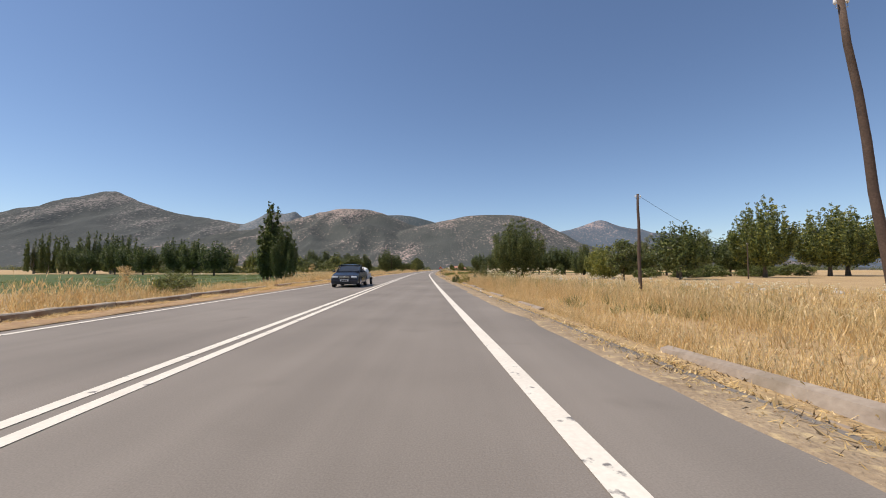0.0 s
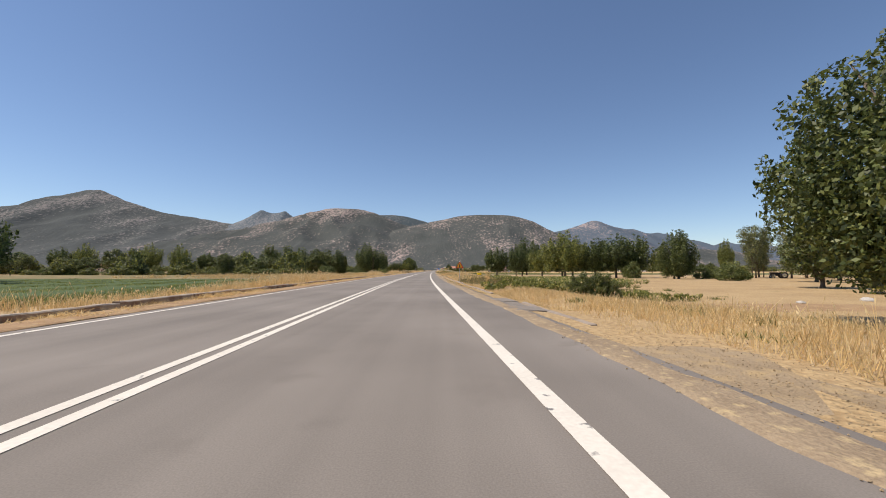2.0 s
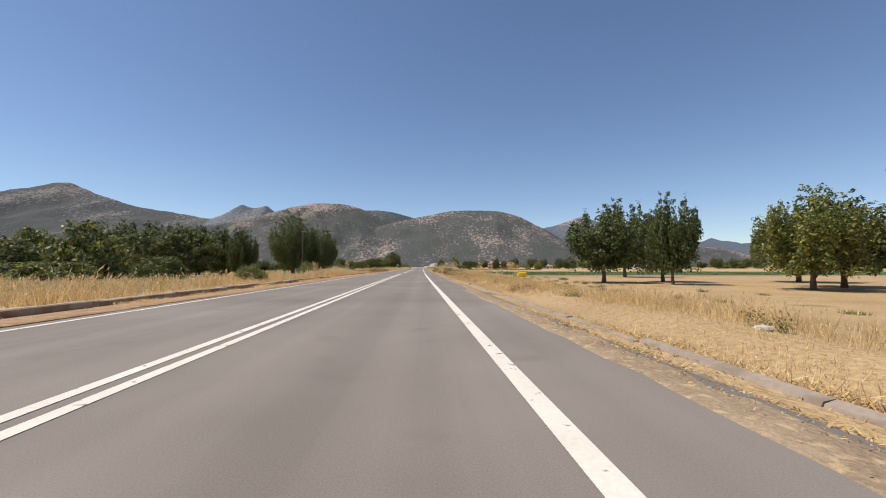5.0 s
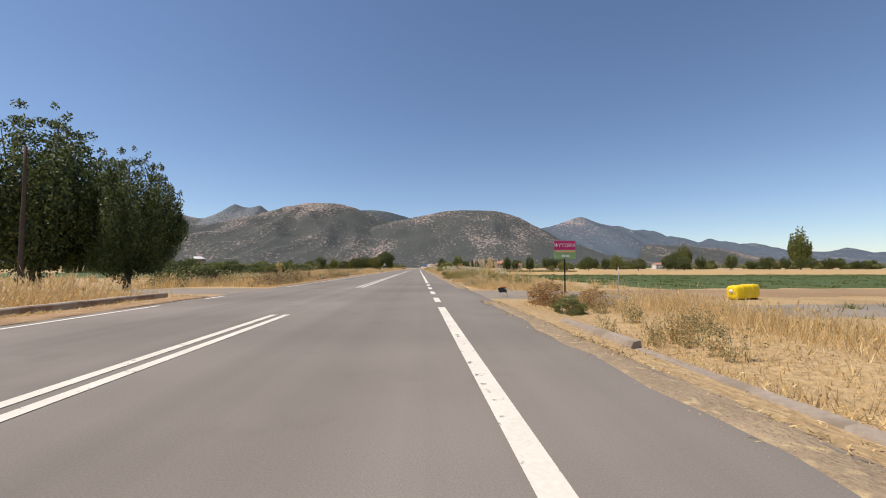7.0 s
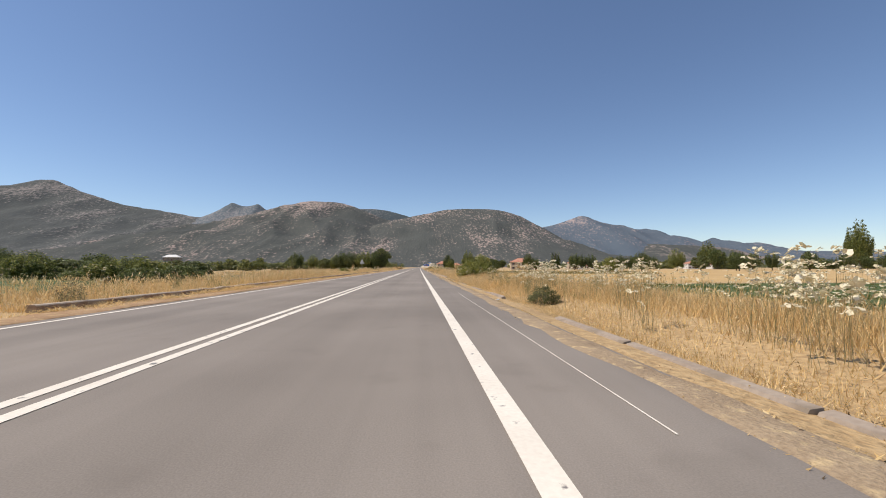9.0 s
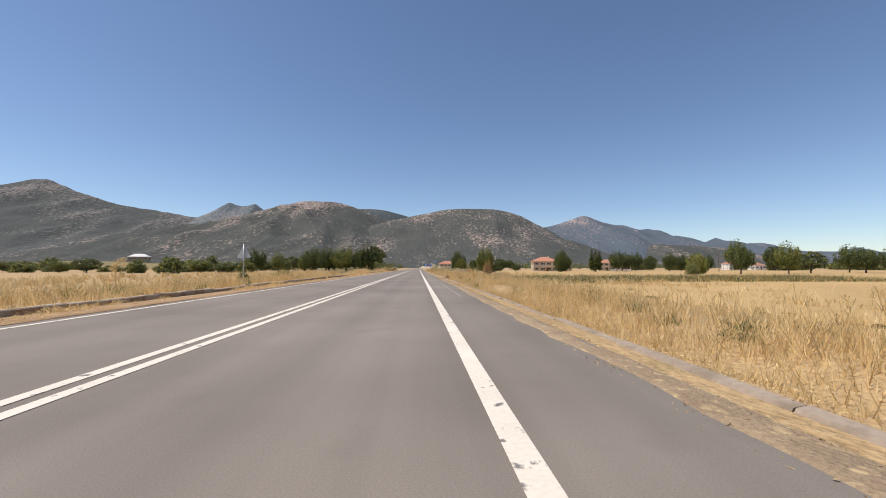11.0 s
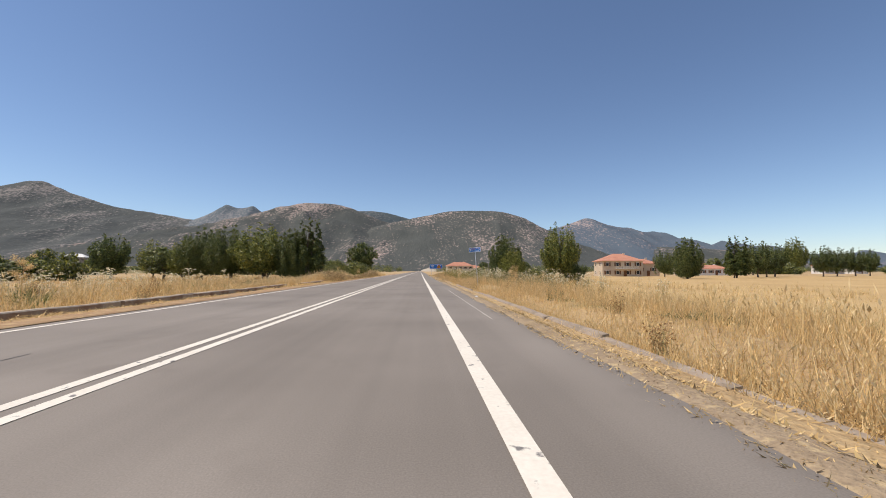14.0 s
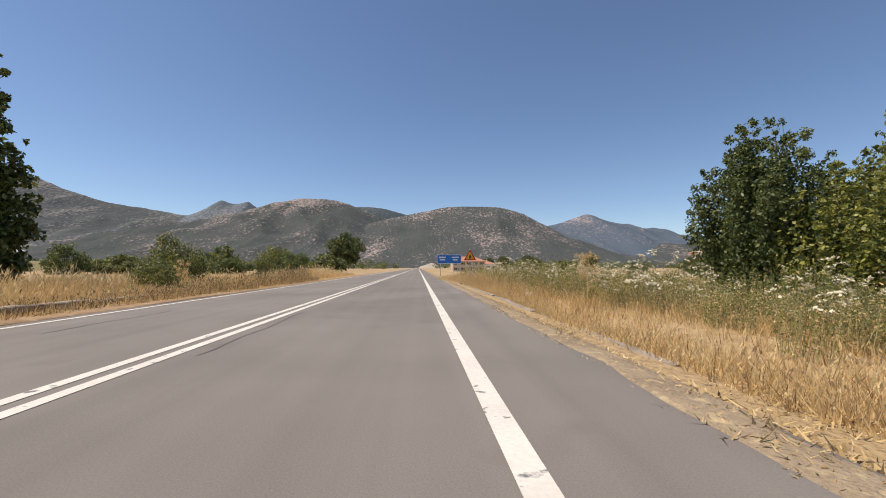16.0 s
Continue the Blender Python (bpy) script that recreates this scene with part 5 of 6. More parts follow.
car = tagged(new("car"), "dark blue sedan facing along the opposite lane", "car")
car.matrix_basis = along(25.2, -5.85) @ pose(0, 0, 0, 0, 0, 0)
loft([section(0.0, 0.78, 0.24, 0.66, 0.02, 0.08), section(0.1, 0.84, 0.2, 0.76, 0.02, 0.08), section(0.6, 0.865, 0.18, 0.86, 0.04, 0.08), section(1.25, 0.87, 0.18, 0.95, 0.04, 0.1), section(1.9, 0.875, 0.2, 0.96), section(3.3, 0.875, 0.2, 0.97), section(3.9, 0.86, 0.22, 1.0), section(4.3, 0.83, 0.26, 0.97), section(4.42, 0.76, 0.32, 0.85)], CAR_PAINT, "body", car, "dark blue painted body shell")
loft([section(1.2, 0.72, 0.90, 0.95, 0.01), section(1.95, 0.66, 0.90, 1.36, 0.03), section(2.3, 0.64, 0.9, 1.42, 0.03), section(3.0, 0.63, 0.9, 1.41, 0.03), section(3.75, 0.68, 0.92, 1.02, 0.01)], WINDOW, "cabin", car, "dark tinted windows")
loft([section(1.97, 0.665, 1.33, 1.38, 0.04, 0.1), section(2.3, 0.655, 1.36, 1.44, 0.04, 0.1), section(3.05, 0.645, 1.36, 1.43, 0.04, 0.1), section(3.15, 0.64, 1.33, 1.36, 0.03, 0.1)], CAR_PAINT, "roof", car)
for s in (-1, 1):
    for pts in ([(s * 0.74, 1.15, 0.93), (s * 0.665, 1.95, 1.37)], [(s * 0.66, 2.6, 0.95), (s * 0.64, 2.6, 1.42)], [(s * 0.645, 3.05, 1.4), (s * 0.7, 3.78, 1.0)]):
        part("pillar", mesh_of("pillar", *tube(pts, [0.035, 0.03], 6), CAR_PAINT), car)
    part_bm("headlight", box_bm(0.36, 0.12, 0.12, (s * 0.58, 0.03, 0.66), 0.04), LAMP_GLASS, car, "clear glass headlight")
    part_bm("fog_lamp", box_bm(0.16, 0.05, 0.07, (s * 0.58, 0.03, 0.36), 0.02), LAMP_GLASS, car)
    mir = part_bm("mirror", box_bm(0.2, 0.1, 0.13, (s * 0.96, 1.5, 1.0), 0.04), CAR_PAINT, car, "door mirror")
    for y in (0.85, 3.5):
        wheel(car, s * 0.785, y)
        part("wheel_arch", mesh_of("wheel_arch", *tube([(s * 0.8, y, 0.33), (s * 0.879, y, 0.33)], [0.38, 0.38], 24), TRIM_BLACK), car, "black wheel arch")
    part_bm("door_handle", box_bm(0.02, 0.16, 0.03, (s * 0.885, 2.2, 0.8), 0.005), CHROME, car, "bright door handle")
part_bm("grille", box_bm(0.62, 0.06, 0.14, (0, -0.01, 0.64), 0.03), TRIM_BLACK, car, "black radiator grille")
for k in range(3):
    part_bm("grille_bar", box_bm(0.6, 0.02, 0.016, (0, -0.045, 0.60 + 0.04 * k)), CHROME, car, "chrome grille bar")
part_bm("badge", box_bm(0.1, 0.02, 0.1, (0, -0.055, 0.68), 0.02), CHROME, car, "plain chrome badge")
part_bm("bumper", box_bm(1.56, 0.16, 0.17, (0, 0.03, 0.42), 0.05), CAR_PAINT, car)
part_bm("air_intake", box_bm(0.9, 0.05, 0.09, (0, -0.02, 0.31), 0.02), TRIM_BLACK, car)
pl = part_bm("number_plate", box_bm(0.52, 0.012, 0.11, (0, -0.058, 0.45), 0.004), SIGN_WHITE, car, "white plate with plain dark bars")
part_bm("print_bar", box_bm(0.4, 0.004, 0.05, (0, -0.066, 0.45)), SIGN_BLACK, pl)
for s in (-0.3, 0.25):
    part("wiper", mesh_of("wiper", *tube([(s, 1.18, 0.955), (s + 0.42, 1.3, 1.02)], [0.01, 0.008], 5), TRIM_BLACK), car)

trailer = tagged(new("trailer"), "small silver two-wheeled trailer with a white domed cover behind the car", "trailer")
trailer.matrix_basis = along(25.2, -5.85)
part_bm("box", box_bm(1.35, 1.9, 0.42, (0.12, 5.75, 0.62), 0.02), STEEL, trailer, "silver-grey sheet metal trailer box")
part_bm("stripe", box_bm(1.36, 1.91, 0.02, (0.12, 5.75, 0.72)), SIGN_RED, trailer, "thin dark red stripe")
loft([section(4.84, 0.64, 0.82, 0.98, 0.02), section(5.2, 0.66, 0.82, 1.16, 0.08), section(6.1, 0.66, 0.82, 1.22, 0.1), section(6.66, 0.64, 0.82, 1.05, 0.05)], TARP, "cover", trailer, "white domed cover")
part("drawbar", mesh_of("drawbar", *tube([(0, 4.4, 0.42), (0.1, 4.9, 0.5)], [0.04, 0.04], 8), STEEL), trailer)
for s in (-1, 1):
    wheel(trailer, 0.12 + s * 0.8, 5.85, 0.28, 0.16)
    part_bm("mudguard", box_bm(0.2, 0.75, 0.04, (0.12 + s * 0.8, 5.85, 0.6), 0.015), SIGN_WHITE, trailer, "white mudguard")
    part_bm("lamp", box_bm(0.14, 0.05, 0.1, (0.12 + s * 0.55, 4.78, 0.6), 0.01), SIGN_ORANGE, trailer, "orange side lamp")


# ---- verge plants ----
# ---- old tractor under the airy trees ----
def tractor(x, y, turn):
    root = tagged(new("tractor"), "old dark grey farm tractor parked under trees", "tractor")
    root.matrix_basis = pose(x, y, float(ground_z(x, y)), 0, 0, turn)
    part_bm("hood", box_bm(0.62, 1.6, 0.62, (0, 0.95, 1.12), 0.07), TRIM_BLACK, root)
    part_bm("grille", box_bm(0.5, 0.05, 0.5, (0, 1.77, 1.1), 0.01), STEEL, root)
    part_bm("gearbox", box_bm(0.46, 1.7, 0.44, (0, -0.2, 0.78), 0.05), TRIM_BLACK, root)
    part_bm("axle", box_bm(1.3, 0.16, 0.16, (0, 1.3, 0.46), 0.03), STEEL, root)
    part_bm("seat", box_bm(0.46, 0.42, 0.1, (0, -0.62, 1.22), 0.04), TYRE, root)
    part_bm("backrest", box_bm(0.46, 0.08, 0.36, (0, -0.85, 1.4), 0.03), TYRE, root)
    for sx in (-1, 1):
        part_bm("mudguard", box_bm(0.42, 1.2, 0.06, (0.72 * sx, -0.75, 1.52), 0.02), TRIM_BLACK, root)
        wheel(root, 0.74 * sx, -0.75, 0.74, 0.36)
        wheel(root, 0.64 * sx, 1.3, 0.4, 0.2)
        part("roll_bar", mesh_of("roll_bar", *tube([(0.5 * sx, -0.95, 1.3), (0.5 * sx, -0.98, 2.3)], [0.04, 0.04]), TRIM_BLACK), root)
    part_bm("canopy", box_bm(1.25, 1.3, 0.07, (0, -0.6, 2.33), 0.02), STEEL, root)
    part("exhaust", mesh_of("exhaust", *tube([(0.2, 1.2, 1.4), (0.2, 1.2, 2.15)], [0.035, 0.03]), STEEL), root)
    part("steering_column", mesh_of("steering_column", *tube([(0, 0.1, 1.2), (0, -0.22, 1.62)], [0.03, 0.025]), TRIM_BLACK), root)
    return root


tractor(75.4, 150.0, 68)


def fast_mesh(name, V, sizes, mats, index=None):
    """A mesh of loose polygons, each with its own corners, in order."""
    me = bpy.data.meshes.new(name)
    nv, nf = len(V), len(sizes)
    me.vertices.add(nv)
    me.vertices.foreach_set("co", np.asarray(V, np.float32).ravel())
    me.loops.add(nv)
    me.loops.foreach_set("vertex_index", np.arange(nv, dtype=np.int32))
    me.polygons.add(nf)
    me.polygons.foreach_set("loop_start", np.concatenate([[0], np.cumsum(sizes)[:-1]]).astype(np.int32))
    for m in mats:
        me.materials.append(m)
    if index is not None:
        me.polygons.foreach_set("material_index", np.asarray(index, np.int32))
    me.update(calc_edges=True)
    me.validate()
    return me


def open_ground(r, y):
    """False where a side road or an entrance keeps the ground bare."""
    right = (r > -4) & (((y > 208.0 - 0.1 * r) & (y < 216.0 - 0.32 * r) & (r < 16)) | ((y > 58.2) & (y < 63.8) & (r < 3.6)))
    right |= ((r > 1.55) & (r < 2.4) & (y > 68.1) & (y < 72.8)) | ((r > 3.0) & (y > 82.2) & (y < 85.2) & (r < 9)) | ((y > 74.6) & (y < 80) & (r > 10.6))
    left = (r < -4) & (((y > 211.0) & (y < 218.4)) | ((y > 58) & (y < 65) & (r > -20)))
    return ~(right | left)


def scatter(rg, n, r0, r1, y0, y1, tuft, power=1.0, loose=0.13, fill=False):
    m = max(1, n // tuft)
    cr = r0 + (r1 - r0) * rg.random(m) ** power
    cy = rg.uniform(y0, y1, m)
    keep = (np.sin(cr * 1.3 + cy * 0.21) + np.sin(cy * 0.37 - cr * 0.6) + np.sin(cy * 0.071) + rg.normal(0, 0.9, m)) > (-2.6 if fill else -1.3)
    cr, cy = cr[keep], cy[keep]
    pick = rg.integers(0, len(cr), n)
    r = cr[pick] + rg.normal(0, loose, n)
    y = cy[pick] + rg.normal(0, loose * 1.5, n)
    ok = open_ground(r, y) & (r > min(r0, r1) - 0.1) & (r < max(r0, r1) + 0.3)
    return r[ok], y[ok]


def grass(name, n, r0, r1, y0, y1, h0, h1, width, mats, seed, label, tuft=14, power=1.0, heads=0.25, lean=0.36, loose=0.16):
    rg = np.random.default_rng(seed)
    r, y = scatter(rg, n, r0, r1, y0, y1, tuft, power, loose, tuft == 7)
    n = len(r)
    x = r + edge_x(y)
    z = ground_z(x, y) - 0.03 + 0.045 * ((r > 1.0) & (r < 2.05) | (r < -8.8) & (r > -10.1))
    low = np.where((y > 214) & (y < 228) & (r > 3.8) & (h1 < 1.2), 0.45, 1.0)
    flattened = np.where((y > 228) & (y < 305), 0.62, np.where((y > 96) & (y < 206), 0.55, np.where(y > 438, 0.12, np.where(y > 305, 0.35, 0.12)))) * (1 - step(4.2, 6.8, r)) * (r > 0) * (0.75 + 0.25 * np.sin(y * 0.23 + r))
    low = low * (1 - flattened) * np.where((y > 63) & (y < 93) & (r > 2.4), 0.6, 1.0) * np.where((y > 440) & (r > 4.6), 0.6, 1.0)
    h = low * rg.uniform(h0, h1, n) * np.clip((np.abs(r + 3.7) - np.where(r < 0, 5.3, 5.9)) / 1.3, 0.22, 1.0) * (0.75 + 0.35 * np.sin(r * 0.9 + y * 0.13)) * np.where(rg.random(n) < 0.12, 1.35, 1.0)
    a = rg.uniform(0, 2 * np.pi, n)
    w = width * 1.3 * rg.uniform(0.6, 1.5, n)
    lx, ly = rg.normal(0, lean, n) * h, rg.normal(0, lean, n) * h
    base = np.stack([x, y, z], 1)
    side = np.stack([np.cos(a) * w, np.sin(a) * w, 0 * w], 1)
    tip = base + np.stack([lx, ly, h], 1)
    blades = np.stack([base - side, base + side, tip], 1).reshape(-1, 3)
    hd = rg.random(n) < heads
    t, s, l = tip[hd], side[hd] * 1.5, np.stack([lx, ly, h], 1)[hd] * 0.16
    hv = np.stack([t - l, t - l * 0.4 + s, t + l * 0.35, t - l * 0.4 - s], 1).reshape(-1, 3)
    V = np.concatenate([blades, hv])
    sizes = np.concatenate([np.full(n, 3), np.full(hd.sum(), 4)])
    index = np.concatenate([rg.integers(0, len(mats), n), np.full(hd.sum(), len(mats) - 1)])
    return tagged(new(name, fast_mesh(name, V, sizes, mats, index)), label, "grass", kind="stuff")


grass("dry_grass", 85000, 2.55, 8.5, -12, 72, 0.35, 0.8, 0.0055, [STRAW, STRAW, STRAW_PALE], 41, "tall golden dry grass on the verge", power=1.7)
grass("dry_grass", 16000, 2.55, 10, 72, 92, 0.2, 0.5, 0.006, [STRAW, STRAW_PALE, STRAW_PALE], 51, "low golden dry grass on the verge", power=1.0)
grass("dry_grass", 40000, 2.55, 6.6, 92, 152, 0.15, 0.42, 0.006, [STRAW, STRAW_PALE, STRAW_PALE], 151, "low thin dry grass before the maize", power=1.0)
grass("dry_grass", 14000, 6.6, 11.5, 111, 152, 0.25, 0.6, 0.007, [STRAW, STRAW_PALE, STRAW], 153, "dry grass beside the maize", power=1.0)
grass("dry_grass", 30000, 2.55, 7, 424, 478, 0.5, 0.95, 0.006, [STRAW, DOCK, STRAW], 154, "dense tall dry grass on the verge", power=1.5)
grass("dry_grass", 60000, 2.55, 10, 152, 216, 0.25, 0.6, 0.006, [STRAW, STRAW_PALE, STRAW], 152, "golden dry grass on the verge", power=1.0)
grass("dry_grass", 210000, 2.55, 8.5, 215, 490, 0.35, 0.85, 0.0055, [STRAW, STRAW, STRAW_PALE], 42, "tall golden dry grass on the verge", power=1.7)
grass("dry_grass", 36000, 8.0, 34, -5, 69, 0.35, 0.75, 0.016, [STRAW, STRAW_PALE, STRAW_PALE], 43, "dry golden grass in the field", tuft=20, power=1.3)
grass("dry_grass", 11000, 8.0, 17.5, 216, 294, 0.35, 0.8, 0.016, [STRAW, STRAW_PALE, STRAW_PALE], 252, "dry golden grass in the field", tuft=20, power=1.3)
grass("dry_grass", 52000, 8.0, 34, 294, 500, 0.35, 0.8, 0.016, [STRAW, STRAW_PALE, STRAW_PALE], 52, "dry golden grass in the field", tuft=20, power=1.3)
grass("dry_grass", 42000, 2.6, 13, 228, 300, 0.3, 0.75, 0.007, [STRAW, STRAW_PALE, STRAW], 155, "golden dry grass filling the verge", tuft=7, loose=0.3)
grass("dry_grass", 34000, 2.6, 12, 330, 425, 0.3, 0.7, 0.007, [STRAW, STRAW_PALE, STRAW], 156, "golden dry grass filling the verge", tuft=7, loose=0.3)
grass("dry_grass", 16000, 2.6, 12, 69, 92, 0.2, 0.55, 0.007, [STRAW, STRAW_PALE, STRAW], 157, "golden dry grass filling the verge", tuft=7, loose=0.3)
grass("straw_litter", 70000, 1.42, 2.12, -10, 485, 0.06, 0.18, 0.006, [STRAW, STRAW_PALE, DRY_LEAF], 158, "scattered straw litter between asphalt and gutter", tuft=7, heads=0.0, lean=2.4, loose=0.2)
grass("short_straw", 150000, 1.5, 3.6, -10, 485, 0.08, 0.26, 0.012, [STRAW, STRAW_PALE, STRAW_PALE], 44, "short flattened straw along the asphalt edge", heads=0.1, lean=1.3)
grass("straw_mats", 150000, 1.5, 3.2, -10, 485, 0.14, 0.36, 0.011, [STRAW, DRY_LEAF, STRAW], 144, "flattened mats of straw litter along the gutter", tuft=130, heads=0.05, lean=1.5, loose=0.28)
grass("straw_mats", 60000, -9.1, -10.2, -5, 490, 0.12, 0.36, 0.011, [STRAW, STRAW_PALE, STRAW], 145, "flattened straw litter before the low wall", tuft=110, heads=0.05, lean=1.9, loose=0.22)
grass("dry_grass", 50000, -10.6, -14.2, -5, 205, 0.4, 0.9, 0.011, [STRAW, STRAW, STRAW_PALE], 45, "dry golden grass behind the low wall", power=1.1)
grass("dry_grass", 80000, -10.6, -19, 205, 415, 0.4, 0.9, 0.011, [STRAW, STRAW, STRAW_PALE], 53, "dry golden grass behind the low wall", power=1.2)
grass("dry_grass", 26000, -10.6, -18, 410, 432, 0.4, 0.85, 0.011, [STRAW, STRAW, STRAW_PALE], 254, "dry golden grass behind the low wall", power=1.2)
grass("dry_grass", 42000, -10.6, -18, 432, 500, 0.55, 1.1, 0.011, [STRAW, STRAW, STRAW_PALE], 54, "tall dry grass hiding the low wall", power=1.2)
grass("tall_grass", 9000, -9.5, -10.7, 219, 246, 0.35, 0.8, 0.009, [STRAW, STRAW_PALE, DRY_LEAF], 147, "brown dry grass in front of the low wall", tuft=24)
grass("tall_grass", 14000, -9.3, -10.7, 424, 472, 0.5, 1.15, 0.009, [STRAW, STRAW, DRY_LEAF], 146, "tall brown dry grass in front of the low wall", tuft=24)
grass("short_straw", 50000, -8.95, -10.15, -5, 490, 0.08, 0.3, 0.008, [STRAW, STRAW_PALE], 46, "short straw in front of the low wall", heads=0.1, lean=1.0)
grass("dry_grass", 50000, -18, -60, 215, 520, 0.4, 0.9, 0.025, [STRAW, STRAW_PALE], 47, "dry grass at the field edge", tuft=24, power=1.4)
grass("dry_grass", 26000, -16, -70, 140, 200, 0.4, 0.9, 0.028, [STRAW, STRAW_PALE, STRAW], 357, "dry grass over the weedy field", tuft=24, power=1.5)
grass("green_weeds", 22000, 5.0, 22, 72, 215, 0.15, 0.4, 0.012, [WEED, WEED, STEM], 48, "green weeds among the dry grass", tuft=90, heads=0.0, lean=0.6)
grass("green_weeds", 12000, 4.0, 16, 10, 72, 0.2, 0.5, 0.014, [WEED, WEED, STEM], 55, "green weeds among the dry grass", tuft=60, heads=0.0, lean=0.6)
grass("green_weeds", 22000, 4.5, 16, 225, 480, 0.15, 0.42, 0.012, [WEED, LEAF_GREY, STEM], 49, "green weeds among the dry grass", tuft=60, heads=0.0, lean=0.6)
grass("green_weeds", 20000, -11.2, -24, 215, 480, 0.25, 0.7, 0.016, [WEED, WEED, STEM], 50, "green weeds behind the low wall", tuft=60, heads=0.0, lean=0.6)
grass("green_crop", 120000, -14.5, -70, 32, 134, 0.15, 0.35, 0.03, [WEED, WEED, LEAF_YELLOW], 56, "low green crop behind the dry verge", tuft=12, power=2.0, heads=0.0, lean=0.7)
grass("green_crop", 60000, 20, 110, 230, 290, 0.15, 0.35, 0.05, [WEED, LEAF_MID], 57, "low green crop in the field", tuft=12, power=1.5, heads=0.0, lean=0.7)


def weeds(name, n, r0, r1, y0, y1, h0, h1, mats, seed, label, leaves=110, size=0.022):
    """Bushy weeds run together: thin branching stems with many small leaf sprays."""
    rg = np.random.default_rng(seed)
    r, y = scatter(rg, n, r0, r1, y0, y1, 4)
    m = len(r)
    x = r + edge_x(y)
    h = rg.uniform(h0, h1, m)
    base = np.stack([x, y, ground_z(x, y)], 1)
    k = 6
    foot = np.repeat(base, k, 0) + np.concatenate([rg.normal(0, 0.05, (m * k, 2)), np.zeros((m * k, 1))], 1)
    tall = np.repeat(h, k) * rg.uniform(0.55, 1.0, m * k)
    tip = foot + np.stack([rg.normal(0, 0.17, m * k) * tall, rg.normal(0, 0.17, m * k) * tall, tall], 1)
    a = rg.uniform(0, 2 * np.pi, m * k)
    side = np.stack([np.cos(a), np.sin(a), 0 * a], 1) * 0.006
    stems = np.stack([foot - side, foot + side, tip], 1).reshape(-1, 3)
    count = m * leaves
    pick = rg.integers(0, m * k, count)
    f = rg.uniform(0.15, 1.02, count)[:, None]
    p = foot[pick] + (tip[pick] - foot[pick]) * f + rg.normal(0, 1, (count, 3)) * (0.055 * (1.25 - f)) * (0.6 + tall[pick][:, None] * 0.6)
    u = rg.normal(size=(count, 3))
    u /= np.linalg.norm(u, axis=1)[:, None]
    v = np.cross(u, rg.normal(size=(count, 3)))
    v /= np.linalg.norm(v, axis=1)[:, None] + 1e-6
    e = (size * rg.uniform(0.6, 1.5, count))[:, None]
    spray = np.stack([p - u * e, p - v * e * 0.4, p + u * e, p + v * e * 0.4], 1).reshape(-1, 3)
    V = np.concatenate([stems, spray])
    index = np.concatenate([np.full(m * k, len(mats)), rg.integers(0, len(mats), count)])
    me = fast_mesh(name, V, np.concatenate([np.full(m * k, 3), np.full(count, 4)]), list(mats) + [STEM], index)
    return tagged(new(name, me), label, "weeds", kind="stuff")


weeds("tall_weeds", 620, 3.9, 12, 426, 490, 0.6, 1.4, [WEED, LEAF_YELLOW, STRAW], 58, "tall green weeds and dry stems before the trees")
weeds("tall_weeds", 520, 4.4, 10, 440, 480, 0.5, 1.2, [WEED, LEAF_GREY, STRAW_PALE], 260, "low green weeds with flowers on the verge", leaves=150, size=0.018)
weeds("tall_weeds", 900, 6.8, 19, 441, 470, 1.0, 2.0, [WEED, LEAF_GREY, LEAF_YELLOW], 358, "head-high green weeds round the trees", leaves=110, size=0.03)
weeds("tall_weeds", 1000, 4.6, 10, 441, 470, 0.5, 1.25, [LEAF_YELLOW, WEED, STRAW], 366, "lush green weeds on the verge before the trees", leaves=130, size=0.02)
weeds("tall_weeds", 900, 5.2, 17, 452, 494, 1.3, 2.1, [WEED, LEAF_YELLOW, STRAW], 359, "head-high green weeds beyond the trees", leaves=110, size=0.03)
weeds("tall_weeds", 420, 8.5, 19, 427, 441, 0.9, 1.8, [WEED, LEAF_GREY, STRAW], 258, "head-high green weeds before the trees", size=0.045)
grass("green_weeds", 60000, 9, 62, 352, 368, 0.4, 0.95, 0.026, [LEAF_GREY, WEED, STRAW], 259, "strip of grey-green weeds before the stubble", tuft=7, heads=0.0, lean=0.5, loose=0.5)
weeds("tall_weeds", 200, 4.5, 11, 256, 285, 0.4, 0.9, [LEAF_GREY, WEED, STRAW], 59, "tall grey-green weeds on the verge", leaves=120, size=0.018)
weeds("tall_weeds", 170, 2.9, 5.2, 183, 206, 0.2, 0.6, [STRAW, STRAW_PALE, LEAF_GREY], 163, "withered pale weeds on the verge", leaves=150, size=0.018)
weeds("tall_weeds", 260, 3.4, 9, 226, 250, 0.5, 1.3, [LEAF_YELLOW, WEED, STRAW_PALE], 164, "green weeds in the tall dry grass", leaves=150, size=0.018)
weeds("tall_weeds", 150, 2.9, 5.2, 219, 240, 0.6, 1.4, [LEAF_YELLOW, WEED, STRAW_PALE], 162, "grey-green weeds at the corner of the side road", leaves=150, size=0.018)
weeds("tall_weeds", 380, 3.6, 14, 92, 150, 0.2, 0.65, [WEED, LEAF_GREY, STRAW], 158, "grey-green weeds among low dry grass")
weeds("tall_weeds", 460, 2.9, 9, 89, 106, 0.2, 0.6, [LEAF_GREY, WEED, DOCK], 165, "brown and green weeds on the verge before the maize", leaves=110, size=0.02)
weeds("tall_weeds", 420, 4, 18, 24, 52, 0.5, 1.0, [WEED, LEAF_YELLOW, STRAW], 159, "green weeds on the verge")
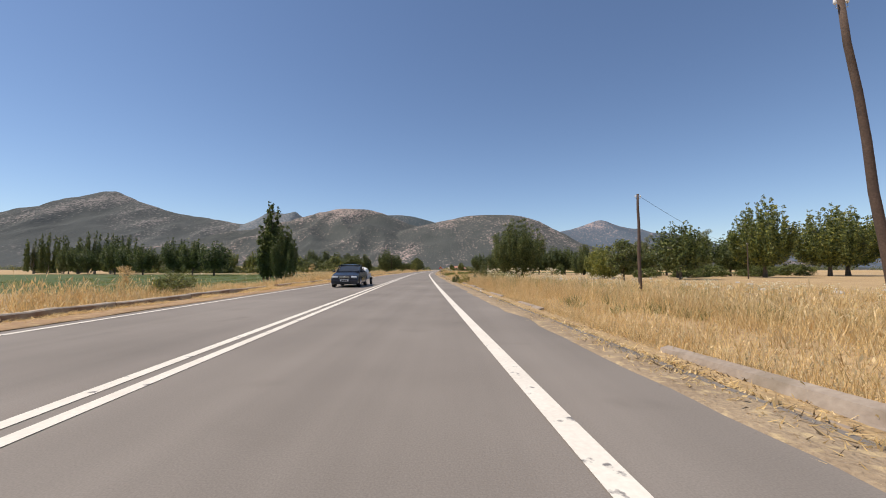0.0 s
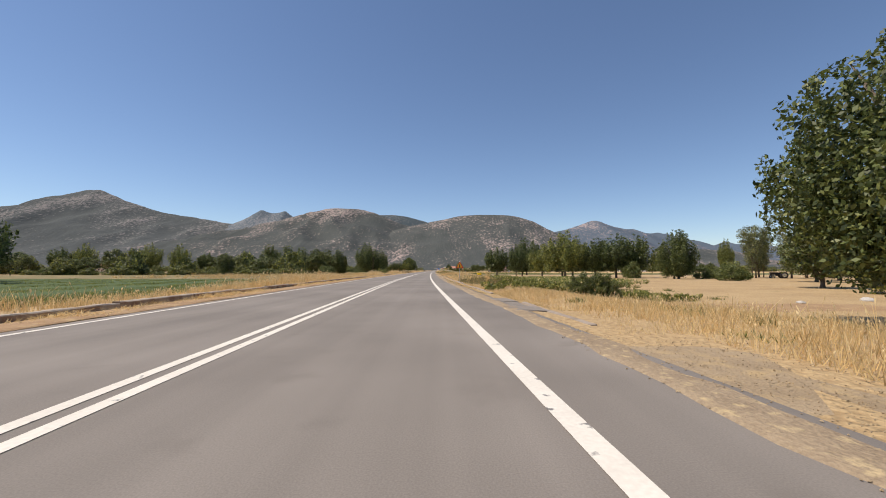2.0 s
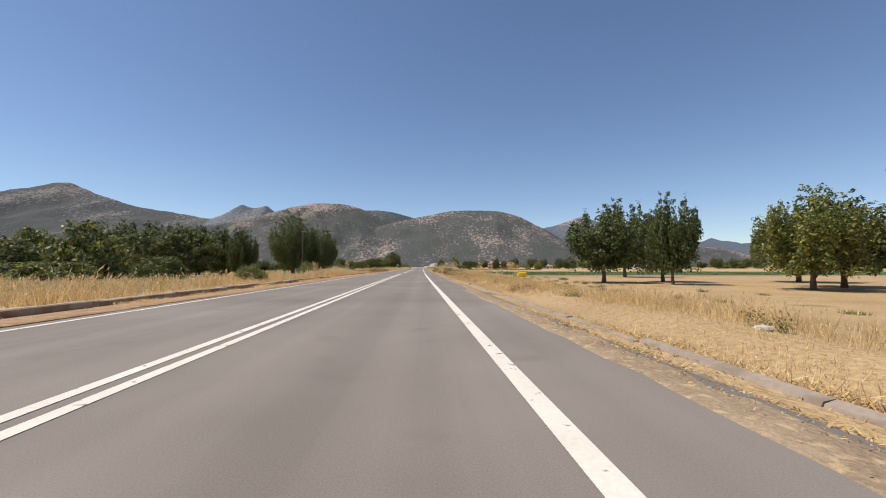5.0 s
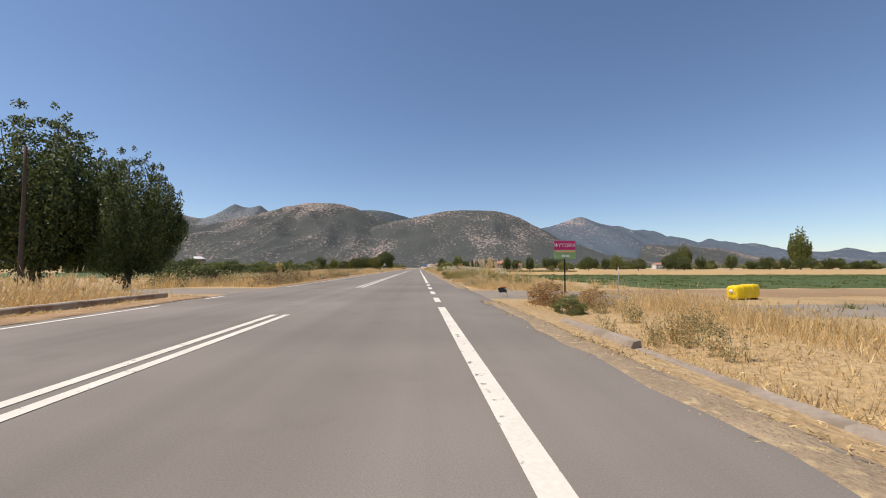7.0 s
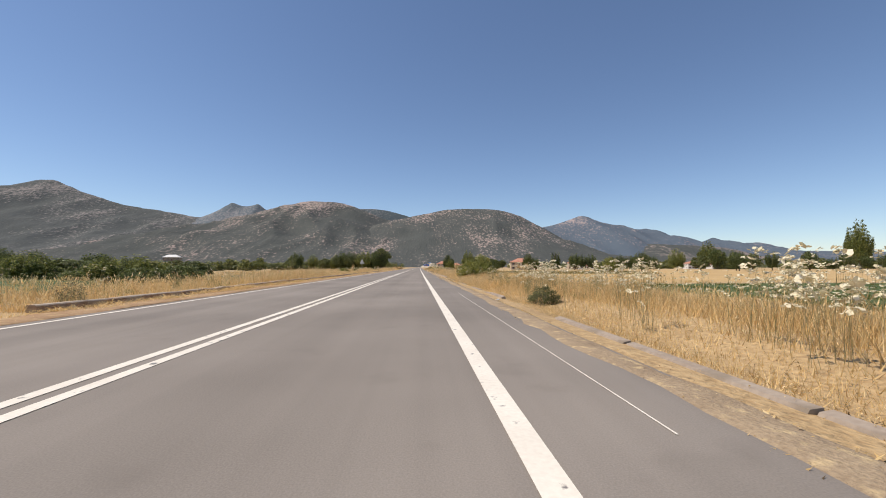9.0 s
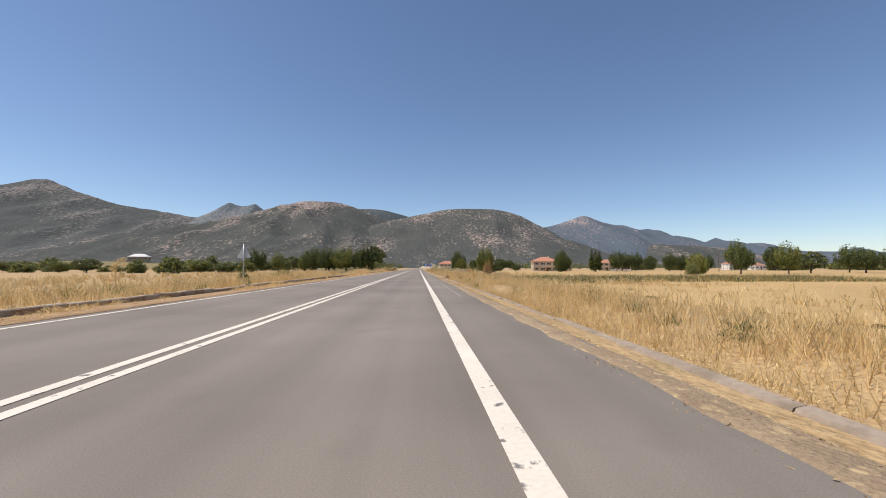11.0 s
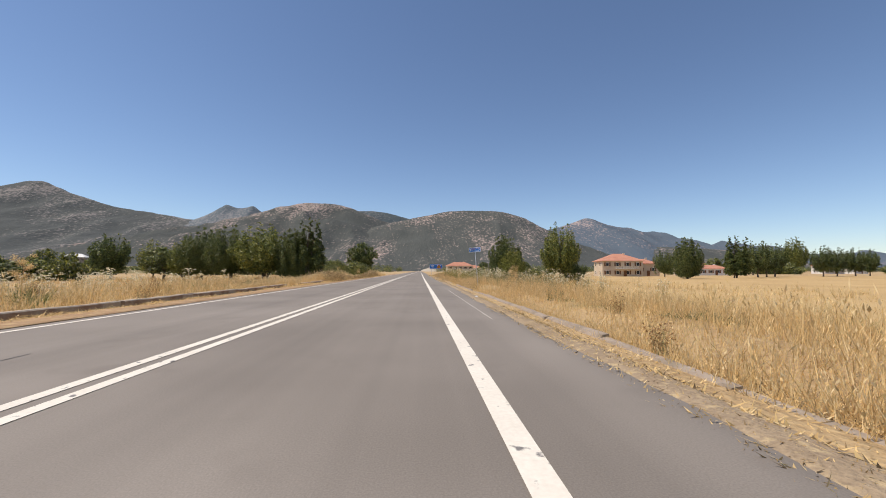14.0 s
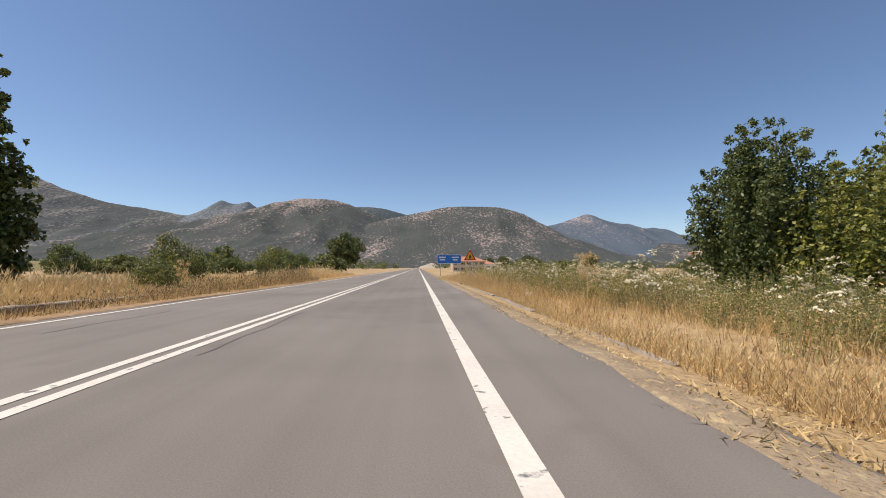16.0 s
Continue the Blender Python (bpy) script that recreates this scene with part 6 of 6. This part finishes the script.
weeds("tall_weeds", 240, 3.6, 13, 282, 420, 0.3, 0.9, [LEAF_GREY, STRAW, STRAW], 160, "grey-green weeds among tall dry grass")
weeds("tall_weeds", 320, -11.2, -18, 225, 480, 0.3, 1.1, [LEAF_GREY, WEED, STRAW], 161, "grey-green weeds behind the low wall")
grass("tall_grass", 15000, -10.9, -17, 178, 211, 0.35, 0.95, 0.011, [STRAW, STRAW, STRAW_PALE], 60, "tall dry grass before the trees", tuft=18, heads=0.4)
grass("tall_grass", 1300, 2.6, 3.6, 219, 223, 0.8, 1.5, 0.006, [STRAW_PALE, LEAF_GREY, STRAW_PALE], 69, "tall dry grass at the corner of the side road", tuft=18, heads=0.4)


weeds("dry_weeds", 260, 7.5, 14, 418, 431, 0.9, 1.9, [STRAW_PALE, LEAF_GREY, DRY_LEAF], 362, "tall dry thistles gone to seed before the trees", leaves=110, size=0.024)
weeds("dry_weeds", 420, -10.6, -15, 221, 262, 0.4, 1.15, [STRAW_PALE, LEAF_GREY, DRY_LEAF, STRAW], 363, "mixed brown and grey-green weeds behind the low wall", leaves=120, size=0.022)
weeds("dry_weeds", 170, -9.6, -10.4, 220, 246, 0.25, 0.65, [STRAW, DRY_LEAF, LEAF_GREY], 364, "withered weeds hiding the low wall", leaves=110, size=0.02)
weeds("dry_weeds", 60, -10.8, -12.5, 330, 425, 0.4, 0.9, [DOCK, DOCK, STRAW], 365, "rust-brown withered dock plants behind the low wall", leaves=110, size=0.022)
weeds("dry_weeds", 90, 2.7, 6.5, 288, 425, 0.3, 0.75, [DOCK, DOCK, STRAW], 360, "rust-brown withered dock plants among the grass", leaves=90, size=0.022)
weeds("dry_weeds", 60, 2.7, 7.5, 160, 206, 0.25, 0.6, [DOCK, DOCK, STRAW], 361, "rust-brown withered dock plants among the grass", leaves=90, size=0.022)


def umbels(n, r0, r1, y0, y1, seed, h0=0.6, h1=1.25, size=0.034):
    """Wild carrot: thin stems under flat white flower heads."""
    rg = np.random.default_rng(seed)
    r, y = scatter(rg, n, r0, r1, y0, y1, 10)
    n = len(r)
    x = r + edge_x(y)
    base = np.stack([x, y, ground_z(x, y)], 1)
    h = rg.uniform(h0, h1, n)
    top = base + np.stack([rg.normal(0, 0.12, n), rg.normal(0, 0.12, n), h], 1)
    side = np.stack([np.full(n, 0.0035), 0 * h, 0 * h], 1)
    stems = np.stack([base - side, base + side, top + side * 0.6, top - side * 0.6], 1).reshape(-1, 3)
    k, petals = 5, 14
    m = n * petals
    at = np.repeat(top, petals, 0)
    s = np.repeat(size * rg.uniform(0.5, 1.6, n), petals)
    a, d = rg.uniform(0, 2 * np.pi, m), np.sqrt(rg.random(m))
    tx, ty = np.repeat(rg.normal(0, 0.35, n), petals), np.repeat(rg.normal(0, 0.35, n), petals)
    ox, oy = np.cos(a) * d * s, np.sin(a) * d * s
    at = at + np.stack([ox, oy, ox * tx + oy * ty - 0.3 * d * d * s], 1)
    ang = np.linspace(0, 2 * np.pi, k, endpoint=False)
    e = (s * rg.uniform(0.16, 0.36, m))[:, None]
    c, f = np.cos(ang)[None] * e, np.sin(ang)[None] * e
    lx, ly = rg.normal(0, 0.5, (m, 1)), rg.normal(0, 0.5, (m, 1))
    disc = np.stack([at[:, :1] + c, at[:, 1:2] + f, at[:, 2:] + c * lx + f * ly], 2).reshape(-1, 3)
    V = np.concatenate([stems, disc])
    me = fast_mesh("wild_flowers", V, np.concatenate([np.full(n, 4), np.full(m, k)]), [STEM, UMBEL], np.concatenate([np.zeros(n), np.ones(m)]))
    return tagged(new("wild_flowers", me), "white flat-headed wild carrot flowers on thin stems", "wild flowers", kind="stuff")


umbels(1100, 4.2, 20, 18, 50, 61, 0.7, 1.3, 0.055)
umbels(60, 6, 16, 96, 150, 62)
umbels(900, 3.6, 13, 250, 300, 63, 0.6, 1.3, 0.045)
umbels(700, 3.6, 10, 253, 272, 75, 0.7, 1.5, 0.085)
umbels(420, 4.4, 9, 226, 252, 72, 0.7, 1.3, 0.07)
umbels(300, 4, 14, 330, 372, 64)
umbels(1300, 5.0, 14, 404, 440, 65, 0.7, 1.5, 0.05)
umbels(520, 5.0, 16, 438, 470, 70, 0.6, 1.7, 0.085)
umbels(260, 6.5, 18, 442, 470, 74, 1.2, 2.1, 0.085)
umbels(460, 4.6, 9, 441, 476, 71, 0.5, 1.25, 0.08)
umbels(420, 4.6, 14, 452, 486, 77, 0.7, 1.6, 0.08)
umbels(220, -11.2, -17, 255, 290, 66)
umbels(200, -11.5, -18, 380, 430, 67)
umbels(520, -17, -32, 400, 424, 76, 0.9, 1.7, 0.085)
umbels(160, -11.5, -24, 20, 60, 68)


def maize(n, r0, r1, y0, y1, seed):
    """Rows of knee-high maize: arching strap leaves."""
    rg = np.random.default_rng(seed)
    rows = np.arange(r0, r1, 0.8)
    r = rows[rg.integers(0, len(rows), n)] + rg.normal(0, 0.06, n)
    y = rg.uniform(y0, y1, n)
    some = (np.sin(r * 0.9 + y * 0.3) + np.sin(y * 0.23 - r * 0.4) + rg.normal(0, 0.6, n)) > -0.9
    r, y = r[some], y[some]
    n = len(r)
    x = r + edge_x(y)
    base = np.stack([x, y, ground_z(x, y)], 1)
    out = []
    for k in range(9):
        h = rg.uniform(0.1, 0.62, n)
        a = rg.uniform(0, 2 * np.pi, n)
        d = np.stack([np.cos(a), np.sin(a), 0 * a], 1)
        s = np.stack([-np.sin(a), np.cos(a), 0 * a], 1) * 0.035
        p0 = base + np.stack([0 * h, 0 * h, h], 1)
        L = rg.uniform(0.3, 0.6, n)[:, None]
        p1 = p0 + d * L * 0.55 + np.array([0, 0, 0.22])
        p2 = p0 + d * L + np.array([0, 0, 0.05])
        out += [np.stack([p0 - s * 0.5, p0 + s * 0.5, p1 + s, p1 - s], 1).reshape(-1, 3), np.stack([p1 - s, p1 + s, p2 + s * 0.1, p2 - s * 0.1], 1).reshape(-1, 3)]
    V = np.concatenate(out)
    return tagged(new("maize_crop", fast_mesh("maize_crop", V, np.full(len(V) // 4, 4), [WEED, LEAF_MID, LEAF_YELLOW, STRAW], rg.choice(4, len(V) // 4, p=(0.5, 0.3, 0.13, 0.07)))), "patch of knee-high green maize in rows", "crop", kind="stuff")


maize(1100, 7.4, 19, 95, 105, 71)
maize(1500, 11.5, 26, 105, 136, 73)


def leafy_crop(x0, x1, y0, y1, gap, h, seed):
    """Rows of low broad-leaved plants run together."""
    rg = np.random.default_rng(seed)
    c, q = [], []
    for y in np.arange(y0, y1, gap):
        for x in np.arange(x0 + (y - y0) * 0.05, x1, 0.3):
            if rg.random() < 0.92:
                px, py, k = x + rg.normal(0, 0.06), y + rg.normal(0, 0.08), h * rg.uniform(0.6, 1.1)
                for _ in range(3):
                    c.append((px + rg.normal(0, 0.08), py + rg.normal(0, 0.08), float(ground_z(px, py)) + k * rg.uniform(0.15, 0.85)))
                    q.append(0.17)
    me = leaf_mesh("leafy_crop", c, q, len(c) * 26, 0.06, [LEAF_MID, WEED, LEAF_YELLOW, LEAF_YELLOW], seed, ((x0 + x1) / 2, (y0 + y1) / 2, -6), rest=False)
    return tagged(new("leafy_crop", me), "rows of low broad-leaved green crop", "crop", kind="stuff")


leafy_crop(-0.2, 5.0, 82.4, 85.8, 1.1, 0.55, 74)
leafy_crop(7.6, 12.5, 81.0, 88.6, 1.4, 0.42, 75)


def dry_stalk(x, y, h, seed, label="tall dry tan wild fennel stalk gone to seed", mat=None):
    """A tall weed gone to seed: a branching stalk with a loose plume."""
    rg = np.random.default_rng(seed)
    root = tagged(new("tall_weed"), label, "weed", "tall dry weeds")
    root.matrix_basis = pose(x, y, float(ground_z(x, y)) - 0.03, 0, 0, seed * 47 % 360)
    bits = [tube([(0, 0, 0), (0.03, 0.02, h * 0.5), (0.0, 0.05, h * 0.95)], [0.012, 0.009, 0.003], 5)]
    c = []
    for k in range(22):
        z = h * rg.uniform(0.45, 0.95)
        a, l = rg.uniform(0, 6.28), h * rg.uniform(0.06, 0.2)
        e = (math.cos(a) * l, math.sin(a) * l, z + l * 0.8)
        bits.append(tube([(0.02, 0.02, z), e], [0.005, 0.002], 4))
        c.append(e)
    part("stalk", mesh_of("stalk", *join(bits), STRAW), root)
    part("plume", leaf_mesh("plume", c, [0.11] * len(c), 1700, 0.014, [mat or STRAW_PALE, STRAW], seed, (0, 0, h * 0.5)), root, "loose seed plume")


dry_stalk(-2.26, 190.3, 1.95, 81)


def plume_grass(x, y, h, count, spread, seed):
    """A clump of tall reed grass: thin canes under narrow pale plumes."""
    rg = np.random.default_rng(seed)
    root = tagged(new("plume_grass"), "tall reed grass with pale grey feathery plumes", "grass clump", "plume grass at the corner")
    root.matrix_basis = pose(x, y, float(ground_z(x, y)) - 0.03)
    canes, heads = [], []
    for k in range(count):
        px, py = rg.normal(0, spread, 2)
        top, lx, ly = h * rg.uniform(0.72, 1.0), rg.normal(0, 0.05), rg.normal(0, 0.05)
        canes.append(tube([(px, py, 0), (px + lx * 0.3, py + ly * 0.3, top * 0.5), (px + lx, py + ly, top * 0.97)], [0.007, 0.005, 0.002], 4))
        heads.append((px, py, lx, ly, top))
    part("canes", mesh_of("canes", *join(canes), STRAW_PALE), root)
    for k, (px, py, lx, ly, top) in enumerate(heads):
        f = np.linspace(0.72, 1.0, 8)
        c = [(px + lx * t, py + ly * t, top * t) for t in f]
        q = [0.095 * math.sin(math.pi * min(0.98, (t - 0.68) / 0.33)) + 0.012 for t in f]
        part("plume", leaf_mesh("plume", c, q, 380, 0.016, [PLUME, PLUME, STRAW_PALE], seed + k, (px, py, top * 0.5)), root, "feathery seed plume")


for k, (x, n) in enumerate(((-1.85, 2), (-1.45, 4), (-0.85, 5), (-0.3, 5), (0.3, 4), (0.75, 3))):
    plume_grass(x, 233.8 + 0.5 * math.sin(k * 2.3), 2.1 + 0.14 * math.sin(k * 1.7), n, 0.17, 300 + 20 * k)
plume_grass(1.2, 248.0, 2.9, 7, 0.18, 440)
for k, (y, r, h) in enumerate(((57, 3.6, 1.3), (87, 3.9, 1.1), (112, 4.2, 1.2), (160, 3.8, 1.5), (176, 4.6, 1.6), (221, 4.0, 1.9), (224, 4.8, 2.0), (243, 4.4, 1.6), (266, 3.9, 1.4), (300, 4.2, 1.5), (334, 3.7, 1.2), (372, 4.0, 1.3), (404, 4.3, 1.4), (430, 4.0, 1.5), (447, 4.2, 1.7))):
    dry_stalk(float(edge_x(y)) + r, y, h, 90 + k)
for k, (y, r, h) in enumerate(((14, -11.3, 1.2), (40, -12.0, 1.6), (50, -11.6, 1.5), (100, -12.0, 1.1), (185, -12.4, 1.6), (203, -12.0, 1.7), (228, -12.0, 1.5), (318, -11.8, 1.4), (395, -12.2, 1.5), (438, -11.6, 1.6), (455, -11.4, 1.5))):
    dry_stalk(float(edge_x(y)) + r, y, h, 120 + k)


# ---- roadside shrubs ----
for x, y, h, w in ((3.1, 366.9, 3.0, 1.7), (1.2, 376.2, 1.6, 1.1), (-22.6, 398.5, 0.9, 0.7), (-22.4, 405.0, 1.0, 0.6)):
    plant("dry_dock", x, y, h, w, group="dried dock plants")
for x, y, h, w in ((-1.9, 230.8, 1.35, 1.5), (-1.1, 230.2, 1.25, 1.4), (-0.4, 231.4, 1.1, 1.5), (-4.0, 235.2, 0.75, 1.3), (-3.1, 236.4, 0.95, 1.5), (-2.2, 236.9, 1.0, 1.4), (-1.3, 235.6, 1.05, 1.5), (-3.5, 239.5, 0.9, 1.5), (-2.6, 243.0, 0.9, 1.6), (-1.8, 246.5, 1.0, 1.7), (0.3, 239.0, 1.1, 1.6), (1.8, 241.5, 1.1, 1.8)):
    plant("weed_bush", x, y, h, w, group="bushy weeds at the corner")
for x, y, h, w in ((4.9, 80.2, 1.4, 1.6), (5.7, 80.0, 1.5, 1.6), (6.6, 80.3, 1.45, 1.6)):
    plant("bean_row", x, y, h, w, group="bean plants")
plant("shrub", -20.9, 333.6, 1.15, 1.0, label="small dark green bush behind the low wall")
plant("lime_bush", -30.6, 371.5, 1.5, 4.4, label="yellow-green flowering bush behind the low wall")
for y, r, h, w, k in ((262.7, 3.8, 0.75, 1.3, "grey_shrub"), (205.2, 3.5, 0.6, 1.0, "shrub"), (207.0, 3.5, 0.8, 1.4, "dry_shrub"), (206.2, 4.6, 0.6, 1.1, "dry_shrub"), (326.6, 2.9, 0.45, 0.4, "weed_bush"), (334.5, 3.4, 0.6, 0.9, "weed_bush"), (470, 12.5, 1.9, 4.5, "bramble"), (480, 13.0, 2.4, 5.5, "bramble")):
    plant(k, float(edge_x(y)) + r, y, h, w, group="verge shrubs")
for y, r, h, w, k in ((19, -12.6, 1.2, 2.2, "shrub"), (172, -14, 1.6, 2.6, "shrub"), (258, -14.0, 1.2, 2.2, "shrub"), (440, -13.0, 2.2, 3.0, "shrub"), (446, -13.6, 1.6, 2.4, "shrub"), (456, -13.0, 1.8, 2.6, "shrub")):
    plant(k, float(edge_x(y)) + r, y, h, w, group="verge shrubs")

# pale stones and litter in the orchard and verge
rng = np.random.default_rng(77)
for k in range(46):
    y = rng.uniform(28, 90) if k < 26 else rng.uniform(90, 460)
    r = rng.uniform(20, 45) if k < 26 else rng.uniform(4.0, 14.0)
    s = rng.uniform(0.15, 0.42) if k < 26 else rng.uniform(0.08, 0.3)
    bm = bmesh.new()
    bmesh.ops.create_icosphere(bm, subdivisions=2, radius=s)
    for v in bm.verts:
        v.co *= 1 + 0.35 * noise.noise(v.co * (1.4 / s) + Vector((k, 0, 0)))
        v.co.z *= 0.55
    me = bpy.data.meshes.new("field_stone")
    bm.to_mesh(me)
    bm.free()
    me.materials.append(STONE)
    ob = tagged(new("field_stone", me), "pale grey field stone lying in dry grass", "stone", "field stones")
    x = float(edge_x(y)) + r
    ob.matrix_basis = pose(x, y, float(ground_z(x, y)) + s * 0.15, 0, 0, rng.uniform(0, 360))

def loose_gravel(n, seed):
    """Small loose stones on the shoulders, the entrance and the side road."""
    rg = np.random.default_rng(seed)
    y = rg.uniform(-10, 470, n)
    r = np.where(rg.random(n) < 0.7, 1.55 + 0.6 * rg.random(n), -8.9 - 1.2 * rg.random(n))
    k = n // 5
    r[:k], y[:k] = rg.uniform(2.2, 12, k), rg.uniform(208.5, 214.5, k)
    r[k:2 * k], y[k:2 * k] = rg.uniform(1.2, 4.6, k), rg.uniform(58.5, 63.5, k)
    x = r + edge_x(y)
    s = rg.uniform(0.004, 0.015, n)
    base = np.array([(1, 0, 0), (0, 1, 0), (-1, 0, 0), (0, -1, 0), (0, 0, 0.7), (0, 0, -0.7)])
    V = (base[None] * (1 + 0.35 * rg.normal(size=(n, 6, 1))) * s[:, None, None])
    V += np.stack([x, y, np.where(np.abs(r + 3.7) < 6.3, 0.004, ground_z(x, y) + 0.018) + s * 0.3], 1)[:, None, :]
    f = np.array([(0, 1, 4), (1, 2, 4), (2, 3, 4), (3, 0, 4), (1, 0, 5), (2, 1, 5), (3, 2, 5), (0, 3, 5)])
    F = (np.arange(n)[:, None, None] * 6 + f[None]).reshape(-1, 3)
    return tagged(new("loose_gravel", mesh_of("loose_gravel", V.reshape(-1, 3), F, GRAVEL)), "small loose stones scattered on the dusty shoulder", "gravel", kind="stuff")


loose_gravel(7000, 92)

# cracked concrete apron over the drain beside the farm entrance
apron = tagged(new("drain_apron"), "cracked grey concrete apron over the roadside drain", "apron", kind="structure")
apron.matrix_basis = along(70.3, 2.0, -0.085) @ pose(0, 0, 0, 0, 2.0, 0)
for y, l, w, turn in ((-1.5, 1.7, 1.0, 1.2), (0.22, 1.7, 0.92, -0.8), (1.9, 1.6, 0.8, 1.8)):
    bm = box_bm(w, l, 0.14, (0.03 * turn, y, 0.008 * turn), 0.012, Matrix.Rotation(math.radians(turn), 4, "Z"))
    bmesh.ops.subdivide_edges(bm, edges=bm.edges[:], cuts=3, use_grid_fill=True)
    for v in bm.verts:
        v.co += Vector((noise.noise(v.co * 2.1), noise.noise(v.co * 2.3 + Vector((5, 0, 0))), 0.5 * noise.noise(v.co * 3.0))) * 0.05
    part_bm("slab", bm, APRON, apron)

# broken end block of the gutter, and bits of litter on the verge
block = tagged(new("concrete_block"), "tilted pale concrete block at a broken gutter end", "block")
block.matrix_basis = along(348.0, 2.45, -0.17) @ pose(0, 0, 0, 14, -11, 10)
part_bm("body", box_bm(0.36, 0.3, 0.34, (0, 0, 0.08), 0.03), CONCRETE_PALE, block)
plant("dry_shrub", float(edge_x(348.8)) + 2.75, 348.8, 0.42, 0.55)
rng = np.random.default_rng(91)
for y, r in ((16.5, 1.75), (21.0, 2.0), (92.6, 1.9), (94.0, 2.7), (118.0, 1.8), (233.0, 1.7), (262.0, 2.0), (338.0, 1.9), (400.0, 1.8)):
    bm = bmesh.new()
    bmesh.ops.create_icosphere(bm, subdivisions=2, radius=0.06)
    for v in bm.verts:
        v.co *= 1 + 0.7 * noise.noise(v.co * 22 + Vector((y, 0, 0)))
        v.co.z *= 0.45
    me = bpy.data.meshes.new("litter")
    bm.to_mesh(me)
    bm.free()
    me.materials.append(TARP)
    ob = tagged(new("litter", me), "crumpled white scrap of litter on the verge", "litter", "roadside litter")
    ob.matrix_basis = along(y, r, 0.02) @ pose(0, 0, 0, 0, 0, rng.uniform(0, 360))

# drop the tree patterns that were never planted
for pattern, _h, _w, planted in TREES.values():
    if not planted[0]:
        for ob in list(pattern.children) + [pattern]:
            bpy.data.objects.remove(ob)
